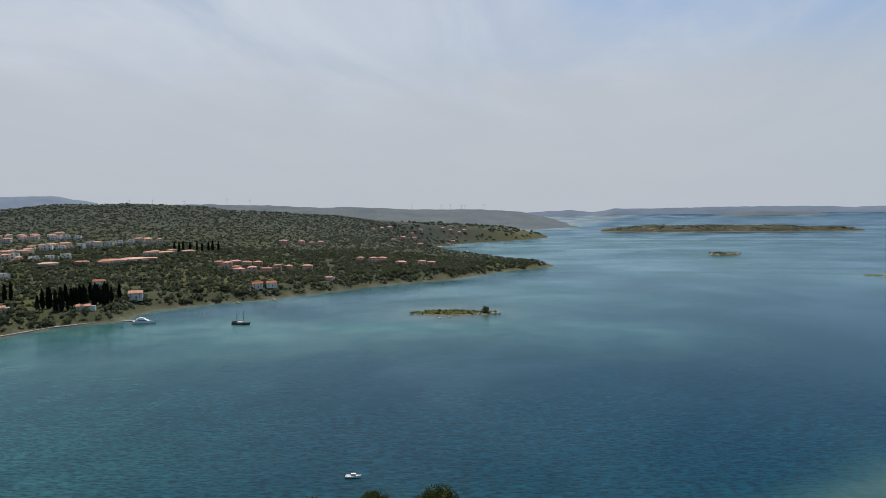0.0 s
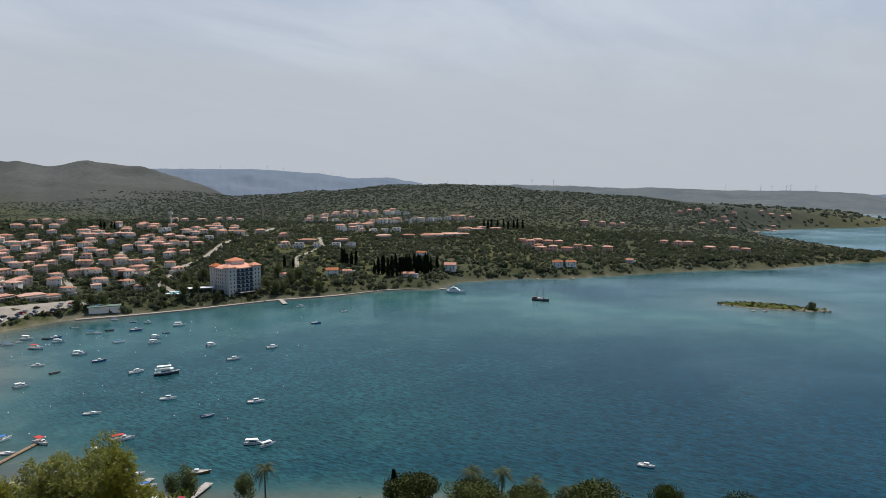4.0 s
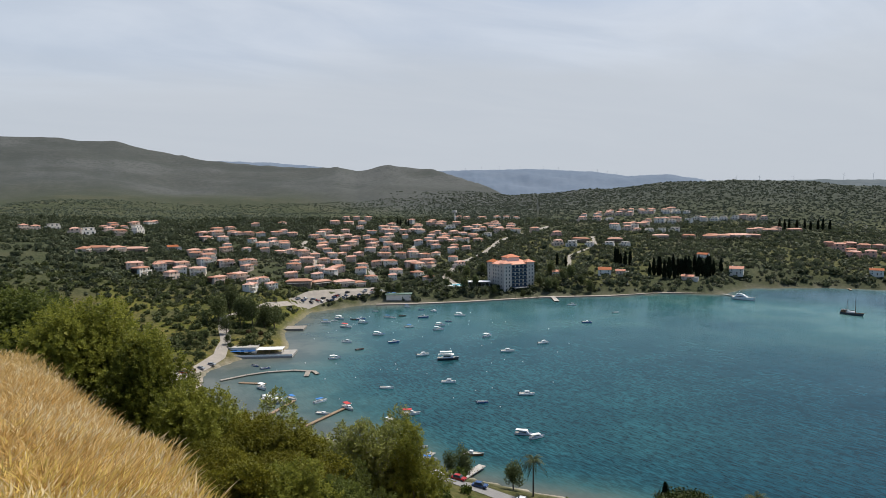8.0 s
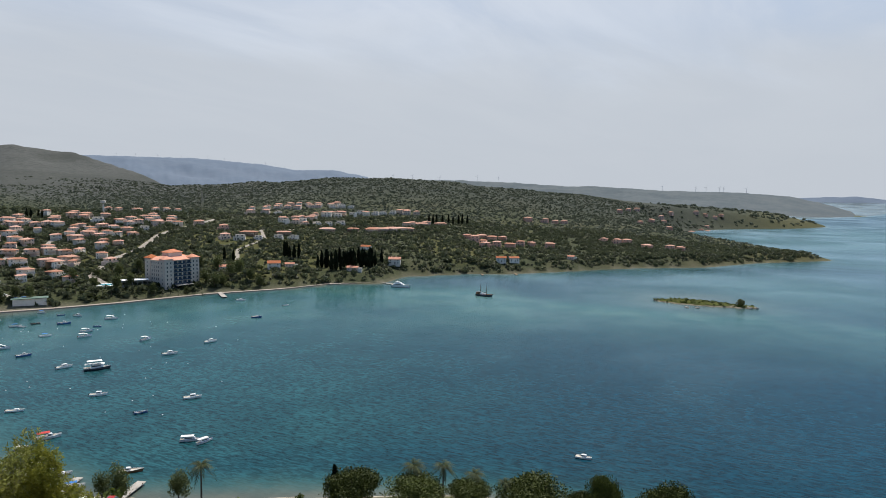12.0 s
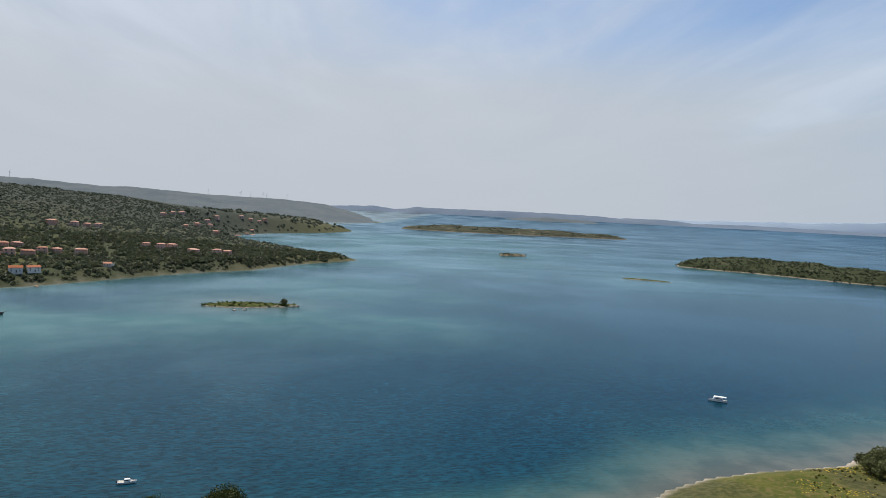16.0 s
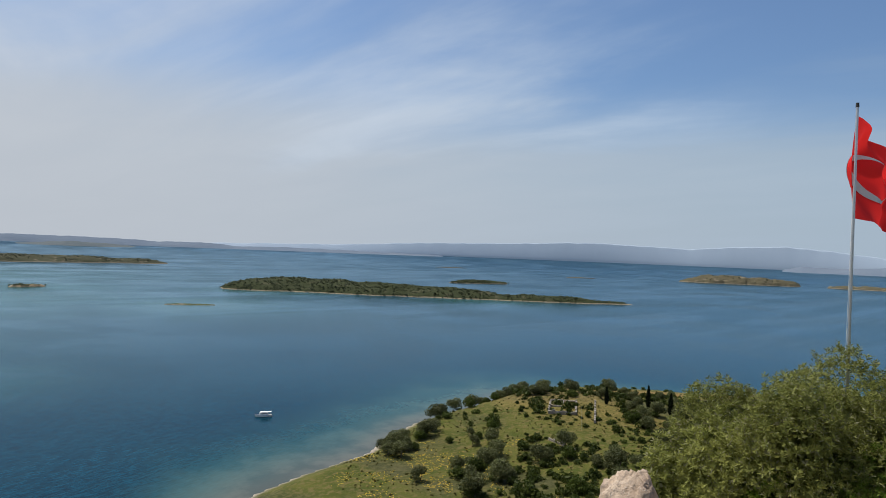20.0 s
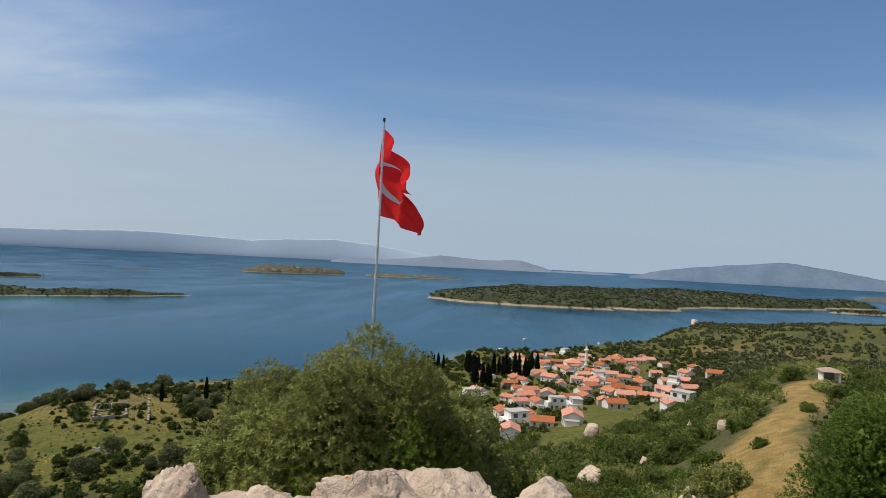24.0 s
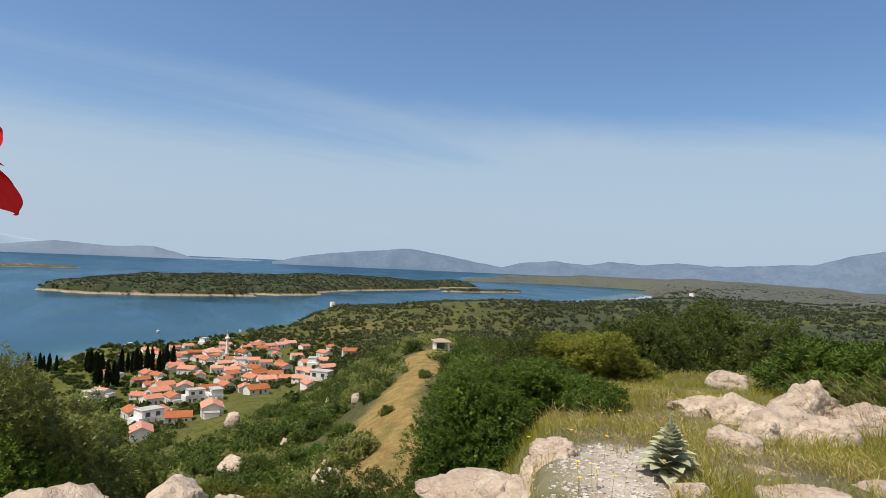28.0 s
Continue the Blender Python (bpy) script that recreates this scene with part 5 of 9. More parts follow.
def make_long(wall, label, w=20.0, d=8.0):
    t = thing("house", label, "house", "long houses")
    bm = bmesh.new()
    box(bm, 0, 0, -3, w, d, 7.2)
    part("wall", bm, wall, t)
    part("roof", hip_roof(w, d, 1.6, 0.7, 4.2), M["villa_tiles"], t)
    part("porch", arch_panel(w * 0.9, 2.6, 6, 0.5), wall, t, at=(0, -d / 2 - 2.2, 0))
    bm = boxed(0, -d / 2 - 1.1, 2.6, w * 0.94, 2.5, 0.2)
    part("porch_roof", bm, M["concrete"], t)
    part("door", boxed(0, -d / 2 - 0.02, 0, 1.2, 0.12, 2.1), M["door"], t)
    windows(t, WIN, [(x * w, -d / 2 - 0.01, 0.9, 0) for x in (-0.38, -0.2, 0.2, 0.38)])
    return t


def make_cottage(wall, label, w=11.0, d=7.5, h=4.6, rise=1.6, annex=True, roof="tiles"):
    """A village house: gabled, with a lean-to."""
    t = thing("house", label, "house", "houses of the fishing village")
    bm = gable_body(w, d, h + 2, rise - 0.1)
    bmesh.ops.translate(bm, vec=(0, 0, -2), verts=bm.verts[:])
    part("wall", bm, wall, t)
    part("roof", gable_roof(w, d, rise, 0.45, h + 0.05), M[roof], t)
    if annex:
        part("annex", boxed(w / 2 + 1.9, -0.6, -2, 3.9, d * 0.7, 4.6), M["white_wall"], t)
        part("annex_roof", boxed(w / 2 + 1.9, -0.6, 2.6, 4.3, d * 0.7 + 0.4, 0.16), M["concrete" if rise > 1.5 else "tiles"], t)
    part("chimney", boxed(-w * 0.3, d * 0.2, h, 0.6, 0.6, 2.2), M["white_wall"], t)
    part("door", boxed(w * 0.05, -d / 2 - 0.02, 0, 1.1, 0.12, 2.1), M["door"], t)
    spots = [(x * w, -d / 2 - 0.01, 0.9, 0) for x in (-0.32, 0.3)]
    if h > 4:
        spots += [(x * w, -d / 2 - 0.01, 3.0, 0) for x in (-0.32, 0.3)] + [(-w / 2 - 0.01, 1, 3.0, -90), (w / 2 + 0.01, 1, 3.1, 90)]
    windows(t, WIN, spots)
    return t


KINDS = {
    "villa": [make_villa(M["white_wall"], "white two-storey villa with arches and an orange tile roof"), make_villa(M["cream_wall"], "cream two-storey villa with arches and a clay roof", 4, 14.5),
              make_villa(M["white_wall"], "narrow white villa with an orange hipped roof", 2, 10.0, 8.5, 0.36, 1),
              make_villa(M["cream_wall"], "cream villa with a loggia and a clay hipped roof", 3, 12.0, 8.0, 0.34, 1)],
    "white_block": [make_block(M["white_wall"], "white modern two-storey house with roof terrace"), make_block(M["cream_wall"], "cream stone house with a small tile roof", 13, 9, "tiles")],
    "long_house": [make_long(M["brown_wall"], "long brown house with arcade under a clay roof"), make_long(M["cream_wall"], "long cream building with an orange tile roof", 22, 10)],
    "pink_house": [make_block(M["pink_wall"], "pink two-storey holiday house with tile roof", 15, 9, "tiles"), make_villa(M["pink_wall"], "pink villa with arches and a clay roof", 3)],
    "lone_house": [make_cottage(M["white_wall"], "lone white cottage with a bright clay roof", 12, 8, 4.8, 2.0, False), make_cottage(M["cream_wall"], "small cream farmhouse with a clay roof", 11, 7, 3.2, 1.7)],
}
HR = random.Random(11)


def house_row(kind, x0, y0, x1, y1, n):
    """n houses from one point to another, looking towards the bay, each set a little out of line."""
    for k in range(n):
        f = 0.5 if n == 1 else k / (n - 1)
        x, y = x0 + (x1 - x0) * f + HR.uniform(-5, 5), y0 + (y1 - y0) * f + HR.uniform(-5, 5)
        if any((x - a) ** 2 + (y - b) ** 2 < 115 for a, b, r in TAKEN if r > 6.5):
            continue
        face = math.degrees(math.atan2(190 - y, -150 - x))
        ob = copy_thing(HR.choice(KINDS[kind]), pose(x, y, land_z(x, y) + 0.3, 0, 0, face + 90 + HR.gauss(0, 20)))
        s = HR.uniform(0.74, 1.0)
        ob.scale = (s * HR.uniform(0.9, 1.08), s, s * HR.uniform(0.92, 1.1))
        TAKEN.append((x, y, 7.2))


house_row("villa", -922, 354, -909, 388, 3)
house_row("villa", -871, 322, -857, 366, 4)
house_row("villa", -854, 430, -844, 458, 2)
house_row("villa", -864, 518, -842, 611, 6)
house_row("villa", -819, 444, -792, 484, 4)
house_row("villa", -761, 503, -740, 547, 4)
house_row("villa", -800, 357, -791, 377, 2)
house_row("villa", -781, 341, -739, 408, 6)
house_row("villa", -706, 484, -683, 523, 3)
house_row("villa", -744, 247, -742, 309, 5)
house_row("villa", -727, 362, -714, 387, 2)
house_row("villa", -689, 373, -658, 418, 5)
house_row("villa", -700, 239, -688, 314, 6)
house_row("villa", -692, 323, -678, 352, 2)
house_row("villa", -651, 352, -625, 382, 4)
house_row("villa", -629, 200, -630, 209, 1)
house_row("villa", -638, 223, -638, 259, 3)
house_row("villa", -631, 284, -602, 333, 5)
house_row("villa", -607, 190, -614, 243, 4)
house_row("villa", -597, 262, -569, 301, 4)
house_row("villa", -565, 177, -573, 215, 3)
house_row("villa", -595, 235, -591, 245, 1)
house_row("villa", -552, 192, -552, 202, 1)
house_row("villa", -558, 231, -548, 255, 2)
house_row("villa", -539, 152, -539, 178, 3)
house_row("villa", -504, 111, -503, 131, 3)
house_row("villa", -534, 106, -528, 130, 2)
house_row("villa", -770, 124, -769, 152, 3)
house_row("villa", -738, 124, -731, 136, 2)
house_row("villa", -758, 164, -753, 187, 2)
house_row("villa", -773, 204, -777, 222, 2)
house_row("villa", -713, 165, -716, 186, 2)
house_row("villa", -688, 128, -682, 137, 1)
house_row("villa", -683, 169, -686, 192, 3)
house_row("villa", -656, 126, -645, 159, 3)
house_row("villa", -592, 100, -582, 129, 3)
house_row("villa", -567, 72, -565, 89, 3)
house_row("villa", -591, 75, -591, 79, 1)
house_row("villa", -653, 92, -647, 110, 2)
house_row("villa", -566, 41, -574, 53, 2)
house_row("white_block", -594, 480, -586, 491, 1)
house_row("white_block", -569, 498, -547, 545, 4)
house_row("white_block", -646, 638, -629, 660, 3)
house_row("white_block", -613, 643, -590, 685, 4)
house_row("white_block", -750, 668, -726, 699, 4)
house_row("white_block", -769, 747, -741, 764, 3)
house_row("white_block", -745, 788, -702, 842, 5)
house_row("white_block", -683, 735, -645, 774, 4)
house_row("white_block", -654, 798, -591, 866, 7)
house_row("long_house", -543, 657, -497, 717, 5)
house_row("long_house", -516, 776, -494, 800, 2)
house_row("pink_house", -396, 723, -379, 754, 3)
house_row("pink_house", -365, 689, -351, 723, 3)
house_row("pink_house", -411, 737, -384, 765, 4)
house_row("pink_house", -374, 702, -349, 724, 3)
house_row("pink_house", -343, 749, -317, 769, 3)
house_row("pink_house", -282, 855, -271, 858, 1)
house_row("pink_house", -255, 859, -234, 873, 3)
house_row("pink_house", -210, 842, -176, 862, 4)
house_row("pink_house", -377, 1294, -353, 1596, 7)
house_row("pink_house", -309, 1712, -259, 1796, 4)
house_row("pink_house", -297, 1150, -279, 1672, 9)
house_row("pink_house", -254, 1148, -269, 1613, 5)
house_row("pink_house", -433, 972, -383, 1001, 4)
house_row("white_block", -782, -49, -788, -19, 3)
house_row("white_block", -752, -4, -756, 6, 2)
house_row("white_block", -804, 26, -826, 58, 4)
house_row("white_block", -912, 85, -915, 92, 1)
house_row("white_block", -787, 33, -794, 53, 2)
house_row("long_house", -624, 0, -658, 46, 4)
house_row("long_house", -597, 63, -596, 67, 1)
house_row("lone_house", -434, 437, -431, 441, 1)
house_row("lone_house", -437, 417, -431, 423, 1)
house_row("lone_house", -389, 467, -388, 474, 1)
house_row("lone_house", -382, 529, -377, 532, 1)
house_row("lone_house", -301, 632, -299, 633, 1)
house_row("lone_house", -262, 701, -256, 703, 1)
house_row("lone_house", -303, 618, -302, 618, 1)
house_row("long_house", -515, 150, -515, 210, 4)
# the quarter behind the marsh, and the front row along the beach
house_row("villa", -858, 38, -897, 84, 3)
house_row("villa", -770, 39, -787, 59, 2)
house_row("lone_house", -679, 78, -679, 78, 1)
house_row("villa", -569, 48, -555, 42, 2)
house_row("white_block", -550, 62, -562, 92, 3)
house_row("villa", -643, 92, -615, 102, 2)
house_row("villa", -529, 97, -519, 116, 2)
house_row("villa", -526, 133, -508, 141, 2)
house_row("villa", -518, 160, -521, 211, 4)
house_row("villa", -536, 222, -530, 244, 2)
house_row("white_block", -560, 300, -548, 330, 2)
house_row("lone_house", -470, 372, -462, 384, 1)

# terraces of holiday houses on the wooded slope of the cape
for kind, x0, y0, x1, y1, n in (("villa", -783, 709, -776, 765, 6), ("villa", -772, 778, -728, 841, 7), ("villa", -660, 645, -658, 706, 6), ("villa", -687, 742, -650, 795, 6),
                                ("villa", -640, 806, -604, 866, 6), ("long_house", -560, 630, -546, 648, 2), ("long_house", -530, 690, -500, 724, 3), ("villa", -528, 757, -502, 805, 6),
                                ("pink_house", -637, 524, -630, 534, 1), ("long_house", -582, 519, -582, 519, 1), ("long_house", -569, 552, -569, 552, 1), ("lone_house", -450, 566, -450, 566, 1)):
    house_row(kind, x0, y0, x1, y1, n)

# more villas fill the streets, all on one side of the wide street
extra = 0
for k in range(3000):
    if extra == 70:
        break
    az, d = HR.uniform(51, 80), HR.uniform(575, 930)
    street = np.interp(d, (590, 718, 860, 936), (60.4, 56.6, 53.0, 51.0)) + 1.2
    if az < street or HR.random() < (az - street) / 40:
        continue
    ex, ey = polar(az, d)
    if min((ex - a) ** 2 + (ey - b) ** 2 - (r + 4.2) ** 2 for a, b, r in TAKEN) > 0:
        house_row("villa" if HR.random() < 0.85 else "white_block", ex, ey, ex, ey, 1)
        extra += 1

VILLAGE = [(224, -1), (340, -0), (335, 20), (354, 17), (318, -5), (266, -6), (248, -13), (247, -24), (303, -30), (314, -14), (307, -22), (315, -45), (302, -48), (329, -29), (360, -11), (392, -0), (424, 18), (399, -63), (424, -58), (370, -69), (324, -73), (370, -41), (397, -31), (401, -49), (423, -26), (444, -19), (470, -41), (461, -56), (439, -66), (426, -73), (498, -48), (515, -36), (499, -68), (525, -87), (561, -110), (586, -48), (553, -62), (503, -26), (524, -11), (476, -4), (399, -102), (437, -114), (463, -127), (393, -96), (317, -84)]
VILLAGE += [(268, -68), (266, -64), (387, -117), (432, -84), (461, -100), (567, -34), (556, -23), (414, -42), (412, -9), (276, 2), (252, -3)]
COTTAGES = [make_cottage(M["village_wall"], "whitewashed village house with a clay tile roof", 11, 8.0, 3.7, 2.0), make_cottage(M["village_wall"], "low whitewashed cottage with an orange roof", 10, 8.0, 2.7, 1.9, False),
            make_cottage(M["brown_wall"], "brown stone village house with a clay roof", 12, 8, 4.6, 1.9, False), make_cottage(M["village_wall"], "white house with a flat-roofed annexe", 10, 8.5, 3.8, 1.8),
            make_block(M["village_wall"], "white flat-roofed village house", 11, 8)]
for i, (hx, hy) in enumerate(VILLAGE):
    s = HR.uniform(0.72, 0.95)
    kind = COTTAGES[2] if i in (15, 31, 44) else HR.choice((COTTAGES[0], COTTAGES[0], COTTAGES[1], COTTAGES[3], COTTAGES[0], COTTAGES[1], COTTAGES[4]))
    ob = copy_thing(kind, pose(hx, hy, land_z(hx, hy) + 0.2, 0, 0, HR.choice((-90, -70, -110, 0, 200, -60)) + HR.gauss(0, 10)))
    ob.scale = (s, s, s)
    TAKEN.append((hx, hy, 8.0))
# low cottages close the lanes of the village
more = 0
for k in range(1500):
    if more == 34:
        break
    ex, ey = polar(HR.uniform(-104, -90), HR.uniform(330, 560))
    if min((ex - a) ** 2 + (ey - b) ** 2 - (r + 2.8) ** 2 for a, b, r in TAKEN) > 0 and green_meadow(np.array([-97.0]), np.array([math.hypot(ex, ey)]))[0] < 0.4:
        ob = copy_thing(COTTAGES[1], pose(ex, ey, land_z(ex, ey) + 0.1, 0, 0, HR.choice((-90, -70, 0, 200, -60)) + HR.gauss(0, 10)))
        s = HR.uniform(0.75, 1.0)
        ob.scale = (s, s, s)
        TAKEN.append((ex, ey, 7.0))
        more += 1
for group in (*KINDS.values(), COTTAGES):
    for pattern in group:
        bury(pattern)


def join_far_houses(keep):
    """Past the nearest ones, the small houses of the far slopes become one quarter of the town."""
    bpy.context.view_layer.update()
    houses = sorted((o for o in scene.objects if o.parent is None and o.name.split(".")[0] == "house"), key=lambda o: o.location.length)
    verts, faces, slots, mats, total = [], [], [], [], 0
    for h in houses[keep:]:
        for o in h.children_recursive:
            if o.type != "MESH":
                continue
            me, m = o.data, o.matrix_world
            co = np.empty(len(me.vertices) * 3)
            me.vertices.foreach_get("co", co)
            verts.append(co.reshape(-1, 3) @ np.array(m.to_3x3()).T + np.array(m.translation))
            own = [mats.index(x) if x in mats else (mats.append(x), len(mats) - 1)[1] for x in me.materials]
            for p in me.polygons:
                faces.append([total + v for v in p.vertices])
                slots.append(own[p.material_index] if own else 0)
            total += len(me.vertices)
        bury(h)
    me = bpy.data.meshes.new("far_houses")
    me.from_pydata(np.concatenate(verts).tolist(), [], faces)
    for x in mats:
        me.materials.append(x)
    me.polygons.foreach_set("material_index", slots)
    tagged(new("far_houses", me), "small pale houses with clay roofs on the far slopes", "houses", kind="stuff")


join_far_houses(295)


# ---- vegetation over the land ----
FAR_CLUMPS = [leaf_cloud(34, 0.42, 100 + k, (1, 1, 0.78), 5, -0.15, 0.75, 0.9, (0.4, 0.62)) for k in range(10)]
SLOPE_CLUMPS = [sprig_cloud(420, 0.075, 270 + k, (1, 1, 0.85), 10, 1.2) for k in range(6)]
TINY_CLUMPS = [leaf_cloud(14, 0.62, 150 + k, (1, 1, 0.7), 4, -0.2, 0.75, 0.9, (0.4, 0.62)) for k in range(8)]
MID_CLUMPS = [leaf_cloud(120, 0.225, 200 + k, (1, 1, 0.8), 8, -0.1, 0.7, 1.0, (0.34, 0.55)) for k in range(8)]
NEAR_CLUMPS = [sprig_cloud(1250, 0.043, 250 + k, (1, 1, 0.85), 12, 1.3) for k in range(6)]
M["tuft"] = leaf_mat("rough_grass", (0.085, 0.09, 0.02), (0.19, 0.175, 0.055))
TAKEN_AT = np.array(TAKEN)


def free(x, y, room=0.0):
    ok = np.ones(len(x), bool)
    for k in range(0, len(TAKEN_AT), 50):
        c = TAKEN_AT[k:k + 50]
        d = np.hypot(x[:, None] - c[None, :, 0], y[:, None] - c[None, :, 1])
        ok &= (d > c[None, :, 2] * 0.85 + room).all(1)
    return ok


def sow(n, az0, az1, r0, r1, seed, gap=0.45, patch=70.0, shore=6.0, even=False):
    """Random spots on land in a sector, thinned where the ground is open."""
    rng = np.random.default_rng(seed)
    a = rng.uniform(az0, az1, n) + (rng.normal(0, 2.6, n) if r1 > 1200 else 0)
    r = rng.uniform(r0, r1, n) if even else np.sqrt(rng.uniform(r0 * r0, r1 * r1, n))
    x, y = polar(a, r)
    z, s, _, _ = land_height(x, y)
    dens = fbm(x / patch, y / patch, seed + 50)
    ok = (bare_track(a, r) < 0.3 + 0.3 * dens) & (green_meadow(a, r) < 0.5) & (s > shore) & (dens + rng.uniform(-0.12, 0.12, n) > gap) & free(x, y)
    return x[ok], y[ok], z[ok], rng.random(ok.sum())


def plant(name, label, n, sector, seed, size, template, material, gap=0.45, patch=70.0, shore=6.0, even=False, flat=1.0):
    x, y, z, u = sow(n, *sector, seed, gap, patch, shore, even)
    s = size[0] + (size[1] - size[0]) * u ** 1.6
    return merged(name, label, "shrubs", template, x, y, z, s, M[material], seed, flat=flat)


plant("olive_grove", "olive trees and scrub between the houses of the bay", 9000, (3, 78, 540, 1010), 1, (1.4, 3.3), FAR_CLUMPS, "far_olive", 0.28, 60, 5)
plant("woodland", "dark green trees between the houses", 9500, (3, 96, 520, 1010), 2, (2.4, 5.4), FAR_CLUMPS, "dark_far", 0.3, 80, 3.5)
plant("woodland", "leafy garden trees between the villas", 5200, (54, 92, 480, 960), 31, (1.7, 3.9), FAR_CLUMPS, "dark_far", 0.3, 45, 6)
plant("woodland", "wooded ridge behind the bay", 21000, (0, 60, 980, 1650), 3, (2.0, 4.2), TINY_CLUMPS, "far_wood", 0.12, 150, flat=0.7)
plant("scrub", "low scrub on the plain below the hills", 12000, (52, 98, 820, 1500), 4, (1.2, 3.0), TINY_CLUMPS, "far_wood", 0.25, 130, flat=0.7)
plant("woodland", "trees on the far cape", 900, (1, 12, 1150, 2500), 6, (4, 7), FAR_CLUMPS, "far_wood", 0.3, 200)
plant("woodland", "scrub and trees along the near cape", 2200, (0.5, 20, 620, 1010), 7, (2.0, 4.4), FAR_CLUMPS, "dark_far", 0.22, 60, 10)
plant("scrub", "reeds and bushes behind the shore road", 1700, (68, 98, 300, 560), 8, (1.5, 4.0), MID_CLUMPS, "dark_shrub", 0.36, 40, 7)
plant("scrub", "olive bushes behind the shore road", 600, (68, 98, 300, 560), 9, (1.8, 4.2), MID_CLUMPS, "olive", 0.45, 50, 7)
plant("scrub", "garden trees round the hotel", 420, (47, 64, 528, 620), 33, (1.3, 3.2), MID_CLUMPS, "dark_shrub", 0.25, 40, 7)
plant("scrub", "shrubs on the seaward foot of the hill", 700, (14, 84, 55, 190), 10, (1.5, 3.2), MID_CLUMPS, "shrub", 0.3, 30, 9)
plant("scrub", "dense shrubs on the slope above the village", 900, (-111, -80, 110, 260), 12, (1.4, 3.6), SLOPE_CLUMPS, "slope_shrub", 0.42, 20, 8)
plant("scrub", "dense rounded shrubs below the ledge", 190, (-109, -78, 18, 110), 22, (1.1, 2.9), NEAR_CLUMPS, "slope_shrub", 0.43, 14, 8)
plant("scrub", "olive-green shrubs below the ledge", 130, (-110, -78, 20, 110), 23, (1.2, 3.0), NEAR_CLUMPS, "near_olive", 0.46, 16, 8)
plant("scrub", "olive-green shrubs on the slope above the village", 700, (-118, -78, 100, 330), 13, (1.4, 3.3), SLOPE_CLUMPS, "near_olive", 0.48, 26, 8)
plant("scrub", "dense dark shrubs on the near spur", 150, (-137, -117, 22, 62), 24, (1.2, 2.6), NEAR_CLUMPS, "near_dark", 0.3, 20, 8)
plant("scrub", "dark thicket on the spur", 1300, (-146, -115, 60, 330), 14, (1.5, 3.4), SLOPE_CLUMPS, "near_dark", 0.28, 40, 8)
plant("scrub", "scrub along the ridge to the south", 1100, (-158, -124, 45, 420), 15, (1.5, 3.6), MID_CLUMPS, "near_shrub", 0.36, 40, 8)
plant("scrub", "scattered trees among the village houses", 1900, (-108, -82, 230, 640), 16, (1.4, 3.6), MID_CLUMPS, "shrub", 0.33, 30, 8)
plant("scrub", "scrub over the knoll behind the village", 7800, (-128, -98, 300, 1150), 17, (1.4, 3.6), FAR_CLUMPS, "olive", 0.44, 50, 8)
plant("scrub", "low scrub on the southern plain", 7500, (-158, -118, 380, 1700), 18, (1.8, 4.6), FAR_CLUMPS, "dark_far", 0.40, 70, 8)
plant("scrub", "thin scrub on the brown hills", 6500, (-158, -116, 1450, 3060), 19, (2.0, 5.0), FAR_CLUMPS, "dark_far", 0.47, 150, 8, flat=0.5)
plant("scrub", "dense bushes over the middle of the headland", 1150, (-76, -53, 150, 400), 26, (1.3, 3.2), MID_CLUMPS, "shrub", 0.43, 28, 9)
plant("grass_tufts", "rough grass tufts over the headland", 5200, (-76, -38, 150, 400), 27, (0.25, 0.65), FAR_CLUMPS, "tuft", 0.38, 14, 7)
plant("scrub", "shrubs under the trees of the headland", 1000, (-76, -48, 165, 420), 20, (0.7, 2.2), MID_CLUMPS, "shrub", 0.46, 25, 7)


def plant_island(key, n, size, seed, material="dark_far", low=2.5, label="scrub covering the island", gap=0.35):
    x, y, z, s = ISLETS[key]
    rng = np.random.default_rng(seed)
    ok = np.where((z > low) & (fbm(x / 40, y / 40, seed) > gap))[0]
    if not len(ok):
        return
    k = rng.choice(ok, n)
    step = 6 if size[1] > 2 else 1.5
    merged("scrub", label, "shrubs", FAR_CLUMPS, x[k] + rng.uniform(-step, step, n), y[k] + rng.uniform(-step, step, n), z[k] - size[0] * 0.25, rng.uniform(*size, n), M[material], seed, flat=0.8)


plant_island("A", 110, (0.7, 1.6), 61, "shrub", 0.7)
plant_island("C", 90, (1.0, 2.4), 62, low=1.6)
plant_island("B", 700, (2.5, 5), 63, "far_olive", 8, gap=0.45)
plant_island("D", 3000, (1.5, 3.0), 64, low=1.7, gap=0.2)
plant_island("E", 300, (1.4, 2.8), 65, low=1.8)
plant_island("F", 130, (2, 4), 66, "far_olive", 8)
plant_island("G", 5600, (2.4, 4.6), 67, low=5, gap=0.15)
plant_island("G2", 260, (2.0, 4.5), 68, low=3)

# ---- single trees ----
TR = random.Random(5)


def make_slope_shrub(label, material, seed):
    """A dense rounded shrub of 1 m radius: stems inside, leaves round many lumps."""
    t = thing("shrub", label, "shrub", "shrubs on the slope")
    rr = random.Random(seed)
    bm = bmesh.new()
    for k in range(9):
        a = rr.random() * 6.283
        tube(bm, (0, 0, -0.4), (math.cos(a) * 0.5, math.sin(a) * 0.5, rr.uniform(0.3, 0.6)), 0.03, 0.012, 5)
    part("branchwork", bm, M["bark"], t)
    v, q = sprig_cloud(5200, 0.045, seed, (1.0, 1.0, 0.95), 15, 1.15)
    v[:, 2] -= 0.1
    part("foliage", big_mesh("foliage", v, q, M[material], smooth_faces=False), M[material], t)
    return t


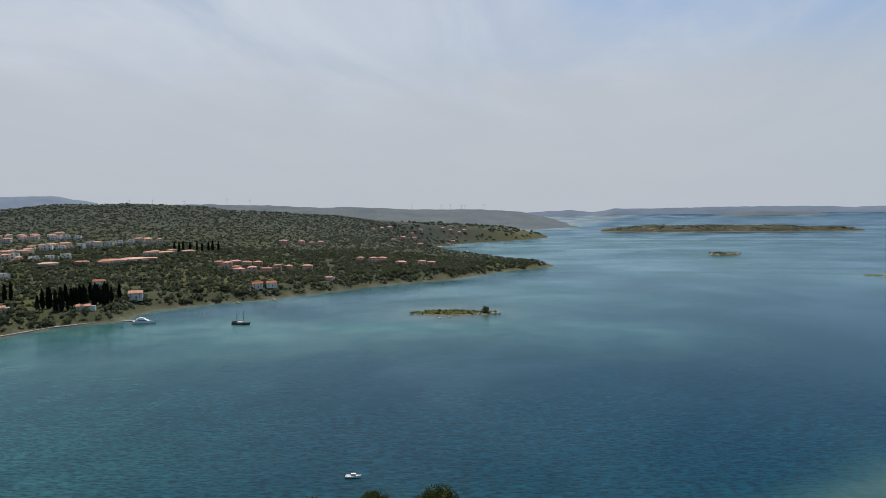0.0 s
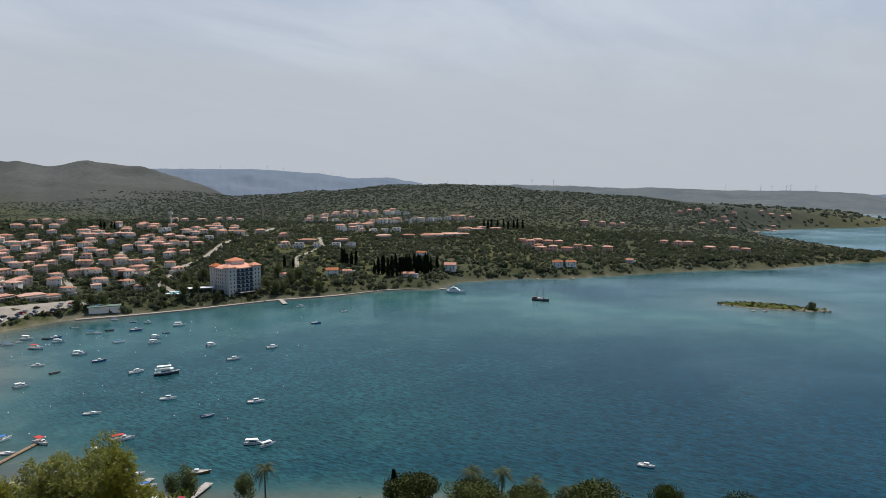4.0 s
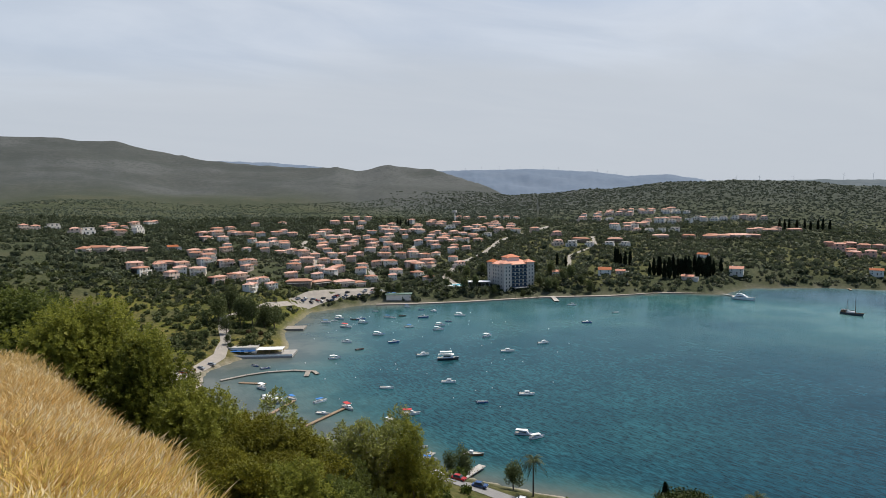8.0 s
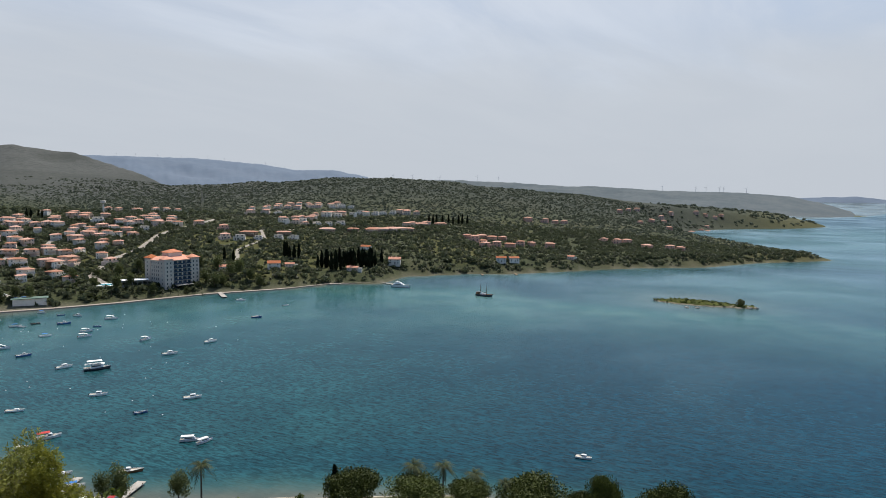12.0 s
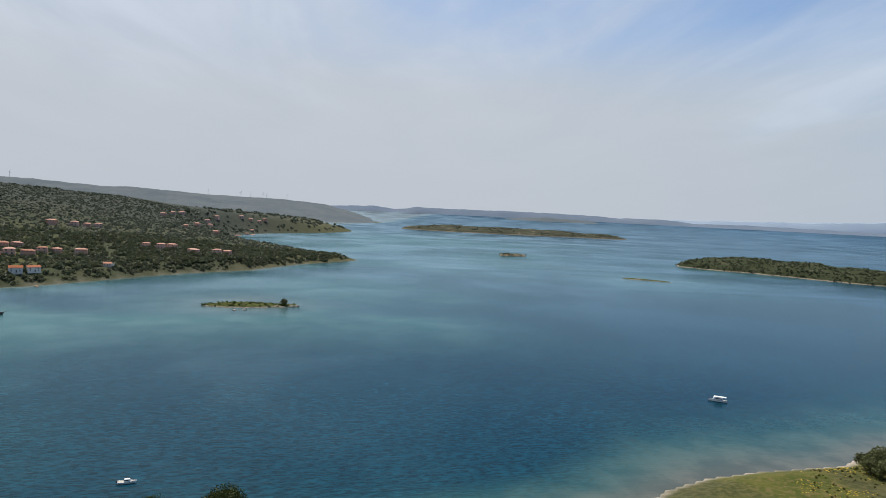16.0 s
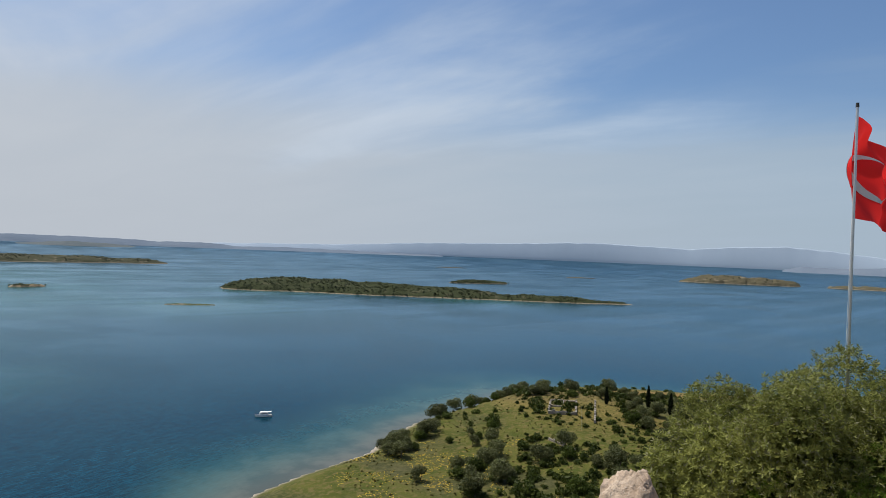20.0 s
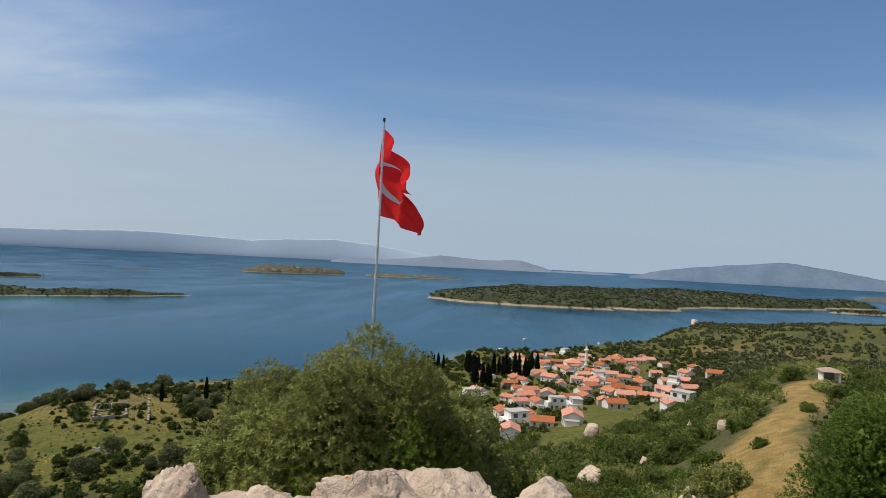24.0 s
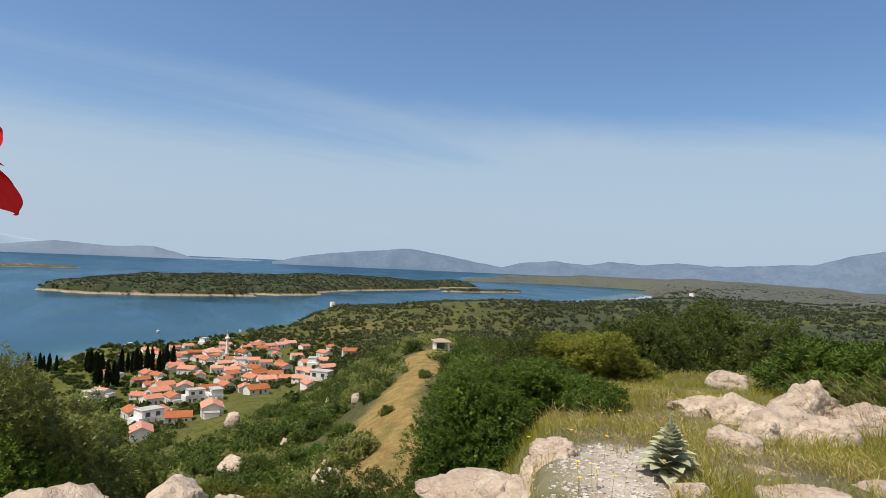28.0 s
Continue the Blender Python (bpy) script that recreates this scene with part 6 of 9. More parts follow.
SLOPE = [make_slope_shrub("dense dark green rounded shrub on the slope", "slope_shrub", 320), make_slope_shrub("dense dark green rounded shrub on the slope", "slope_shrub", 321),
         make_slope_shrub("grey-green wild olive shrub on the slope", "near_olive", 322), make_slope_shrub("bright green mastic shrub on the slope", "near_fresh", 323)]
for az, d, r in ((-107.8, 66, 3.0), (-113.6, 112, 1.5), (-110.3, 88, 1.2), (-106.2, 92, 2.6), (-105.0, 78, 2.6), (-103.6, 66, 2.4), (-102.6, 84, 3.0), (-101.2, 60, 2.2), (-100.4, 72, 2.6), (-99.4, 92, 3.0), (-98.2, 56, 2.0), (-97.0, 70, 2.6),
                 (-104.4, 112, 3.4), (-101.8, 124, 3.4), (-107.8, 128, 3.2), (-106.0, 146, 3.8), (-110.6, 150, 3.2), (-99.6, 138, 3.2), (-95.6, 84, 2.6), (-94.2, 66, 2.2), (-96.6, 108, 3.0), (-103.8, 52, 1.7), (-100.0, 46, 1.5), (-96.0, 50, 1.8),
                 (-92.6, 90, 2.6), (-91.0, 70, 2.2), (-116.6, 96, 3.0), (-118.4, 120, 3.4), (-115.8, 140, 3.0), (-119.6, 84, 2.6), (-117.6, 160, 3.6), (-112.4, 176, 3.4), (-109.0, 190, 3.6), (-105.6, 186, 3.4), (-102.6, 166, 3.2), (-115.4, 190, 3.6)):
    ob = place(TR.choice(SLOPE), *polar(az, d), None, None, r, TR)
for pattern in SLOPE:
    bury(pattern)
OLIVES = [make_tree("olive_tree", "round grey-green olive tree in the grass", "tree", 2000, M["olive"], 4.4, 2.6, 0.17, 300 + k, trunk=0.14, group="trees of the headland") for k in range(4)]
BUSHES = [make_tree("shrub", "dense dark green shrub in the grass", "shrub", 1300, M["shrub"], 3.0, 2.0, 0.18, 310 + k, trunk=0.05, group="shrubs of the headland") for k in range(4)]


def headland_trees():
    x, y, z, u = sow(620, -76, -41, 196, 400, 71, 0.40, 45, 12)
    n = 0
    for px, py, pz, pu in zip(x, y, z, u):
        az, r = math.degrees(math.atan2(-px, py)), math.hypot(px, py)
        if az > -46 and r < 250 and pu < 0.7:
            continue
        if (px - 258) ** 2 + (py - 162) ** 2 < 24 ** 2:
            continue
        if (px - 350) ** 2 + (py - 172) ** 2 < 60 ** 2 and pu < 0.85:
            continue
        place(TR.choice(OLIVES if pu > 0.45 else BUSHES), px, py, pz, None, TR.uniform(1.0, 2.2), TR)
        n += 1
        if n > 250:
            break


headland_trees()
CYPRESSES = [make_cypress(9.5, 1.15, 400 + k) for k in range(3)]
for az, d, s in ((-60.7, 318, 0.9), (-64.1, 330, 1.0), (-65.9, 322, 1.05), (-68.6, 330, 0.8), (-70.1, 338, 0.8), (41.2, 163, 1.1), (-84.2, 250, 0.8), (-86.6, 262, 0.8)):
    place(TR.choice(CYPRESSES), *polar(az, d), None, None, s, TR)
# rows of cypresses by the village, above the bay and along the crest
for az0, d0, az1, d1, n, s in ((-87.3, 430, -86.0, 470, 7, 1.5), (-91.2, 430, -88.5, 455, 8, 1.5), (-92.4, 470, -90.8, 440, 5, 1.6), (-84.0, 470, -82.3, 480, 8, 1.1), (-88.4, 395, -86.8, 400, 5, 1.5),
                               (42.5, 610, 38.0, 625, 18, 1.75), (40.8, 634, 37.2, 646, 9, 1.6), (45.6, 655, 44.2, 660, 5, 1.7), (33.0, 950, 29.5, 970, 9, 1.4), (50.5, 640, 49.8, 640, 2, 1.2), (64.6, 930, 63.4, 925, 4, 1.2)):
    for k in range(n):
        f = k / max(1, n - 1)
        place(TR.choice(CYPRESSES), *polar(az0 + (az1 - az0) * f + TR.uniform(-0.15, 0.15), d0 + (d1 - d0) * f + TR.uniform(-8, 8)), None, None, s * TR.uniform(0.8, 1.1), TR)
PINES = [make_tree("pine_tree", "broad dense umbrella pine by the shore", "tree", 15000, M["pine"], 9.0, 7.4, 0.24, 420 + k, crown=(1, 1, 0.8), lumps=30, trunk=0.2, group="pines on the shore") for k in range(3)]
for az, d, wide, high in ((39.4, 160, 15, 11.7), (34.0, 162, 15, 8.2), (28.9, 162, 11, 7.6), (23.0, 160, 17, 10.3), (18.7, 160, 7.5, 6.8), (16.9, 161, 8.5, 12.3), (11.2, 160, 12.5, 12.4), (45.6, 156, 7, 5.5)):
    place(TR.choice(PINES), *polar(az, d), None, None, 1.0, TR).scale = (wide / 12.0, wide / 12.0, high / 9.0)
DARK = [make_tree("tree", "dark leafy tree by the shore", "tree", 2200, M["dark_shrub"], 8.0, 3.8, 0.27, 430 + k, crown=(1, 1, 1.5), lumps=16, trunk=0.16, group="trees on the shore") for k in range(2)]
RUSTY = [make_tree("tree", "brownish feathery tamarisk by the water", "tree", 1600, M["rust_shrub"], 5.0, 2.8, 0.25, 440 + k, trunk=0.2, group="tamarisks") for k in range(1)]
for az, d, s in ((80.0, 425, 1.9), (78.9, 436, 2.0), (78.2, 418, 2.1), (77.2, 414, 1.9), (76.2, 418, 1.8), (75.4, 424, 1.6), (79.4, 398, 1.3), (57.6, 548, 1.2), (58.6, 540, 1.3), (60.2, 545, 1.1), (52.0, 562, 1.2), (51.2, 556, 1.4), (50.0, 575, 1.3), (53.4, 540, 0.9), (56.0, 538, 0.9), (49.2, 580, 1.5), (57.0, 600, 1.4), (58.4, 590, 1.3), (60.0, 582, 1.2), (61.6, 574, 1.1), (51.0, 600, 1.5), (52.4, 612, 1.4), (54.4, 176, 0.95), (58.9, 180, 1.0), (60.2, 186, 0.8), (66.4, 528, 1.1), (65.4, 530, 1.25), (64.5, 530, 1.15), (50.6, 560, 1.0), (48.4, 566, 1.2), (47.6, 560, 1.1), (82.3, 372, 0.9), (81.0, 384, 0.8), (79.3, 372, 0.7)):
    place(TR.choice(DARK), *polar(az, d), None, None, s, TR)
for az, d, s in ((73.6, 249, 0.8), (72.9, 252, 0.7), (77.6, 392, 0.9), (76.6, 386, 0.8)):
    place(RUSTY[0], *polar(az, d), None, None, s, TR)
PALMS = [make_palm(6.5, 1), make_palm(8.0, 2)]
SMALL_PALM = make_palm(6.0, 3, 12)
for az, d, s in ((52.6, 169, 1.15), (34.0, 167, 1.3), (31.3, 167, 1.15), (28.4, 167, 1.1), (25.6, 160, 0.8)):
    place(TR.choice(PALMS), *polar(az, d), None, None, s, TR)
for k in range(16):
    place(SMALL_PALM, *polar(61.5 - k * 0.62, 535 + TR.uniform(-3, 6)), None, None, TR.uniform(0.7, 0.95), TR)
# one tree on the islet's rocky end
islet_tree = place(OLIVES[1], -61, 531.5, 0.9, 30, 1.5, TR)
islet_tree["label"] = "wind-bent lone tree on the islet's rocky end"
for group in (OLIVES, BUSHES, CYPRESSES, PINES, DARK, RUSTY, PALMS, [SMALL_PALM]):
    for pattern in group:
        bury(pattern)


# ---- boats ----
def hull_mesh(L, B, H, sheer=0.35, fine=0.9, draft=0.35):
    """A hull lofted from bow (+x) to transom, with a rubbing strake along the gunwale."""
    bm = bmesh.new()
    rings = []
    for k in range(11):
        t = k / 10
        x = -L / 2 + L * t
        w = B / 2 * (0.86 + 0.14 * math.sin(math.pi * min(t * 1.4, 1))) * (1 - max(0, t - 0.45) ** 2 * 3.3 * fine)
        w = max(w, 0.02)
        top = H * (1 + sheer * max(0, t - 0.35) ** 1.5 * 1.6)
        prof = [(0, -draft * (1 - 0.6 * t ** 4)), (w * 0.62, -draft * 0.55), (w * 0.92, H * 0.25), (w, top)]
        rake = 0.35 * H * max(0, t - 0.8) * 5
        ring = [bm.verts.new((x + rake * (z / H if z > 0 else 0), -y, z)) for y, z in reversed(prof)] + [bm.verts.new((x + rake * (z / H if z > 0 else 0), y, z)) for y, z in prof[1:]]
        rings.append(ring)
    for a, b in zip(rings, rings[1:]):
        for i in range(6):
            bm.faces.new((a[i], b[i], b[i + 1], a[i + 1]))
    bm.faces.new(rings[0])
    bmesh.ops.recalc_face_normals(bm, faces=bm.faces[:])
    return bm, [((r[0].co.copy()), (r[6].co.copy())) for r in rings]


def add_deck(t, edge, drop, material, name="deck"):
    bm = bmesh.new()
    rows = [[bm.verts.new((a.x, a.y * 0.94, a.z - drop)), bm.verts.new((b.x, b.y * 0.94, b.z - drop))] for a, b in edge]
    for a, b in zip(rows, rows[1:]):
        bm.faces.new((a[0], b[0], b[1], a[1]))
    ext = bmesh.ops.extrude_face_region(bm, geom=bm.faces[:])
    bmesh.ops.translate(bm, vec=(0, 0, -0.06), verts=[v for v in ext["geom"] if isinstance(v, bmesh.types.BMVert)])
    bmesh.ops.recalc_face_normals(bm, faces=bm.faces[:])
    part(name, bm, material, t)


def add_rail(t, edge, material, r=0.06):
    for side in (0, 1):
        line = [Vector(e[side]) for e in edge]
        bm = bmesh.new()
        rings = []
        for k, p in enumerate(line):
            d = (line[min(k + 1, len(line) - 1)] - line[max(k - 1, 0)]).normalized()
            s = Vector((-d.y, d.x, 0)).normalized()
            u = d.cross(s)
            rings.append([bm.verts.new(p + s * r * math.cos(q) + u * r * math.sin(q)) for q in (0.0, 1.257, 2.513, 3.770, 5.027)])
        for a, b in zip(rings, rings[1:]):
            for k in range(5):
                bm.faces.new((a[k], a[(k + 1) % 5], b[(k + 1) % 5], b[k]))
        bm.faces.new(rings[0]), bm.faces.new(rings[-1][::-1])
        part("gunwale", bm, material, t)


def taper_box(x, y, z, sx, sy, sz, top=0.8, rake=0.3):
    bm = bmesh.new()
    vs = box(bm, x, y, z, sx, sy, sz)
    for v in vs:
        if v.co.z > z + sz / 2:
            v.co.y = y + (v.co.y - y) * top
            if v.co.x > x:
                v.co.x -= rake
    bmesh.ops.bevel(bm, geom=bm.edges[:], offset=min(sx, sy, sz) * 0.08, segments=1, affect="EDGES")
    return bm


def make_boat(name, label, L, B, H, hull_mat, deck_mat=None, cabin=None, canopy=None, motor=True, strake=None):
    t = thing(name, label, "boat", "boats moored in the bay")
    bm, edge = hull_mesh(L, B, H)
    part("hull", bm, hull_mat, t)
    add_deck(t, edge, 0.22 if cabin else 0.34, deck_mat or M["deck"])
    add_rail(t, edge, strake or M["boat_white"], 0.05 * max(1, L / 7))
    if cabin:
        x, l, h = cabin
        c = part("cabin", taper_box(x * L, 0, H * 0.8, l * L, B * 0.62, h), M["boat_white"], t)
        for sy in (-1, 1):
            bm = boxed(x * L - 0.05 * L, sy * B * 0.29, H * 0.8 + h * 0.5, l * L * 0.66, 0.06, h * 0.3)
            part("side_window", bm, M["pane"], t)
        part("windscreen", boxed(x * L + l * L * 0.45, 0, H * 0.8 + h * 0.48, 0.08, B * 0.46, h * 0.34), M["pane"], t)
    if canopy:
        cm, x, l, h = canopy
        bm = boxed(x * L, 0, H + h, l * L, B * 0.84, 0.09)
        bmesh.ops.bevel(bm, geom=bm.edges[:], offset=0.04, segments=1, affect="EDGES")
        part("canopy", bm, cm, t)
        for px in (-0.46, 0.46):
            for py in (-0.38, 0.38):
                bm = bmesh.new()
                tube(bm, ((x + px * l) * L, py * B, H * 0.7), ((x + px * l) * L, py * B, H + h), 0.03, 0.03, 6)
                part("post", bm, M["metal"], t)
    else:
        part("thwart", boxed(-0.1 * L, 0, H * 0.62, 0.25, B * 0.86, 0.06), M["wood"], t)
        part("thwart", boxed(0.14 * L, 0, H * 0.66, 0.25, B * 0.74, 0.06), M["wood"], t)
    if motor:
        bm = taper_box(-L / 2 - 0.2, 0, H * 0.6, 0.45, 0.4, 0.65, 0.7, 0.1)
        part("outboard_motor", bm, M["rubber"], t)
    return t


FLEET = {
    "open_boat": [make_boat("rowing_boat", "small open white boat on a mooring", 4.6, 1.7, 0.6, M["boat_white"]), make_boat("rowing_boat", "small open blue wooden boat on a mooring", 4.8, 1.7, 0.6, M["boat_blue"], strake=M["boat_white"]),
                  make_boat("rowing_boat", "small dark open boat on a mooring", 5.2, 1.8, 0.6, M["boat_dark"], strake=M["boat_wood"])],
    "cabin_boat": [make_boat("motor_boat", "white motor boat with a small cabin", 7.0, 2.5, 0.85, M["boat_white"], cabin=(0.05, 0.36, 1.2)),
                   make_boat("motor_boat", "white fishing boat with cabin and flat canopy", 7.6, 2.7, 0.9, M["boat_white"], cabin=(0.12, 0.26, 1.3), canopy=(M["canvas_white"], -0.2, 0.42, 1.5), strake=M["boat_blue"])],
    "blue_boat": [make_boat("fishing_boat", "blue wooden fishing boat with a low cabin", 7.2, 2.6, 0.95, M["boat_blue"], cabin=(0.05, 0.24, 1.1), strake=M["boat_white"])],
    "speed_boat": [make_boat("speed_boat", "sleek white speed boat", 6.8, 2.2, 0.7, M["boat_white"], cabin=(0.1, 0.3, 0.55))],
    "canopy_boat": [make_boat("motor_boat", "white boat with a red canopy", 8.5, 2.9, 0.9, M["boat_white"], cabin=(0.12, 0.2, 1.1), canopy=(M["canvas_red"], -0.15, 0.5, 1.5)),
                    make_boat("motor_boat", "white boat under a blue canvas", 6.5, 2.3, 0.8, M["boat_white"], canopy=(M["canvas_blue"], -0.05, 0.5, 1.1)),
                    make_boat("motor_boat", "white boat with a white flat canopy", 7.5, 2.6, 0.9, M["boat_white"], cabin=(0.15, 0.2, 1.0), canopy=(M["canvas_white"], -0.1, 0.55, 1.5))],
    "ferry_boat": [make_boat("excursion_boat", "white excursion boat with a long cabin roof", 8.8, 2.9, 0.9, M["boat_white"], cabin=(0.0, 0.55, 1.25), canopy=(M["canvas_white"], -0.12, 0.66, 1.5), motor=False, strake=M["boat_blue"])],
    "wooden_boat": [make_boat("fishing_boat", "brown wooden fishing boat lying at the quay", 9.0, 3.0, 1.0, M["boat_wood"], cabin=(-0.1, 0.22, 1.3))],
}


def make_tour_boat():
    t = make_boat("excursion_boat", "two-decked excursion boat with dark hull and railings", 12.0, 3.8, 1.2, M["boat_dark"], cabin=(0.02, 0.5, 1.6), canopy=(M["canvas_white"], -0.08, 0.75, 1.8), motor=False)
    part("upper_canopy", boxed(-1.0, 0, 4.6, 7.0, 2.9, 0.1), M["canvas_white"], t)
    for x in (-4.2, -2.0, 0.2, 2.3):
        for y in (-1.3, 1.3):
            bm = bmesh.new()
            tube(bm, (x, y, 3.0), (x, y, 4.6), 0.04, 0.04, 6)
            part("post", bm, M["metal"], t)
    return t


def make_gulet():
    t = thing("gulet", "dark wooden two-masted sailing gulet at anchor", "ship")
    bm, edge = hull_mesh(18, 5, 1.7, 0.6, 0.95, 0.6)
    part("hull", bm, M["boat_dark"], t)
    add_deck(t, edge, 0.3, M["boat_wood"])
    add_rail(t, edge, M["boat_wood"], 0.1)
    part("deckhouse", taper_box(-1.0, 0, 1.6, 6.0, 2.8, 1.4, 0.9, 0.2), M["boat_white"], t)
    part("stern_house", taper_box(-7.0, 0, 1.7, 3.2, 3.6, 1.7, 0.9, 0.1), M["boat_wood"], t)
    part("awning", boxed(-5.6, 0, 3.9, 5.0, 3.8, 0.1), M["boat_dark"], t)
    for x, h in ((2.8, 12.5), (-4.2, 11.0)):
        bm = bmesh.new()
        tube(bm, (x, 0, 1.2), (x, 0, 1.2 + h), 0.2, 0.1)
        part("mast", bm, M["boat_wood"], t)
        bm = bmesh.new()
        tube(bm, (x, 0, 3.4), (x - 4.5, 0, 3.9), 0.11, 0.09, 6)
        part("boom", bm, M["boat_wood"], t)
        bm = bmesh.new()
        tube(bm, (x - 0.2, 0, 3.65), (x - 4.3, 0, 4.1), 0.26, 0.2, 7)
        part("furled_sail", bm, M["boat_dark"], t)
        bm = bmesh.new()
        for y in (-2.2, 2.2):
            for dx in (-0.8, 0.8):
                tube(bm, (x + dx, y, 1.9), (x, 0, 0.6 + h), 0.045, 0.03, 4)
        part("shrouds", bm, M["rubber"], t)
    bm = bmesh.new()
    tube(bm, (8.6, 0, 2.4), (13.0, 0, 3.5), 0.14, 0.08, 6)
    part("bowsprit", bm, M["boat_wood"], t)
    bm = bmesh.new()
    tube(bm, (12.8, 0, 3.5), (2.8, 0, 13.4), 0.04, 0.04, 4)
    part("forestay", bm, M["rubber"], t)
    return t


def make_yacht():
    t = thing("yacht", "white three-deck motor yacht moored at a jetty", "yacht")
    bm, edge = hull_mesh(17, 4.8, 1.9, 0.5, 0.9, 0.5)
    part("hull", bm, M["boat_white"], t)
    add_deck(t, edge, 0.2, M["deck"])
    for k, (x, l, z, h, w) in enumerate(((-1.2, 10, 1.7, 1.5, 3.9), (-1.8, 6.5, 3.15, 1.3, 3.2), (-2.4, 3.0, 4.4, 0.5, 2.2))):
        part("superstructure", taper_box(x, 0, z, l, w, h, 0.85, h * 0.9), M["boat_white"], t)
        if k < 2:
            for s in (-1, 1):
                part("side_window", boxed(x - 0.4, s * w * 0.468, z + h * 0.42, l * 0.66, 0.07, h * 0.3), M["pane"], t)
    bm = bmesh.new()
    tube(bm, (-2.6, 0, 4.8), (-3.2, 0, 6.6), 0.12, 0.05, 6)
    part("radar_mast", bm, M["boat_white"], t)
    return t


FLEET["tour_boat"] = [make_tour_boat()]
FLEET["gulet"], FLEET["yacht"] = [make_gulet()], [make_yacht()]
BR = random.Random(8)


def moor(kind, x, y, heading):
    if kind == "open_boat" and BR.random() < 0.5:
        kind = BR.choice(("canopy_boat", "cabin_boat"))
    ob = copy_thing(BR.choice(FLEET[kind]), pose(x, y, 0.02, 0, 0, heading))
    s = BR.uniform(0.84, 1.02) if kind not in ("gulet", "yacht") else 1.0
    if kind in ("ferry_boat", "wooden_boat", "cabin_boat") and math.hypot(x, y) < 240:
        s *= 0.74
    if kind == "gulet":
        s = 0.8
    ob.scale = (s, s, s)


moor("tour_boat", -290, 166, 62)
moor("cabin_boat", -324, 116, 88)
moor("cabin_boat", -358, 136, 40)
moor("cabin_boat", -305, 159, 82)
moor("cabin_boat", -253, 145, 54)
moor("cabin_boat", -219, 164, 54)
moor("cabin_boat", -325, 214, 102)
moor("cabin_boat", -287, 202, 63)
moor("cabin_boat", -371, 207, 59)
moor("cabin_boat", -292, 231, 76)
moor("open_boat", -336, 135, 85)
moor("open_boat", -220, 142, 59)
moor("open_boat", -340, 335, 73)
moor("open_boat", -383, 331, 39)
moor("open_boat", -424, 146, 52)
moor("open_boat", -426, 153, 50)
moor("open_boat", -432, 159, 31)
moor("open_boat", -401, 152, 27)
moor("open_boat", -423, 166, 24)
moor("open_boat", -408, 167, 55)
moor("open_boat", -444, 192, 56)
moor("open_boat", -366, 160, 53)
moor("open_boat", -417, 190, 62)
moor("open_boat", -413, 192, 31)
moor("open_boat", -416, 201, 58)
moor("open_boat", -377, 187, 65)
moor("open_boat", -359, 199, 77)
moor("open_boat", -379, 218, 41)
moor("open_boat", -394, 236, 51)
moor("open_boat", -449, 221, 16)
moor("open_boat", -431, 224, 49)
moor("open_boat", -420, 229, 12)
moor("open_boat", -332, 76, 29)
moor("open_boat", -324, 79, 84)
moor("open_boat", -290, 69, 12)
moor("open_boat", -276, 69, 78)
moor("open_boat", -223, 110, 67)
moor("open_boat", -197, 96, 53)
moor("blue_boat", -342, 159, 70)
moor("blue_boat", -204, 96, 72)
moor("blue_boat", -422, 171, 83)
moor("blue_boat", -403, 211, 55)
moor("blue_boat", -324, 293, 47)
moor("speed_boat", -260, 117, 47)
moor("speed_boat", -242, 81, 38)
moor("speed_boat", -191, 97, 59)
moor("ferry_boat", -182, 135, 43)
moor("ferry_boat", -177, 137, 84)
moor("ferry_boat", -218, 100, 19)
moor("canopy_boat", -271, 67, 36)
moor("canopy_boat", -265, 70, 39)
moor("canopy_boat", -267, 76, 14)
moor("canopy_boat", -257, 85, 102)
moor("canopy_boat", -243, 92, 7)
moor("canopy_boat", -180, 95, 54)
moor("wooden_boat", -176, 110, 48)
moor("cabin_boat", -66, 195, 10)
moor("yacht", -326, 459, 14)
moor("gulet", -244, 461, 0)
moor("ferry_boat", 171, 284, 150)
moor("cabin_boat", 739, -14, 20)
moor("ferry_boat", 740, -97, 10)
moor("cabin_boat", 639, 11, 60)
for group in FLEET.values():
    for pattern in group:
        bury(pattern)


# ---- jetties and moles ----
def pier(label, points, width, material, level=0.55, posts=True):
    t = thing("jetty", label, "jetty", "jetties of the bay")
    for a, b in zip(points, points[1:]):
        a, b = Vector((*a, 0)), Vector((*b, 0))
        d = b - a
        turn = math.atan2(d.y, d.x)
        n = max(1, int(d.length / 3))
        for k in range(n):
            c = a.lerp(b, (k + 0.5) / n)
            part("deck_slab", boxed(c.x, c.y, level - 0.2, d.length / n - 0.06, width, 0.22, turn), material, t)
            if posts:
                bm = bmesh.new()
                for s in (-1, 1):
                    p = c + Vector((-d.y, d.x, 0)).normalized() * s * width * 0.42
                    tube(bm, (p.x, p.y, -1.5), (p.x, p.y, level + 0.25), 0.13, 0.13, 6)
                part("piles", bm, M["wood"], t)
    return t


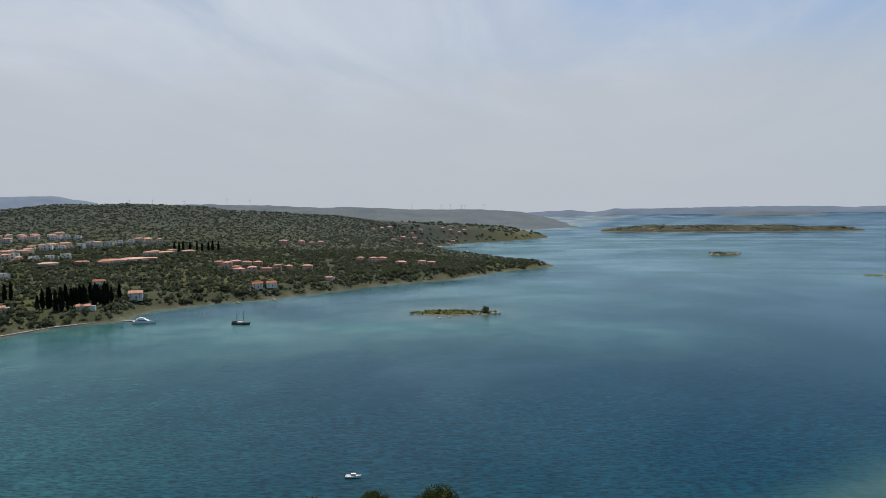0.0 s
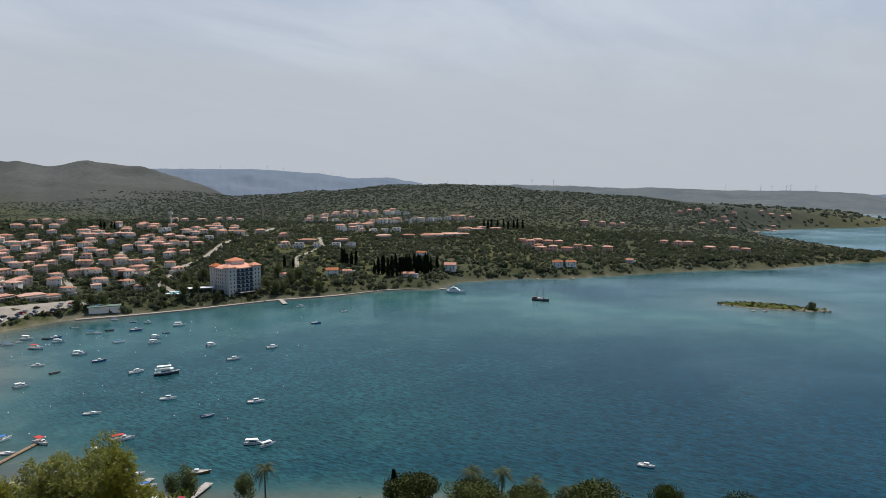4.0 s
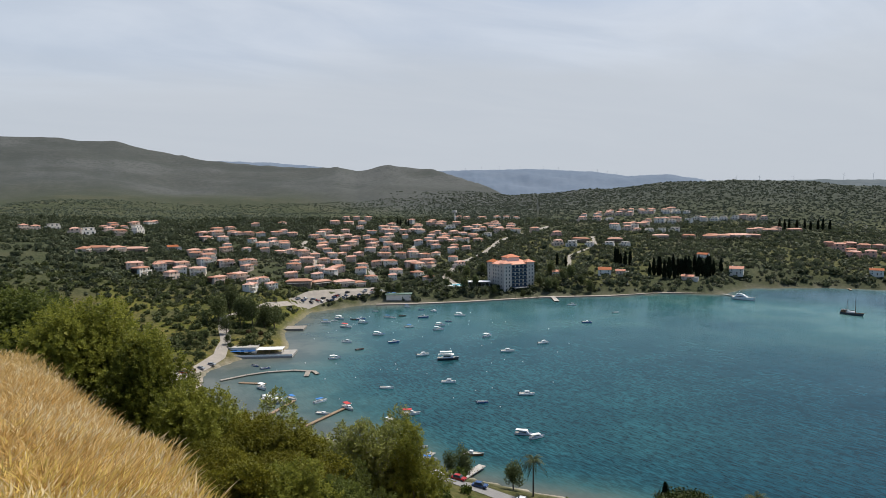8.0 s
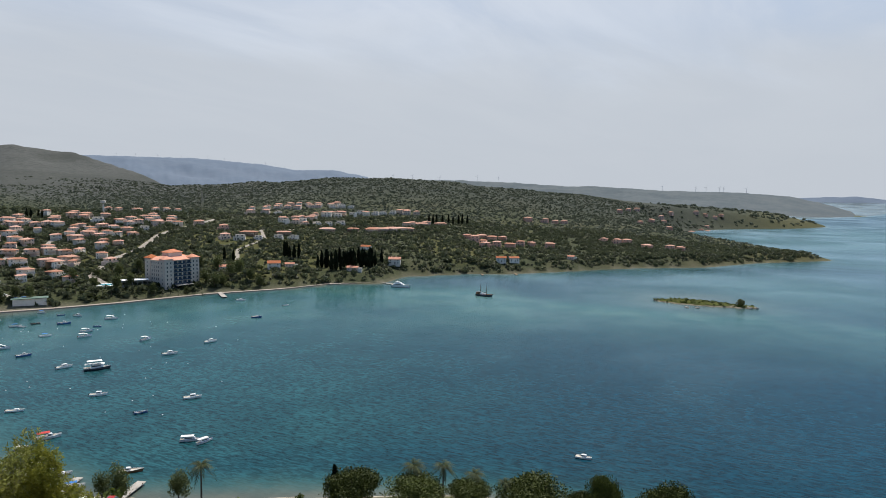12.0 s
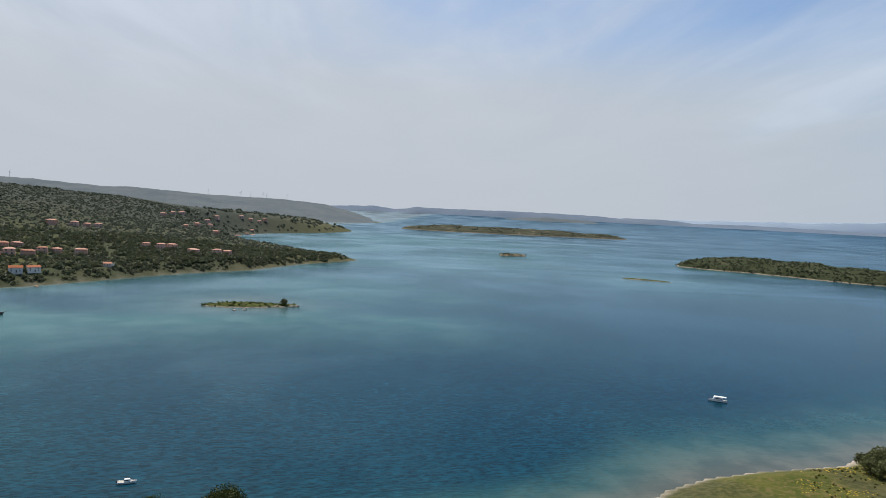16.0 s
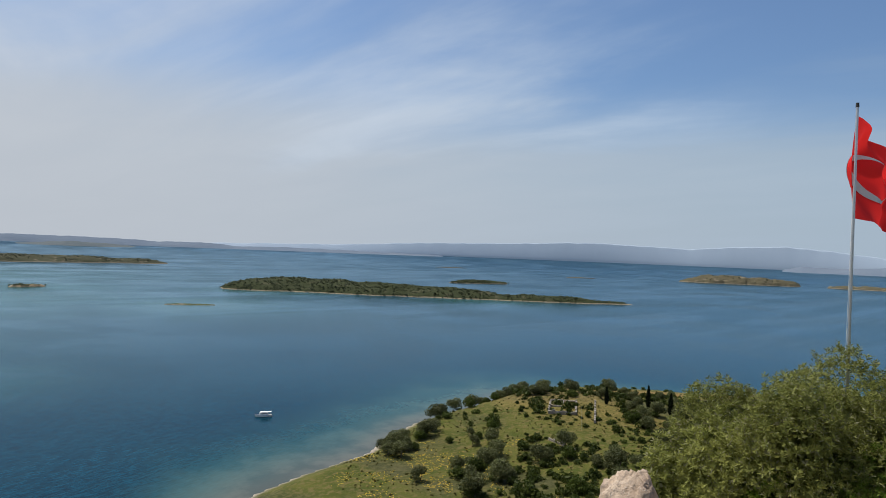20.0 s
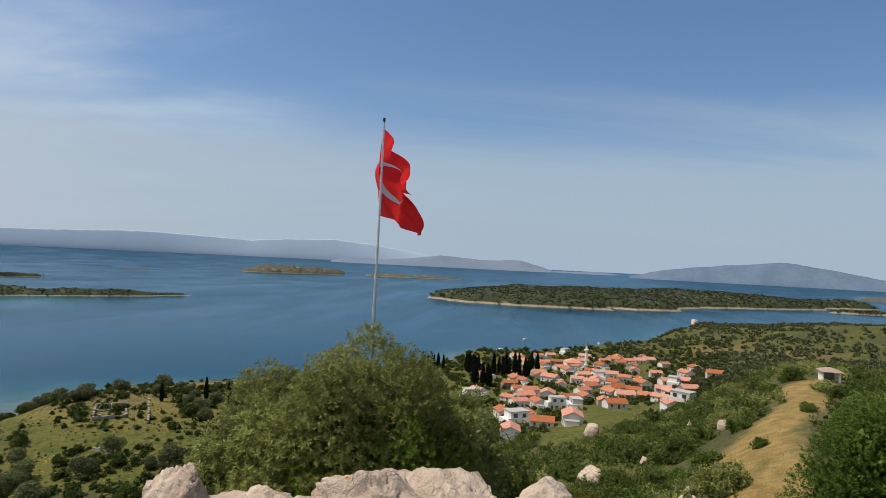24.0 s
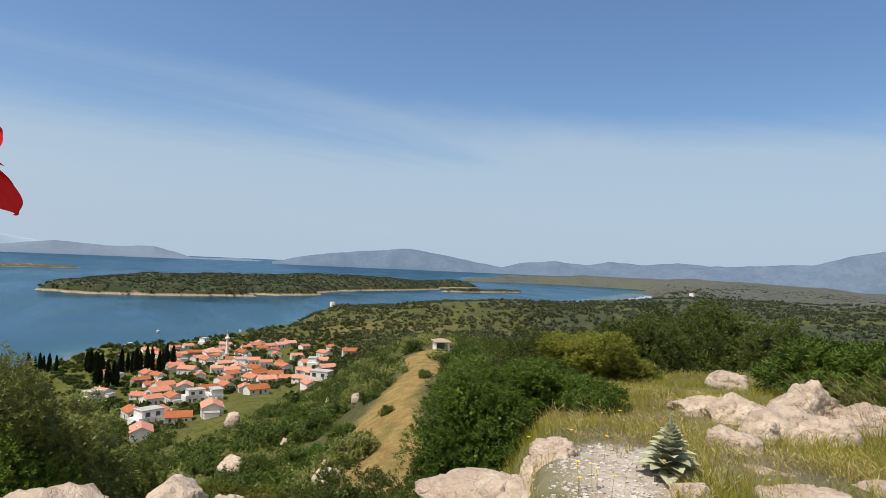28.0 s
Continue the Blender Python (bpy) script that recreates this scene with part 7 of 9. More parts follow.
pier("low stone mole curving into the bay", [(-313, 55), (-316, 68), (-316, 78), (-312, 90), (-305, 98), (-299, 98)], 2.0, M["stone"], 0.5, False)
pier("short stone spur of the mole", [(-307, 96), (-298, 92)], 2.4, M["stone"], 0.55, False)
pier("floating wooden pontoon beside the mole", [(-305, 62), (-296, 72)], 2.0, M["wood"], 0.35)
pier("wooden jetty with moored boats", [(-246, 56), (-264, 76)], 1.6, M["wood"])
pier("wooden jetty with moored boats", [(-231, 70), (-244, 92)], 1.6, M["wood"])
pier("concrete jetty at the quay", [(-178, 88), (-184, 99)], 2.4, M["concrete"])
pier("concrete jetty at the quay", [(-161, 96), (-166, 107)], 2.6, M["concrete"], 0.9)
pier("bathing jetty of the hotel", [(-424, 345), (-402, 332)], 4.0, M["concrete"], 0.8)
pier("narrow concrete jetty at the beach", [(-352, 468), (-331, 466)], 2.5, M["concrete"], 0.8)
pier("small wooden jetty on the beach", [(-285, 606), (-279, 598)], 2.5, M["wood"])
pier("small wooden jetty on the beach", [(-312, 582), (-305, 574)], 2.0, M["wood"])
pier("concrete pier of the village", [(690, -98), (740, -120)], 3.0, M["concrete"], 0.7)

buoys = thing("buoy", "small white mooring buoy", "buoy", "mooring buoys")
bm = bmesh.new()
bmesh.ops.create_icosphere(bm, subdivisions=2, radius=0.28)
part("float", bm, M["boat_white"], buoys)
bm = bmesh.new()
tube(bm, (0, 0, 0.2), (0, 0, 0.5), 0.04, 0.04, 6)
part("ring_post", bm, M["metal"], buoys)
for k in range(55):
    a, d = BR.uniform(48, 76), BR.uniform(240, 480)
    bx, by = polar(a, d)
    if signed(np.array([bx]), np.array([by]), COAST)[0] < -12:
        copy_thing(buoys, pose(bx, by, 0.05))
bury(buoys)


# ---- landmarks of the bay ----
def make_hotel():
    """Seven storeys round a block: grey corner towers, a glazed blue-tinted bay of loggias, clay hipped roofs."""
    t = thing("hotel", "seven-storey grey hotel with blue-tinted loggias and orange tile roofs", "hotel")
    t.matrix_basis = pose(*polar(54.5, 566), 4.0, 0, 0, 88)
    wall = M["hotel_wall"]
    W, D, H, F = 30.0, 25.0, 23.0, 3.2
    bm = bmesh.new()
    box(bm, 0, 0, -5, W, D, H + 5)
    for x in (-W / 2 + 3.2, W / 2 - 3.2):
        for y in (-D / 2 + 2.6, D / 2 - 2.6):
            box(bm, x, y, -5, 7.6, 7.0, H + 6.2)
    part("wall", bm, wall, t)
    # loggias between the front towers: floors, rails and blue glass
    for f in range(7):
        z = 0.4 + F * f
        part("loggia_slab", boxed(0, -D / 2 - 0.7, z + F - 0.5, W - 14, 1.4, 0.35), M["concrete"], t)
        part("loggia_rail", boxed(0, -D / 2 - 1.3, z, W - 14, 0.1, 0.9), M["hotel_glass"], t)
        for c in range(5):
            part("pier", boxed(-8.0 + 4.0 * c, -D / 2 - 0.6, z, 0.5, 1.2, F - 0.5), wall, t)
        for c in range(4):
            part("glazing", boxed(-6.0 + 4.0 * c, -D / 2 - 0.05, z + 0.05, 3.3, 0.12, 2.5), M["hotel_glass"], t)
    tall = window_mesh(1.3, 1.9, "hotel_window")
    rows = [0.7 + F * f for f in range(7)]
    windows(t, tall, [(sx * (W / 2 - 3.2) + dx, -D / 2 - 0.92, z, 0) for z in rows for sx in (-1, 1) for dx in (-1.6, 1.6)])
    windows(t, tall, [(-W / 2 - 0.02, y, z, -90) for z in rows for y in (-4.2, -1.4, 1.4, 4.2)])
    windows(t, tall, [(-W / 2 - 0.62, y, z, -90) for z in rows for y in (-D / 2 + 2.6, D / 2 - 2.6)])
    part("roof", hip_roof(W, D, 3.2, 1.0, H + 0.1, 6), M["hotel_tiles"], t)
    for x in (-W / 2 + 3.2, W / 2 - 3.2):
        for y in (-D / 2 + 2.6, D / 2 - 2.6):
            part("tower_roof", hip_roof(7.6, 7.0, 2.4, 0.8, H + 1.25, 0.3), M["hotel_tiles"], t, at=(x, y, 0))
    part("penthouse", boxed(0, 0, H + 1.0, 12, 9, 4.4), wall, t)
    part("penthouse_roof", hip_roof(12, 9, 2.4, 0.9, H + 5.4), M["hotel_tiles"], t)
    part("entrance_canopy", boxed(0, -D / 2 - 3.2, 3.0, 14, 4.6, 0.35), M["concrete"], t)


M["hotel_glass"] = glass_material("blue_loggia_glass", (0.016, 0.035, 0.07), 0.25)
M["hotel_tiles"] = tile_material("orange_hotel_tiles", (0.60, 0.20, 0.085), (0.52, 0.175, 0.08), (0.38, 0.14, 0.08))
M["hotel_wall"] = mat("grey_hotel_render", (0.60, 0.535, 0.465), (0.53, 0.47, 0.41), 0.3, 0.8, 0.05)
M["pool"] = mat("pool_water", (0.12, 0.42, 0.55), (0.16, 0.50, 0.62), 0.5, 0.1, 0.02)
make_hotel()

pool = thing("swimming_pool", "round white-rimmed swimming pool with turquoise water", "pool")
pool.matrix_basis = pose(-478, 288, land_z(-478, 288) + 1.2, 0, 0, 60)
bm = bmesh.new()
bmesh.ops.create_cone(bm, cap_ends=True, segments=36, radius1=15, radius2=15, depth=3)
bmesh.ops.scale(bm, vec=(1, 0.62, 1), verts=bm.verts[:])
bmesh.ops.translate(bm, vec=(0, 0, -1.5), verts=bm.verts[:])
part("deck", bm, M["boat_white"], pool)
for r, x, y in ((7.0, -2, 0), (3.0, 8, 1)):
    bm = bmesh.new()
    bmesh.ops.create_cone(bm, cap_ends=True, segments=30, radius1=r, radius2=r, depth=0.1)
    bmesh.ops.scale(bm, vec=(1, 0.6, 1), verts=bm.verts[:])
    part("water", bm, M["pool"], pool, at=(x, y, 0.02))
pavilion = thing("pavilion", "open garden pavilion with a pale glass roof", "pavilion")
pavilion.matrix_basis = pose(-468, 300, land_z(-468, 300) + 0.3, 0, 0, 62)
part("roof", boxed(0, 0, 4.0, 20, 10, 0.35), M["boat_white"], pavilion)
part("back_wall", boxed(0, 4.6, -2, 19, 0.4, 6.0), M["concrete"], pavilion)
for k in range(6):
    for y in (-4.6, 0):
        part("post", boxed(-9 + k * 3.6, y, -2, 0.4, 0.4, 6.0), M["concrete"], pavilion)
cafe = thing("beach_cafe", "low beach cafe with a green roof and blue awning", "cafe")
cafe.matrix_basis = pose(-474, 226, land_z(-474, 226) + 0.4, 0, 0, 62)
part("wall", boxed(0, 0, -2, 20, 7, 5), M["white_wall"], cafe)
part("roof", boxed(0, 0, 3, 22, 9, 0.4), M["cafe_roof"] if "cafe_roof" in M else mat("green_roof", (0.10, 0.16, 0.12), (0.08, 0.13, 0.10), 1, 0.8), cafe)
part("awning", boxed(-6, 5.6, 3.2, 7, 3.4, 0.12), M["canvas_blue"], cafe)

# shore restaurant on its quay
rest = thing("restaurant", "white waterside restaurant on a stone quay", "restaurant")
rest.matrix_basis = pose(-357, 84, 0.6, 0, 0, 62)
part("quay", boxed(2, -2, -1.5, 36, 15, 1.9), M["concrete"], rest)
part("wall", boxed(-8, 0, 0.4, 15, 8, 3.6), M["white_wall"], rest)
part("roof", boxed(-8, 0, 4.0, 15.6, 8.6, 0.3), M["concrete"], rest)
part("terrace_roof", boxed(7, -2, 3.0, 14, 7, 0.2), M["canvas_white"], rest)
for k in range(5):
    for y in (-5.2, 1.2):
        part("post", boxed(0.8 + 3.1 * k, y, 0.4, 0.2, 0.2, 2.6), M["wood"], rest)
part("awning", boxed(-8, -5.2, 2.6, 14, 2.6, 0.12), M["canvas_blue"], rest)
windows(rest, WIDE, [(-12 + 4 * k, -4.02, 1.2, 0) for k in range(3)])
part("railing", boxed(2, -9.3, 0.4, 36, 0.1, 0.9), M["boat_white"], rest)
quay = thing("quay", "square stone quay under shady trees", "quay")
quay.matrix_basis = pose(-418, 116, 0, 0, 0, 62)
part("platform", boxed(0, 0, -2, 26, 12, 3.0), M["stone"], quay)
part("kerb", boxed(0, -5.8, 1.0, 26, 0.4, 0.3), M["concrete"], quay)
tower = thing("water_tower", "white water tower on a slim shaft above the villas", "tower")
tower.matrix_basis = pose(*polar(59.4, 985), land_z(*polar(59.4, 985)))
bm = bmesh.new()
tube(bm, (0, 0, -2), (0, 0, 12), 1.2, 1.0, 12)
part("shaft", bm, M["white_wall"], tower)
bm = bmesh.new()
tube(bm, (0, 0, 12), (0, 0, 13.4), 1.2, 3.4, 16)
tube(bm, (0, 0, 13.4), (0, 0, 16.5), 3.4, 3.2, 16)
part("tank", bm, M["white_wall"], tower)


# ---- cars ----
def make_car(paint, label):
    t = thing("car", label, "car", "parked cars")
    bm = bmesh.new()
    vs = box(bm, 0, 0, 0.28, 4.3, 1.75, 0.62)
    bmesh.ops.bevel(bm, geom=bm.edges[:], offset=0.14, segments=2, affect="EDGES")
    part("body", bm, paint, t)
    part("cabin", taper_box(-0.15, 0, 0.86, 2.5, 1.6, 0.58, 0.8, 0.5), M["pane"], t)
    part("roof", taper_box(-0.3, 0, 1.36, 1.6, 1.32, 0.12, 0.9, 0.05), paint, t)
    for x in (-1.35, 1.35):
        for y in (-0.82, 0.82):
            bm = bmesh.new()
            tube(bm, (x, y - 0.1, 0.32), (x, y + 0.1, 0.32), 0.32, 0.32, 12)
            part("wheel", bm, M["rubber"], t)
    for y in (-0.6, 0.6):
        part("headlight", boxed(2.1, y, 0.6, 0.1, 0.3, 0.16), M["boat_white"], t)
    return t


PAINTS = [("white_car_paint", (0.75, 0.75, 0.74), "white parked car"), ("black_car_paint", (0.02, 0.02, 0.024), "black parked car"), ("red_car_paint", (0.35, 0.03, 0.03), "red parked car"),
          ("silver_car_paint", (0.40, 0.41, 0.42), "silver parked car"), ("blue_car_paint", (0.04, 0.08, 0.18), "dark blue parked car")]
CARS = [make_car(mat(n, c, tuple(v * 0.9 for v in c), 2, 0.25, 0, spread=0.03), label + " on the gravel") for n, c, label in PAINTS]
CR = random.Random(21)
for k in range(26):
    f = k / 26
    x, y = -484 - 14 * f + CR.uniform(-5, 5), 146 + 76 * f
    place(CR.choice(CARS), x, y, land_z(x, y) + 0.16, CR.choice((20, 200, 110)) + CR.gauss(0, 6), 1.0, CR)
for x, y, a in ((-323, 40, 40), (-330, 45, 35), (-336, 50, 40), (-341, 56, 50), (-246, 44, -20), (-239, 46, -20), (-232, 50, -25), (-228, 56, -30), (-152, 83, 35), (-147, 87, 30), (-141, 90, 40), (-410, 77, 10), (-252, 45, 70), (-131, 97, 35)):
    place(CR.choice(CARS), x, y, land_z(x, y) + 0.18, a, 1.0, CR)
for x, y in ((486, 6), (492, 2), (498, -3), (505, 10), (512, 4), (520, 14), (528, 6), (536, 12), (545, 4), (552, 16), (560, 8), (530, 22), (541, 26), (512, 22)):
    place(CR.choice(CARS), x + CR.uniform(-3, 3), y + CR.uniform(-3, 3), None, CR.uniform(0, 180), 1.0, CR)
for pattern in CARS:
    bury(pattern)


# ---- wind turbines on the ridges ----
def make_turbine():
    t = thing("wind_turbine", "white three-bladed wind turbine on the ridge", "wind turbine", "wind turbines")
    bm = bmesh.new()
    tube(bm, (0, 0, -6), (0, 0, 24), 0.8, 0.45, 10)
    part("mast", bm, M["turbine"], t)
    part("nacelle", taper_box(0, -0.4, 23.6, 1.2, 3.4, 1.2, 0.8, 0.1), M["turbine"], t)
    for k in range(3):
        a = 0.5 + 2.094 * k
        bm = bmesh.new()
        tip = Vector((math.sin(a) * 13, -1.9, 24.2 + math.cos(a) * 13))
        tube(bm, (0, -1.9, 24.2), tip, 0.55, 0.14, 6)
        part("blade", bm, M["turbine"], t)
    return t


M["turbine"] = mat("turbine_paint", (0.38, 0.41, 0.45), (0.34, 0.37, 0.41), 0.2, 0.6, 0)
turbine = make_turbine()
for az, el, d in ((36.1, 0.93, 3880), (34.4, 0.96, 3880), (28.7, 0.95, 3880), (26.85, 0.90, 3880), (13.0, 0.30, 3880), (10.4, 0.24, 3880), (9.6, 0.24, 3890), (8.6, 0.22, 3880), (8.3, 0.22, 3890), (6.6, 0.18, 3880),
                  (58.4, 2.36, 4290), (57.0, 2.40, 4290), (53.6, 2.38, 4290), (51.6, 2.38, 4290), (50.3, 2.24, 4290), (55.4, 2.40, 4290), (32.0, 0.85, 3890), (46.2, 1.85, 4290), (45.4, 1.7, 4290), (47.0, 1.98, 4290)):
    x, y = polar(az, d)
    s = 0.95 if az < 40 else 0.62
    copy_thing(turbine, pose(x, y, EYE + d * math.tan(radians(el)), 0, 0, az)).scale = (s, s, s)
bury(turbine)

# ---- fishing village ----
mx, my = polar(-96.5, 500)
minaret = thing("minaret", "slender white minaret with a grey conical cap", "minaret")
minaret.matrix_basis = pose(mx, my, land_z(mx, my))
bm = boxed(0, 0, -1, 3.0, 3.0, 4.5)
part("base", bm, M["white_wall"], minaret)
bm = bmesh.new()
tube(bm, (0, 0, 3.5), (0, 0, 14.5), 1.1, 0.95, 14)
part("shaft", bm, M["white_wall"], minaret)
bm = bmesh.new()
tube(bm, (0, 0, 13.2), (0, 0, 14.2), 0.95, 1.8, 14)
tube(bm, (0, 0, 14.2), (0, 0, 15.1), 1.8, 1.8, 14)
part("balcony", bm, M["white_wall"], minaret)
bm = bmesh.new()
tube(bm, (0, 0, 15.0), (0, 0, 17.6), 0.8, 0.75, 12)
part("lantern", bm, M["white_wall"], minaret)
bm = bmesh.new()
tube(bm, (0, 0, 17.6), (0, 0, 21.2), 0.95, 0.04, 12)
tube(bm, (0, 0, 21.0), (0, 0, 22.3), 0.06, 0.03, 6)
part("cap", bm, M["slate"] if "slate" in M else mat("grey_lead", (0.16, 0.18, 0.21), (0.12, 0.14, 0.17), 2, 0.5), minaret)
px, py = polar(-95.4, 506)
mosque = thing("mosque", "small white mosque with a hipped clay roof", "mosque")
mosque.matrix_basis = pose(px, py, land_z(px, py), 0, 0, -80)
part("wall", boxed(0, 0, -2, 12, 12, 7), M["white_wall"], mosque)
part("roof", hip_roof(12, 12, 3, 0.5, 5), M["tiles"], mosque)
windows(mosque, WIN, [(x, -6.02, 1.6, 0) for x in (-4, 0, 4)] + [(-6.02, y, 1.6, -90) for y in (-3, 3)])


def walls_of_stone(name, label, category, x, y, turn, pieces, material="stone"):
    """A roofless ruin: courses of rough blocks with broken tops."""
    t = thing(name, label, category)
    t.matrix_basis = pose(x, y, land_z(x, y), 0, 0, turn)
    rr = random.Random(int(abs(x * 7 + y)))
    for ax, ay, bx, by, h in pieces:
        a, b = Vector((ax, ay, 0)), Vector((bx, by, 0))
        d = b - a
        n = max(2, int(d.length / 1.4))
        ang = math.atan2(d.y, d.x)
        for k in range(n):
            top = h * rr.uniform(0.6, 1.1)
            c = a.lerp(b, (k + 0.5) / n)
            z = -0.6
            while z < top:
                bh = rr.uniform(0.45, 0.8)
                bm = boxed(c.x + rr.uniform(-0.08, 0.08), c.y + rr.uniform(-0.08, 0.08), z, d.length / n * rr.uniform(0.85, 1.02), rr.uniform(0.6, 0.85), bh, ang + rr.uniform(-0.06, 0.06))
                part("block", bm, M[material], t)
                z += bh
    return t


walls_of_stone("ruin", "low excavated stone foundations on the knoll", "ruin", 256, 166, 32, [(-12, -6, 12, -6, 0.8), (-12, 6, 10, 6, 0.7), (-12, -6, -12, 6, 0.8), (12, -6, 12, 6, 0.6), (0, -6, 0, 6, 0.5), (-22, -14, 16, -15, 0.7), (6, 0, 12, 0, 0.6)])
walls_of_stone("ruin", "fallen stone terrace wall in the grass", "ruin", 284, 110, 20, [(-14, 0, 14, 1, 0.6), (16, 3, 26, 8, 0.5)])
walls_of_stone("ruin", "old stone terrace wall below the knoll", "ruin", 214, 138, 70, [(-8, 0, 8, 1, 0.7)])
fence = thing("fence", "thin wire fence round the excavation", "fence")
fence.matrix_basis = pose(246, 152, land_z(246, 152), 0, 0, 32)
for k in range(14):
    bm = bmesh.new()
    tube(bm, (-16 + 2.4 * k, -2, -1.0), (-16 + 2.4 * k, -2, 1.9), 0.06, 0.06, 6)
    part("post", bm, M["metal"], fence)
for z in (0.6, 1.2, 1.75):
    bm = bmesh.new()
    tube(bm, (-16, -2, z), (15.2, -2, z), 0.02, 0.02, 4)
    part("wire", bm, M["metal"], fence)

wx, wy = polar(-105.1, 850)
mill = thing("windmill", "roofless round stone windmill tower by the sea", "windmill")
mill.matrix_basis = pose(wx, wy, land_z(wx, wy))
bm = bmesh.new()
tube(bm, (0, 0, -2), (0, 0, 8.0), 4.0, 3.4, 14)
part("wall", bm, M["cream_wall"], mill)
part("window", boxed(-3.4, 1.2, 4, 0.8, 0.9, 1.2), M["pane"], mill)
part("broken_top", boxed(0.8, 0.8, 8.0, 3.6, 3.0, 0.9, 0.5), M["cream_wall"], mill)

kx, ky = polar(-114.8, 176)
kiosk = thing("shelter", "abandoned concrete shelter with a sagging brown roof", "shelter")
kiosk.matrix_basis = pose(kx, ky, land_z(kx, ky), 0, 0, 168)
part("back_wall", boxed(0, -1.8, -1, 4.6, 0.25, 3.4), M["white_wall"], kiosk)
for x, w in ((-2.2, 0.9), (2.1, 0.5)):
    part("pillar", boxed(x, 1.6, -1, w, 0.35, 3.4), M["white_wall"], kiosk)
part("side_wall", boxed(-2.3, 0, -1, 0.25, 3.4, 3.4), M["concrete"], kiosk)
part("roof", hip_roof(4.8, 3.8, 0.8, 0.45, 2.5), M["brown_wall"], kiosk)
fx, fy = polar(-135.8, 1590)
hut = thing("house", "lone white farm building on the brown hills", "house")
hut.matrix_basis = pose(fx, fy, land_z(fx, fy), 0, 0, 120)
part("wall", boxed(0, 0, -2, 14, 9, 9), M["white_wall"], hut)
part("roof", gable_roof(14, 9, 2, 0.4, 7), M["tiles"], hut)
windows(hut, WIN, [(-4, -4.52, 2, 0), (4, -4.52, 2, 0)])
part("door", boxed(0, -4.52, 0, 1.2, 0.12, 2.2), M["door"], hut)

# a rocky tip and loose stones on the small islet
RR = random.Random(33)


def make_rock(seed, sx, sy, sz, sub=3, rough=0.28):
    bm = bmesh.new()
    bmesh.ops.create_icosphere(bm, subdivisions=sub, radius=1.0)
    off = Vector((seed * 3.7, seed * 1.3, seed * 2.1))
    for v in bm.verts:
        n = noise.noise(v.co * 1.1 + off) * rough * 1.6 + noise.noise(v.co * 2.7 + off) * rough * 0.7 + noise.noise(v.co * 6.5 + off) * rough * 0.3
        crease = abs(noise.noise(v.co * 1.8 + off * 2))
        v.co *= 1 + n - max(0, 0.10 - crease) * 1.6
        v.co.z = max(v.co.z, -0.45)
    bmesh.ops.scale(bm, vec=(sx, sy, sz), verts=bm.verts[:])
    for f in bm.faces:
        f.smooth = sub > 3
    return bm


M["shore_rock"] = mat("sea_worn_rock", (0.36, 0.33, 0.29), (0.22, 0.20, 0.175), 1.2, 0.9, 0.5, stain=(0.10, 0.095, 0.085))
islet_rocks = tagged(new("rocks"), "grey rocks at the end of the islet", "rocks")
islet_rocks.matrix_basis = pose(-58, 531, 0)
for k in range(20):
    part("rock", make_rock(50 + k, RR.uniform(0.6, 1.9), RR.uniform(0.6, 1.6), RR.uniform(0.4, 1.0), 2), M["shore_rock"], islet_rocks, at=(RR.uniform(-9, 9), RR.uniform(-2.5, 2.0), RR.uniform(0.2, 0.7)))
for x, y in ((-95, 505), (-88, 508)):
    ob = tagged(new("rock"), "dark rock just above the water", "rock")
    me = bpy.data.meshes.new("rock")
    bm = make_rock(int(-x), 1.6, 1.2, 0.9, 2)
    bm.to_mesh(me)
    bm.free()
    me.materials.append(M["shore_rock"])
    ob2 = bpy.data.objects.new("rock", me)
    bpy.data.objects.remove(ob)
    scene.collection.objects.link(ob2)
    tagged(ob2, "dark rock just above the water", "rock", "rocks off the islet")
    ob2.location = (x, y, 0.1)


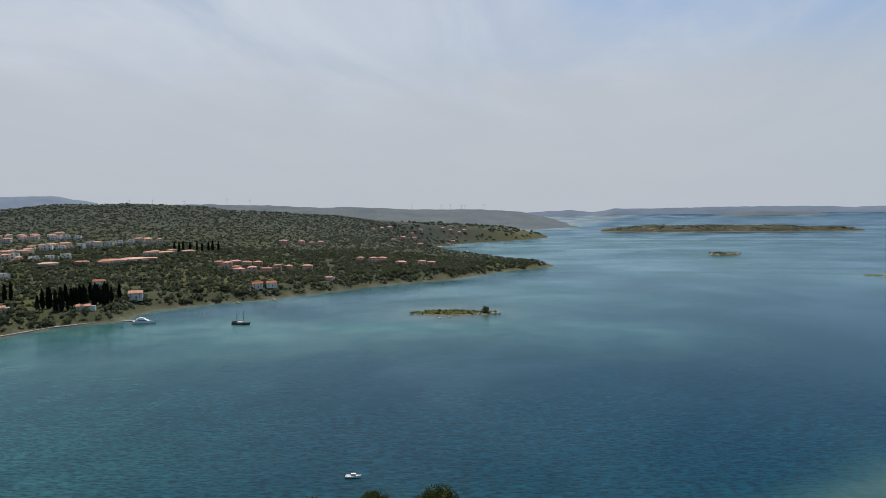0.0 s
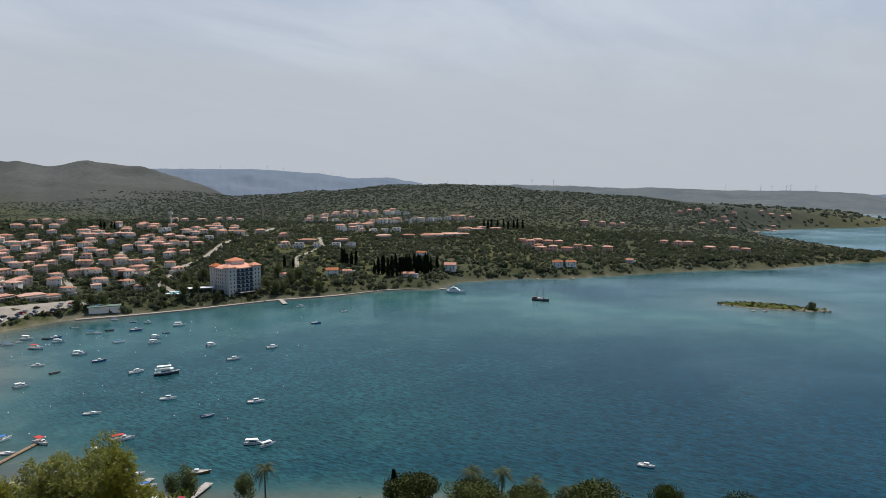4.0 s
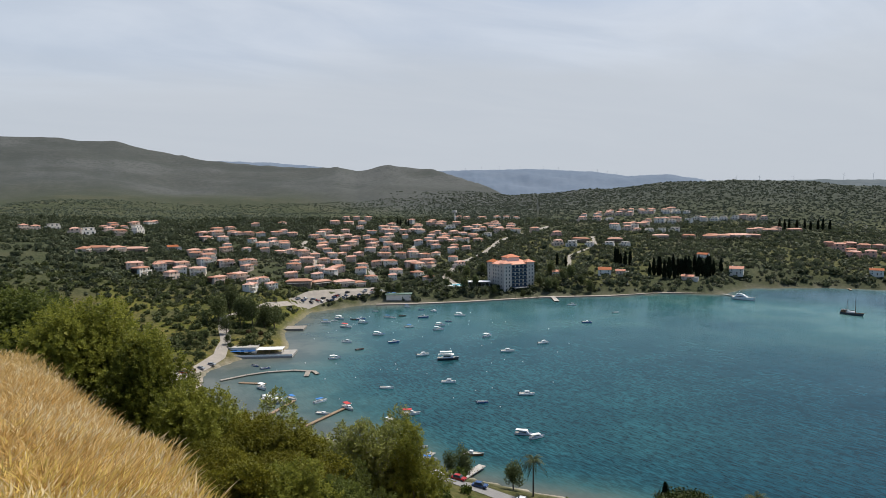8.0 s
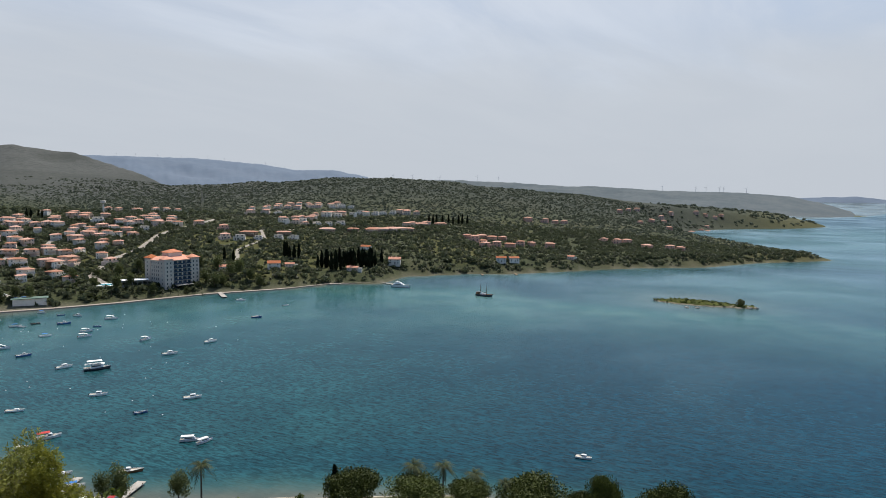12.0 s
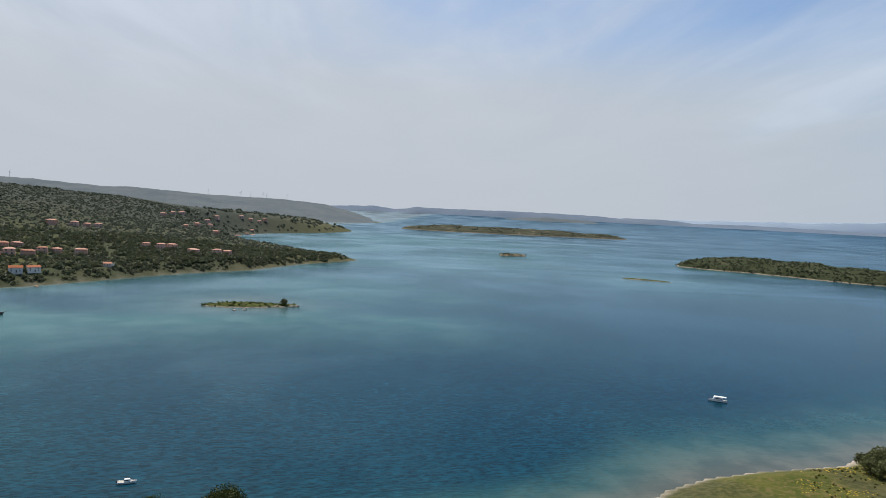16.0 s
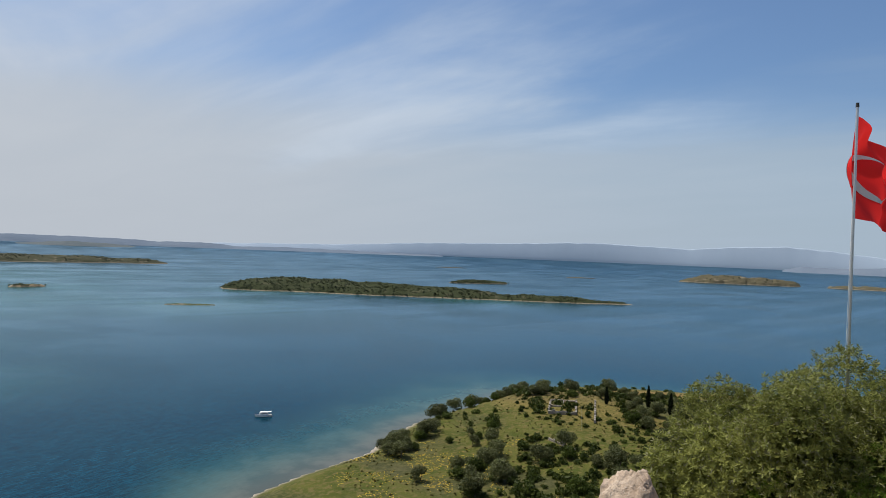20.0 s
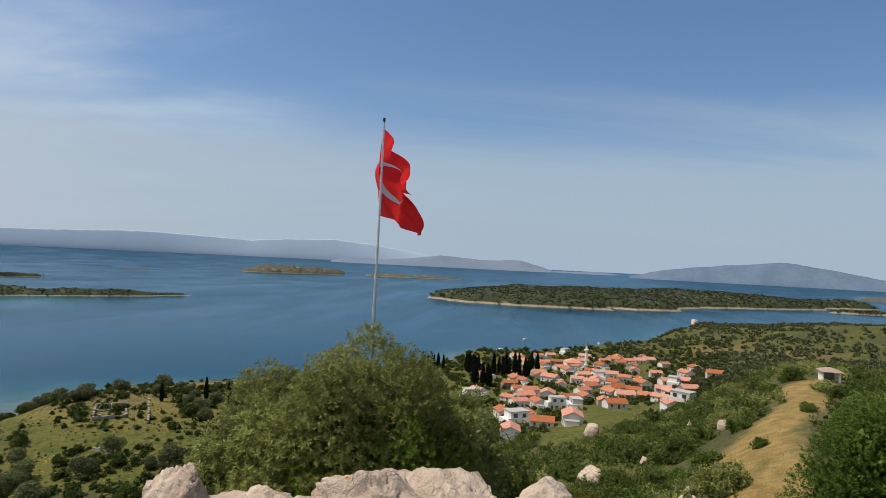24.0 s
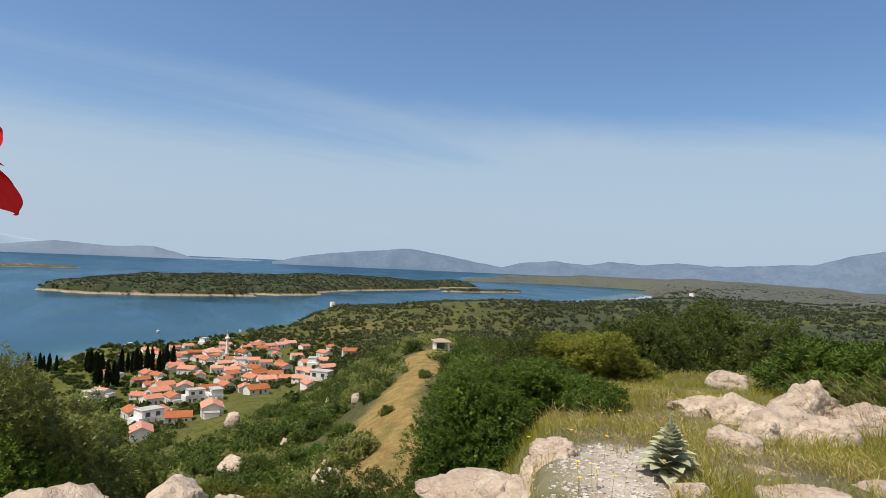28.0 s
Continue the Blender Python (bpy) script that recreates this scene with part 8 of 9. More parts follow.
# ---- the hilltop: boulders, bushes, barley, flag ----
def rock_material():
    m, nt, b = nodes_of("lichen_limestone")
    tc = nt.nodes.new("ShaderNodeTexCoord").outputs["Object"]
    n1, n2, n3 = noise_of(nt, tc, 1.8, 6, 0.65), noise_of(nt, tc, 9, 5, 0.7), noise_of(nt, tc, 45, 3)
    col = link_mix(nt, range_of(nt, n1, 0.38, 0.62), (0.34, 0.25, 0.18), (0.50, 0.395, 0.295))
    col = link_mix(nt, range_of(nt, n2, 0.52, 0.66, 0, 0.5), col, (0.17, 0.14, 0.115))
    col = link_mix(nt, range_of(nt, n3, 0.55, 0.7, 0, 0.5), col, (0.46, 0.41, 0.36))
    lichen = calc(nt, "MULTIPLY", range_of(nt, noise_of(nt, tc, 3.1, 4, 0.7, 0.8), 0.64, 0.68), range_of(nt, n2, 0.4, 0.5))
    col = link_mix(nt, lichen, col, (0.42, 0.155, 0.03))
    cell = nt.nodes.new("ShaderNodeTexVoronoi")
    cell.feature = "DISTANCE_TO_EDGE"
    cell.inputs["Scale"].default_value = 2.4
    warp = nt.nodes.new("ShaderNodeVectorMath")
    warp.operation = "MULTIPLY_ADD"
    rough_tex = nt.nodes.new("ShaderNodeTexNoise")
    rough_tex.inputs["Scale"].default_value, rough_tex.inputs["Detail"].default_value = 4.0, 4
    nt.links.new(tc, rough_tex.inputs["Vector"])
    nt.links.new(rough_tex.outputs["Color"], warp.inputs[0])
    warp.inputs[1].default_value = (0.35, 0.35, 0.35)
    nt.links.new(tc, warp.inputs[2])
    nt.links.new(warp.outputs[0], cell.inputs["Vector"])
    split = range_of(nt, cell.outputs["Distance"], 0.0, 0.022)
    col = link_mix(nt, calc(nt, "MULTIPLY", calc(nt, "SUBTRACT", 1.0, split), range_of(nt, n1, 0.48, 0.62, 0.0, 0.6)), col, (0.085, 0.07, 0.058))
    nt.links.new(col, b.inputs["Base Color"])
    b.inputs["Roughness"].default_value = 0.9
    height = calc(nt, "ADD", calc(nt, "ADD", n2, calc(nt, "MULTIPLY", n3, 0.35)), calc(nt, "MULTIPLY", split, 0.15))
    bump_of(nt, b, height, 0.9, 0.05)
    return m


M["boulder"] = rock_material()


def make_boulder(seed, sx, sy, sz, sub):
    """A rock split along joints: flat faces with worn edges, bedding ledges, pits and cracks."""
    rr = random.Random(seed)
    planes = []
    for k in range(9):
        n = Vector((rr.gauss(0, 1), rr.gauss(0, 1), rr.gauss(0.2, 0.9))).normalized()
        planes.append((n, rr.uniform(0.5, 0.92)))
    planes.append((Vector((rr.gauss(0, 0.2), rr.gauss(0, 0.2), 1)).normalized(), 0.82))
    off = Vector((seed * 3.7, seed * 1.3, seed * 2.1))
    bed = Vector((rr.gauss(0, 0.35), rr.gauss(0, 0.35), 1)).normalized()
    bm = bmesh.new()
    bmesh.ops.create_icosphere(bm, subdivisions=sub, radius=1.0)
    for v in bm.verts:
        w = v.co.normalized()
        near = sorted(c / max(0.05, n.dot(w)) for n, c in planes)[:2]
        reach = min(1.12, near[0]) - 0.03 * math.exp(-abs(near[1] - near[0]) * 22)
        p = w * reach
        layer = (bed.dot(p) * 4.2 + noise.noise(p * 2.0 + off) * 0.8) % 1.0
        ledge = 0.055 * (min(1.0, layer * 3.0) - 0.5) * (1 - 0.7 * max(0.0, w.z))
        ridged = 0.5 - abs(noise.noise(p * 3.4 + off * 1.7))
        bump = noise.noise(w * 2.2 + off) * 0.11 + ridged * 0.09 + noise.noise(p * 8.0 + off) * 0.05 + noise.noise(p * 17 + off) * 0.032
        crack = max(0.0, 0.05 - abs(noise.noise(w * 1.6 + off * 2))) * 3.2
        v.co = w * (reach + bump + ledge - crack - 0.03)
        v.co.z = max(v.co.z, -0.5)
    bmesh.ops.scale(bm, vec=(sx, sy, sz), verts=bm.verts[:])
    for f in bm.faces:
        f.smooth = True
    return bm


def boulder(az, d, base, sx, sy, sz, seed, turn=None, label="weathered limestone boulder with orange lichen"):
    x, y = polar(az, d)
    ob = tagged(new("boulder"), label, "boulder", "boulders on the hilltop")
    bm = make_boulder(seed, sx, sy, sz, 5 if d < 10 else 4)
    me = bpy.data.meshes.new("boulder")
    bm.to_mesh(me)
    bm.free()
    me.materials.append(M["boulder"])
    part_of = bpy.data.objects.new("boulder", me)
    bpy.data.objects.remove(ob)
    scene.collection.objects.link(part_of)
    tagged(part_of, label, "boulder", "boulders on the hilltop")
    part_of.matrix_basis = pose(x, y, base, 0, 0, az + (seed * 37 % 50 - 25) if turn is None else turn)
    return part_of


# ledge below the flag: bearing, distance, height of the top, half sizes
LEDGE = ((-63.0, 6.5, 83.0, 0.34, 0.4, 0.7), (-70.2, 6.4, 82.9, 0.85, 0.6, 0.8), (-78.8, 6.5, 82.95, 0.85, 0.6, 0.8), (-86.4, 6.5, 82.82, 0.9, 0.6, 0.7), (-92.9, 6.5, 82.84, 0.65, 0.5, 0.6), (-90.2, 6.3, 82.8, 0.6, 0.5, 0.6),
         (-74.4, 6.1, 82.62, 0.55, 0.5, 0.5), (-83.0, 6.2, 82.72, 0.5, 0.45, 0.5), (-66.5, 6.1, 82.5, 0.5, 0.5, 0.5), (-69.6, 5.6, 82.2, 0.6, 0.5, 0.4), (-80.4, 5.6, 82.2, 0.6, 0.5, 0.4), (-87.5, 5.6, 82.2, 0.6, 0.5, 0.4), (-95.6, 6.8, 82.6, 0.3, 0.3, 0.4), (-97.0, 7.4, 82.45, 0.28, 0.3, 0.4), (-119.7, 5.3, 83.36, 0.60, 0.42, 0.42), (-113.2, 5.2, 83.02, 0.36, 0.3, 0.3))
for k, (az, d, ztop, sx, sy, sz) in enumerate(LEDGE):
    boulder(az, d, ztop - sz * 0.82, sx, sy, sz, 70 + k)
# the plateau beyond the track
PLATEAU = ((-143.5, 9.4, 83.77, 0.48, 0.45, 0.6), (-136.2, 8.9, 83.50, 0.40, 0.36, 0.32), (-138.7, 8.8, 83.54, 0.42, 0.35, 0.34), (-142.9, 8.3, 83.57, 0.40, 0.36, 0.38), (-141.0, 8.0, 83.50, 0.34, 0.3, 0.32), (-145.2, 8.3, 83.46, 0.3, 0.3, 0.3),
           (-138.8, 7.0, 83.53, 0.23, 0.22, 0.36), (-148.1, 9.3, 83.53, 0.44, 0.36, 0.38), (-139.2, 6.3, 83.42, 0.28, 0.18, 0.18), (-141.3, 6.3, 83.41, 0.24, 0.18, 0.18), (-143.8, 5.6, 83.47, 0.34, 0.28, 0.24), (-141.0, 5.5, 83.43, 0.25, 0.24, 0.2),
           (-135.7, 5.25, 83.46, 0.15, 0.14, 0.2), (-137.1, 5.8, 83.40, 0.18, 0.16, 0.17), (-138.7, 12.6, 83.35, 0.38, 0.3, 0.24), (-124.7, 5.8, 83.50, 0.27, 0.22, 0.28), (-150.4, 6.2, 83.4, 0.45, 0.4, 0.3))
for k, (az, d, ztop, sx, sy, sz) in enumerate(PLATEAU):
    boulder(az, d, ztop - sz * 0.82, sx * 1.1, sy * 1.1, sz, 110 + k, label="pale pinkish limestone rock in the dry grass")
# rocks sticking out of the slope above the village
for k, (az, d, s) in enumerate(((-95.4, 60, 1.3), (-97.6, 92, 2.2), (-104.8, 60, 1.7), (-105.6, 64, 1.5), (-102.4, 45, 0.8), (-96.4, 44, 1.0), (-94.6, 50, 0.8), (-105.2, 160, 2.8), (-97.2, 205, 4.0), (-92.0, 74, 0.8), (-107.5, 122, 1.7), (-105.9, 58, 1.5), (-105.4, 61, 1.3), (-105.0, 55, 1.0), (-102.2, 57, 1.1), (-97.3, 100, 2.6), (-97.9, 97, 2.0), (-94.6, 62, 1.2), (-95.2, 58, 1.0), (-101.6, 118, 1.4), (-93.0, 70, 0.9))):
    x, y = polar(az, d)
    s *= 0.75
    boulder(az, d, land_z(x, y) + s * 0.6, s * 0.9, s * 0.7, s * 1.0, 140 + k, label="grey rock outcrop among the shrubs")


def big_bush(label, az, d, top, r, leaves, size, material, seed, lumps=16, long=1.5, stems=26, name="bush", sink=0.25):
    """A shrub seen from near by: branches, twigs and thousands of single leaves. top: elevation of its crown seen from the eye."""
    x, y = polar(az, d)
    base = land_z(x, y) - sink
    h = EYE + d * math.tan(radians(top)) - base
    t = thing(name, label, "shrub", "bushes on the hilltop")
    t.matrix_basis = pose(x, y, base)
    rr = random.Random(seed)
    bm = bmesh.new()
    for k in range(stems):
        a, lean = rr.random() * 6.283, rr.uniform(0.15, 0.9)
        p = Vector((rr.uniform(-0.15, 0.15), rr.uniform(-0.15, 0.15), -0.3))
        for s in range(4):
            q = p + Vector((math.cos(a) * lean * r * 0.19, math.sin(a) * lean * r * 0.19, h * 0.16)) + Vector((rr.uniform(-0.08, 0.08), rr.uniform(-0.08, 0.08), 0)) * r
            tube(bm, p, q, 0.018 * (4 - s) * 0.4 + 0.005, 0.018 * (3 - s) * 0.4 + 0.004, 5)
            p = q
    part("branchwork", bm, M["twig"], t)
    v, q = sprig_cloud(int(leaves * 1.7), size * 0.64, seed, (r, r, h * 0.85), lumps, long)
    v[:, 2] = (v[:, 2] - v[:, 2].min()) / (np.percentile(v[:, 2], 99.2) - v[:, 2].min()) * h
    wide = np.abs(v[:, :2]).max()
    v[:, :2] *= r / wide * 1.05
    part("foliage", big_mesh("foliage", v, q, M[material], smooth_faces=False), M[material], t)
    return t


M["twig"] = mat("grey_twigs", (0.26, 0.23, 0.18), (0.17, 0.15, 0.12), 8, 0.9, 0.3)
# the wild olive in front of the flag, with fresh mastic at its foot
OLIVE, MASTIC = "large grey-green wild olive bush with pale twigs", "bright green mastic shrub at the boulders"
big_bush(OLIVE, -75.8, 8.0, -7.7, 1.55, 80000, 0.018, "near_olive", 500, 26, 2.0, 50)
big_bush("grey-green wild olive bush beside the boulders", -70.4, 7.8, -12.2, 1.05, 20000, 0.021, "near_olive", 501, 16, 2.0)
big_bush("grey-green wild olive bush on the slope", -85.4, 8.4, -11.6, 0.95, 16000, 0.022, "near_olive", 502, 16, 2.0)
big_bush(MASTIC, -80.6, 7.7, -12.9, 1.0, 30000, 0.016, "near_mastic", 503, 18, 1.4)
big_bush(MASTIC, -74.4, 7.5, -14.8, 0.8, 20000, 0.016, "near_mastic", 504, 14, 1.4)
big_bush("dark shrub behind the wild olive", -89.6, 11.0, -13.5, 1.1, 10000, 0.028, "near_dark", 505, 14, 1.4)
big_bush("olive shrub at the edge of the ledge", -66.4, 7.8, -14.0, 0.7, 10000, 0.02, "near_olive", 506, 14, 2.0)
# beyond the track
big_bush("large fresh green bush beside the rocks", -119.2, 8.6, -8.0, 1.2, 62000, 0.017, "near_fresh", 510, 26, 1.3, 44)
big_bush("fresh green bush beside the rocks", -115.2, 8.0, -14.0, 0.6, 16000, 0.019, "near_fresh", 511, 16, 1.3)
big_bush("fresh green bush behind the rocks", -124.2, 9.0, -8.0, 1.1, 30000, 0.02, "near_fresh", 512, 16, 1.3)
big_bush("rounded olive-green bush at the ridge", -127.8, 13.5, -5.4, 1.15, 24000, 0.028, "near_shrub", 513, 16, 1.6)
big_bush("dark thicket along the ridge", -122.4, 20, -5.6, 2.3, 11000, 0.055, "near_dark", 514, 18)
big_bush("dark thicket along the ridge", -130.6, 22, -4.0, 2.5, 12000, 0.055, "near_dark", 515, 18)
big_bush("dark thicket along the ridge", -134.0, 28, -3.1, 2.9, 11000, 0.07, "near_dark", 516, 18)
big_bush("dark thicket along the ridge", -137.6, 32, -2.2, 2.7, 10000, 0.07, "near_dark", 517, 18)
big_bush("tall bush at the edge of the plateau", -142.6, 24, -3.4, 1.7, 12000, 0.05, "near_dark", 518, 16)
big_bush("tall green weeds and bush on the plateau", -145.8, 11.5, -4.6, 1.25, 24000, 0.03, "near_fresh", 519, 16, 1.8)
big_bush("tall green weeds and bush on the plateau", -150.4, 11, -4.2, 1.3, 24000, 0.03, "near_fresh", 520, 16, 1.8)
big_bush("low dark bush below the boulders", -107.4, 6.4, -17.6, 0.8, 15000, 0.016, "near_dark", 521, 14, 1.6)
big_bush("low green bush below the boulders", -99.8, 8.0, -19.0, 0.9, 13000, 0.02, "near_shrub", 522, 14, 1.5)
big_bush("small dark bush in the rocks", -148.6, 5.0, -16.0, 0.4, 7000, 0.013, "near_dark", 523, 12, 1.5)
# behind the barley
big_bush("dark evergreen oak below the barley", 90.0, 22, -7.8, 2.5, 22000, 0.06, "near_shrub", 530, 24, 1.2, 30, "tree")
big_bush("dark evergreen oak below the barley", 86.0, 20, -10.6, 1.5, 20000, 0.055, "near_shrub", 531, 22, 1.2, 30, "tree")
big_bush("dark trees at the edge of the slope", 95.0, 27, -6.4, 3.0, 18000, 0.07, "near_dark", 532, 22, 1.2, 30, "tree")
big_bush("dark trees at the edge of the slope", 100.0, 27, -5.4, 3.0, 14000, 0.07, "near_dark", 533, 22, 1.2, 30, "tree")
big_bush("grey-green bush on the slope", 81.4, 17, -15.0, 1.5, 16000, 0.045, "near_shrub", 534, 20, 1.5)
big_bush("grey-green bush on the slope", 77.4, 18, -16.6, 1.5, 13000, 0.045, "near_olive", 535, 18, 1.5)
big_bush("yellow-green broom bush below the barley", 78.0, 11.4, -18.3, 1.1, 18000, 0.024, "near_yellow", 536, 20, 1.4)
big_bush("yellow-green broom bush below the barley", 74.0, 11.0, -19.2, 1.1, 18000, 0.024, "near_yellow", 537, 20, 1.4)
big_bush("yellow-green broom bush below the barley", 75.8, 9.4, -21.6, 0.8, 12000, 0.022, "near_yellow", 538, 16, 1.4)
big_bush("yellow-green broom bush below the barley", 80.6, 9.6, -20.2, 0.9, 18000, 0.022, "near_yellow", 544, 18, 1.4)
big_bush("yellow-green broom bush at the field's edge", 79.4, 6.0, -21.6, 0.6, 13000, 0.02, "near_yellow", 545, 16, 1.4)
big_bush("low evergreen bush at the field's edge", 75.4, 6.2, -22.0, 0.65, 12000, 0.02, "near_shrub", 546, 16, 1.4)
big_bush("low evergreen bush at the field's edge", 71.6, 6.6, -23.6, 0.65, 12000, 0.02, "near_dark", 547, 16, 1.4)
big_bush("large olive tree on the slope", 67.6, 15.5, -19.0, 1.45, 26000, 0.032, "near_olive", 539, 26, 1.7, 34, "tree")
big_bush("olive bush on the slope", 72.0, 16.5, -19.6, 1.2, 12000, 0.035, "near_olive", 540, 18, 1.6)
big_bush("grey-green bush at the foot of the slope", 63.8, 14.5, -19.6, 1.0, 12000, 0.032, "near_shrub", 541, 16, 1.6)
big_bush("low grey bush on the slope", 69.6, 11.0, -22.0, 1.0, 12000, 0.024, "near_dark", 542, 16, 1.6)
big_bush("dark bush on the slope", 83.4, 30, -14.4, 2.6, 12000, 0.065, "near_dark", 543, 18, 1.2)


# ---- grasses ----
def blades(name, label, spots, h, lean, wid, material, seed, ears=None, category="grass", stoop=1.0):
    """Grass stalks as bent ribbons, some with a drooping ear."""
    rng = np.random.default_rng(seed)
    x, y, z = spots
    n = len(x)
    a = rng.normal(lean[0], lean[1], n) + (fbm(x / 1.6, y / 1.6, seed) - 0.5) * 5.0
    hh = h * rng.uniform(0.6, 1.15, n) * (0.72 + 0.56 * fbm(x / 0.9, y / 0.9, seed + 9))
    bend = rng.uniform(0.15, 0.65, n) * hh * stoop
    side = rng.random(n) * 3.1416
    sx, sy = np.cos(side) * wid, np.sin(side) * wid
    dx, dy = np.cos(a) * bend, np.sin(a) * bend
    V = []
    for t, w in ((0, 1.0), (0.45, 0.8), (0.8, 0.55), (1.0, 0.12)):
        cx, cy, cz = x + dx * t ** 2, y + dy * t ** 2, z - 0.05 + hh * t * (1 - 0.12 * t)
        V += [np.stack([cx - sx * w, cy - sy * w, cz], 1), np.stack([cx + sx * w, cy + sy * w, cz], 1)]
    rows = 4
    if ears:
        for t, w in ((1.0, 1.0), (1.04, ears), (1.12, ears * 0.85), (1.24, 0.25)):
            cx, cy, cz = x + dx * t ** 2.6, y + dy * t ** 2.6, z - 0.05 + hh * (0.88 * t - 0.25 * (t - 1) ** 1.2 if t > 1 else 0.88)
            V += [np.stack([cx - sx * w, cy - sy * w, cz], 1), np.stack([cx + sx * w, cy + sy * w, cz], 1)]
        rows = 8
    V = np.stack(V, 1)
    k = np.arange(n)[:, None] * rows * 2
    Q = []
    for r in range(rows - 1):
        if ears and r == 3:
            continue
        Q.append(np.stack([k[:, 0] + 2 * r, k[:, 0] + 2 * r + 1, k[:, 0] + 2 * r + 3, k[:, 0] + 2 * r + 2], 1))
    me = big_mesh(name, V.reshape(-1, 3), np.concatenate(Q), material)
    return tagged(new(name, me), label, category, kind="stuff")


def meadow(n, az0, az1, r0, r1, seed, keep=None):
    rng = np.random.default_rng(seed)
    a = rng.uniform(az0, az1, n)
    r = r0 * (r1 / r0) ** rng.random(n)
    ok = keep(a, r, rng.random(n)) if keep else np.ones(n, bool)
    x, y = polar(a[ok], r[ok])
    return x, y, land_height(x, y)[0]


M["barley"] = leaf_mat("ripe_barley", (0.70, 0.41, 0.12), (0.98, 0.70, 0.28), 0.6, 0.38)
M["green_stalk"] = leaf_mat("greenish_barley", (0.52, 0.37, 0.08), (0.74, 0.55, 0.17), 0.6, 0.35)
M["grass"] = leaf_mat("green_grass", (0.21, 0.22, 0.03), (0.56, 0.48, 0.09), 0.6, 0.38)
M["dry_grass"] = leaf_mat("dry_grass", (0.30, 0.23, 0.085), (0.52, 0.42, 0.19), 0.6, 0.3)
edge = lambda a, r, u: r < 5.5 + np.clip(a - 82, -1, 30) * 0.9 + (u - 0.5) * 1.5
blades("barley_grass", "field of ripe golden wild barley on the slope", meadow(100000, 81, 104, 3.2, 24, 601, edge), 0.40, (2.6, 2.2), 0.0019, M["barley"], 601, 3.2, stoop=0.6)
blades("barley_grass", "half-green barley stalks at the front of the field", meadow(24000, 81, 104, 3.0, 8, 602, edge), 0.40, (2.6, 2.0), 0.002, M["green_stalk"], 602, 3.0, stoop=0.55)
M["pale_ear"] = leaf_mat("pale_barley_ears", (0.88, 0.66, 0.30), (1.0, 0.86, 0.55), 0.6, 0.3)
blades("barley_grass", "pale bristly barley ears over the field", meadow(42000, 81, 104, 3.2, 24, 611, edge), 0.41, (2.4, 2.4), 0.0016, M["pale_ear"], 611, 4.0, stoop=0.5)
blades("grass", "straw-coloured undergrowth of the field", meadow(22000, 80.5, 104, 3.0, 24, 603, edge), 0.26, (2.6, 1.4), 0.006, M["barley"], 603)
path = lambda a, r: (np.abs(a + 130.3) < 4.4 - 0.8 * np.sin(r * 3.0)) & (r < 6.1 + 0.25 * np.sin(a * 1.7))
flat_top = lambda a, r, u: (fbm(*(v / 1.3 for v in polar(a, r)), 77) + (u - 0.5) * 0.35 > 0.40 + 0.10 * (r < 7.5)) & ~path(a, r)
blades("grass", "yellow-green grass between the rocks", meadow(96000, -155, -119, 4.5, 18, 604, flat_top), 0.21, (0.6, 1.5), 0.0026, M["grass"], 604)
blades("grass", "dry grass tufts between the rocks", meadow(26000, -155, -126, 4.8, 20, 605, lambda a, r, u: (fbm(*(v / 1.1 for v in polar(a, r)), 78) + (u - 0.5) * 0.3 > 0.54) & ~path(a, r)), 0.17, (0.3, 1.5), 0.0022, M["dry_grass"], 605, 2.0)
blades("grass", "tall oat grass beside the bush", meadow(420, -152, -144, 8.5, 11, 606), 0.62, (0.4, 1.0), 0.0016, M["dry_grass"], 606, 2.4)
blades("grass", "tall grass stalks at the edge of the ledge", meadow(140, -130, -124, 6.0, 8.0, 607), 0.32, (0.4, 1.2), 0.0016, M["dry_grass"], 607, 2.0)
blades("grass", "sparse grass around the ledge", meadow(5000, -104, -56, 5.2, 12, 608), 0.16, (0.4, 1.5), 0.002, M["grass"], 608)
blades("grass", "dry grass along the track", meadow(16000, -118, -106, 26, 150, 609), 0.35, (0.4, 1.5), 0.012, M["dry_grass"], 609)


# ---- small plants ----
M["pebbles"] = mat("limestone_gravel", (0.56, 0.48, 0.41), (0.44, 0.375, 0.315), 6, 0.95, 0.2)
PEBBLES = []
for k in range(5):
    bm = bmesh.new()
    bmesh.ops.create_cube(bm, size=1.0)
    rr = random.Random(k)
    bm.verts.ensure_lookup_table()
    PEBBLES.append((np.array([v.co * rr.uniform(0.7, 1.2) for v in bm.verts]), np.array([[v.index for v in f.verts] for f in bm.faces])))
    bm.free()
x, y, z = meadow(9000, -146, -117, 4.6, 9, 620, lambda a, r, u: (np.abs(a + 130.5) < 4.5 + u * 2) & (r < 6.3) | (u > 0.96))
rng = np.random.default_rng(8)
merged("gravel", "loose pale limestone gravel on the plateau", "gravel", PEBBLES, x, y, z, 0.007 + 0.032 * rng.random(len(x)) ** 4, M["pebbles"], 8, flat=0.7)
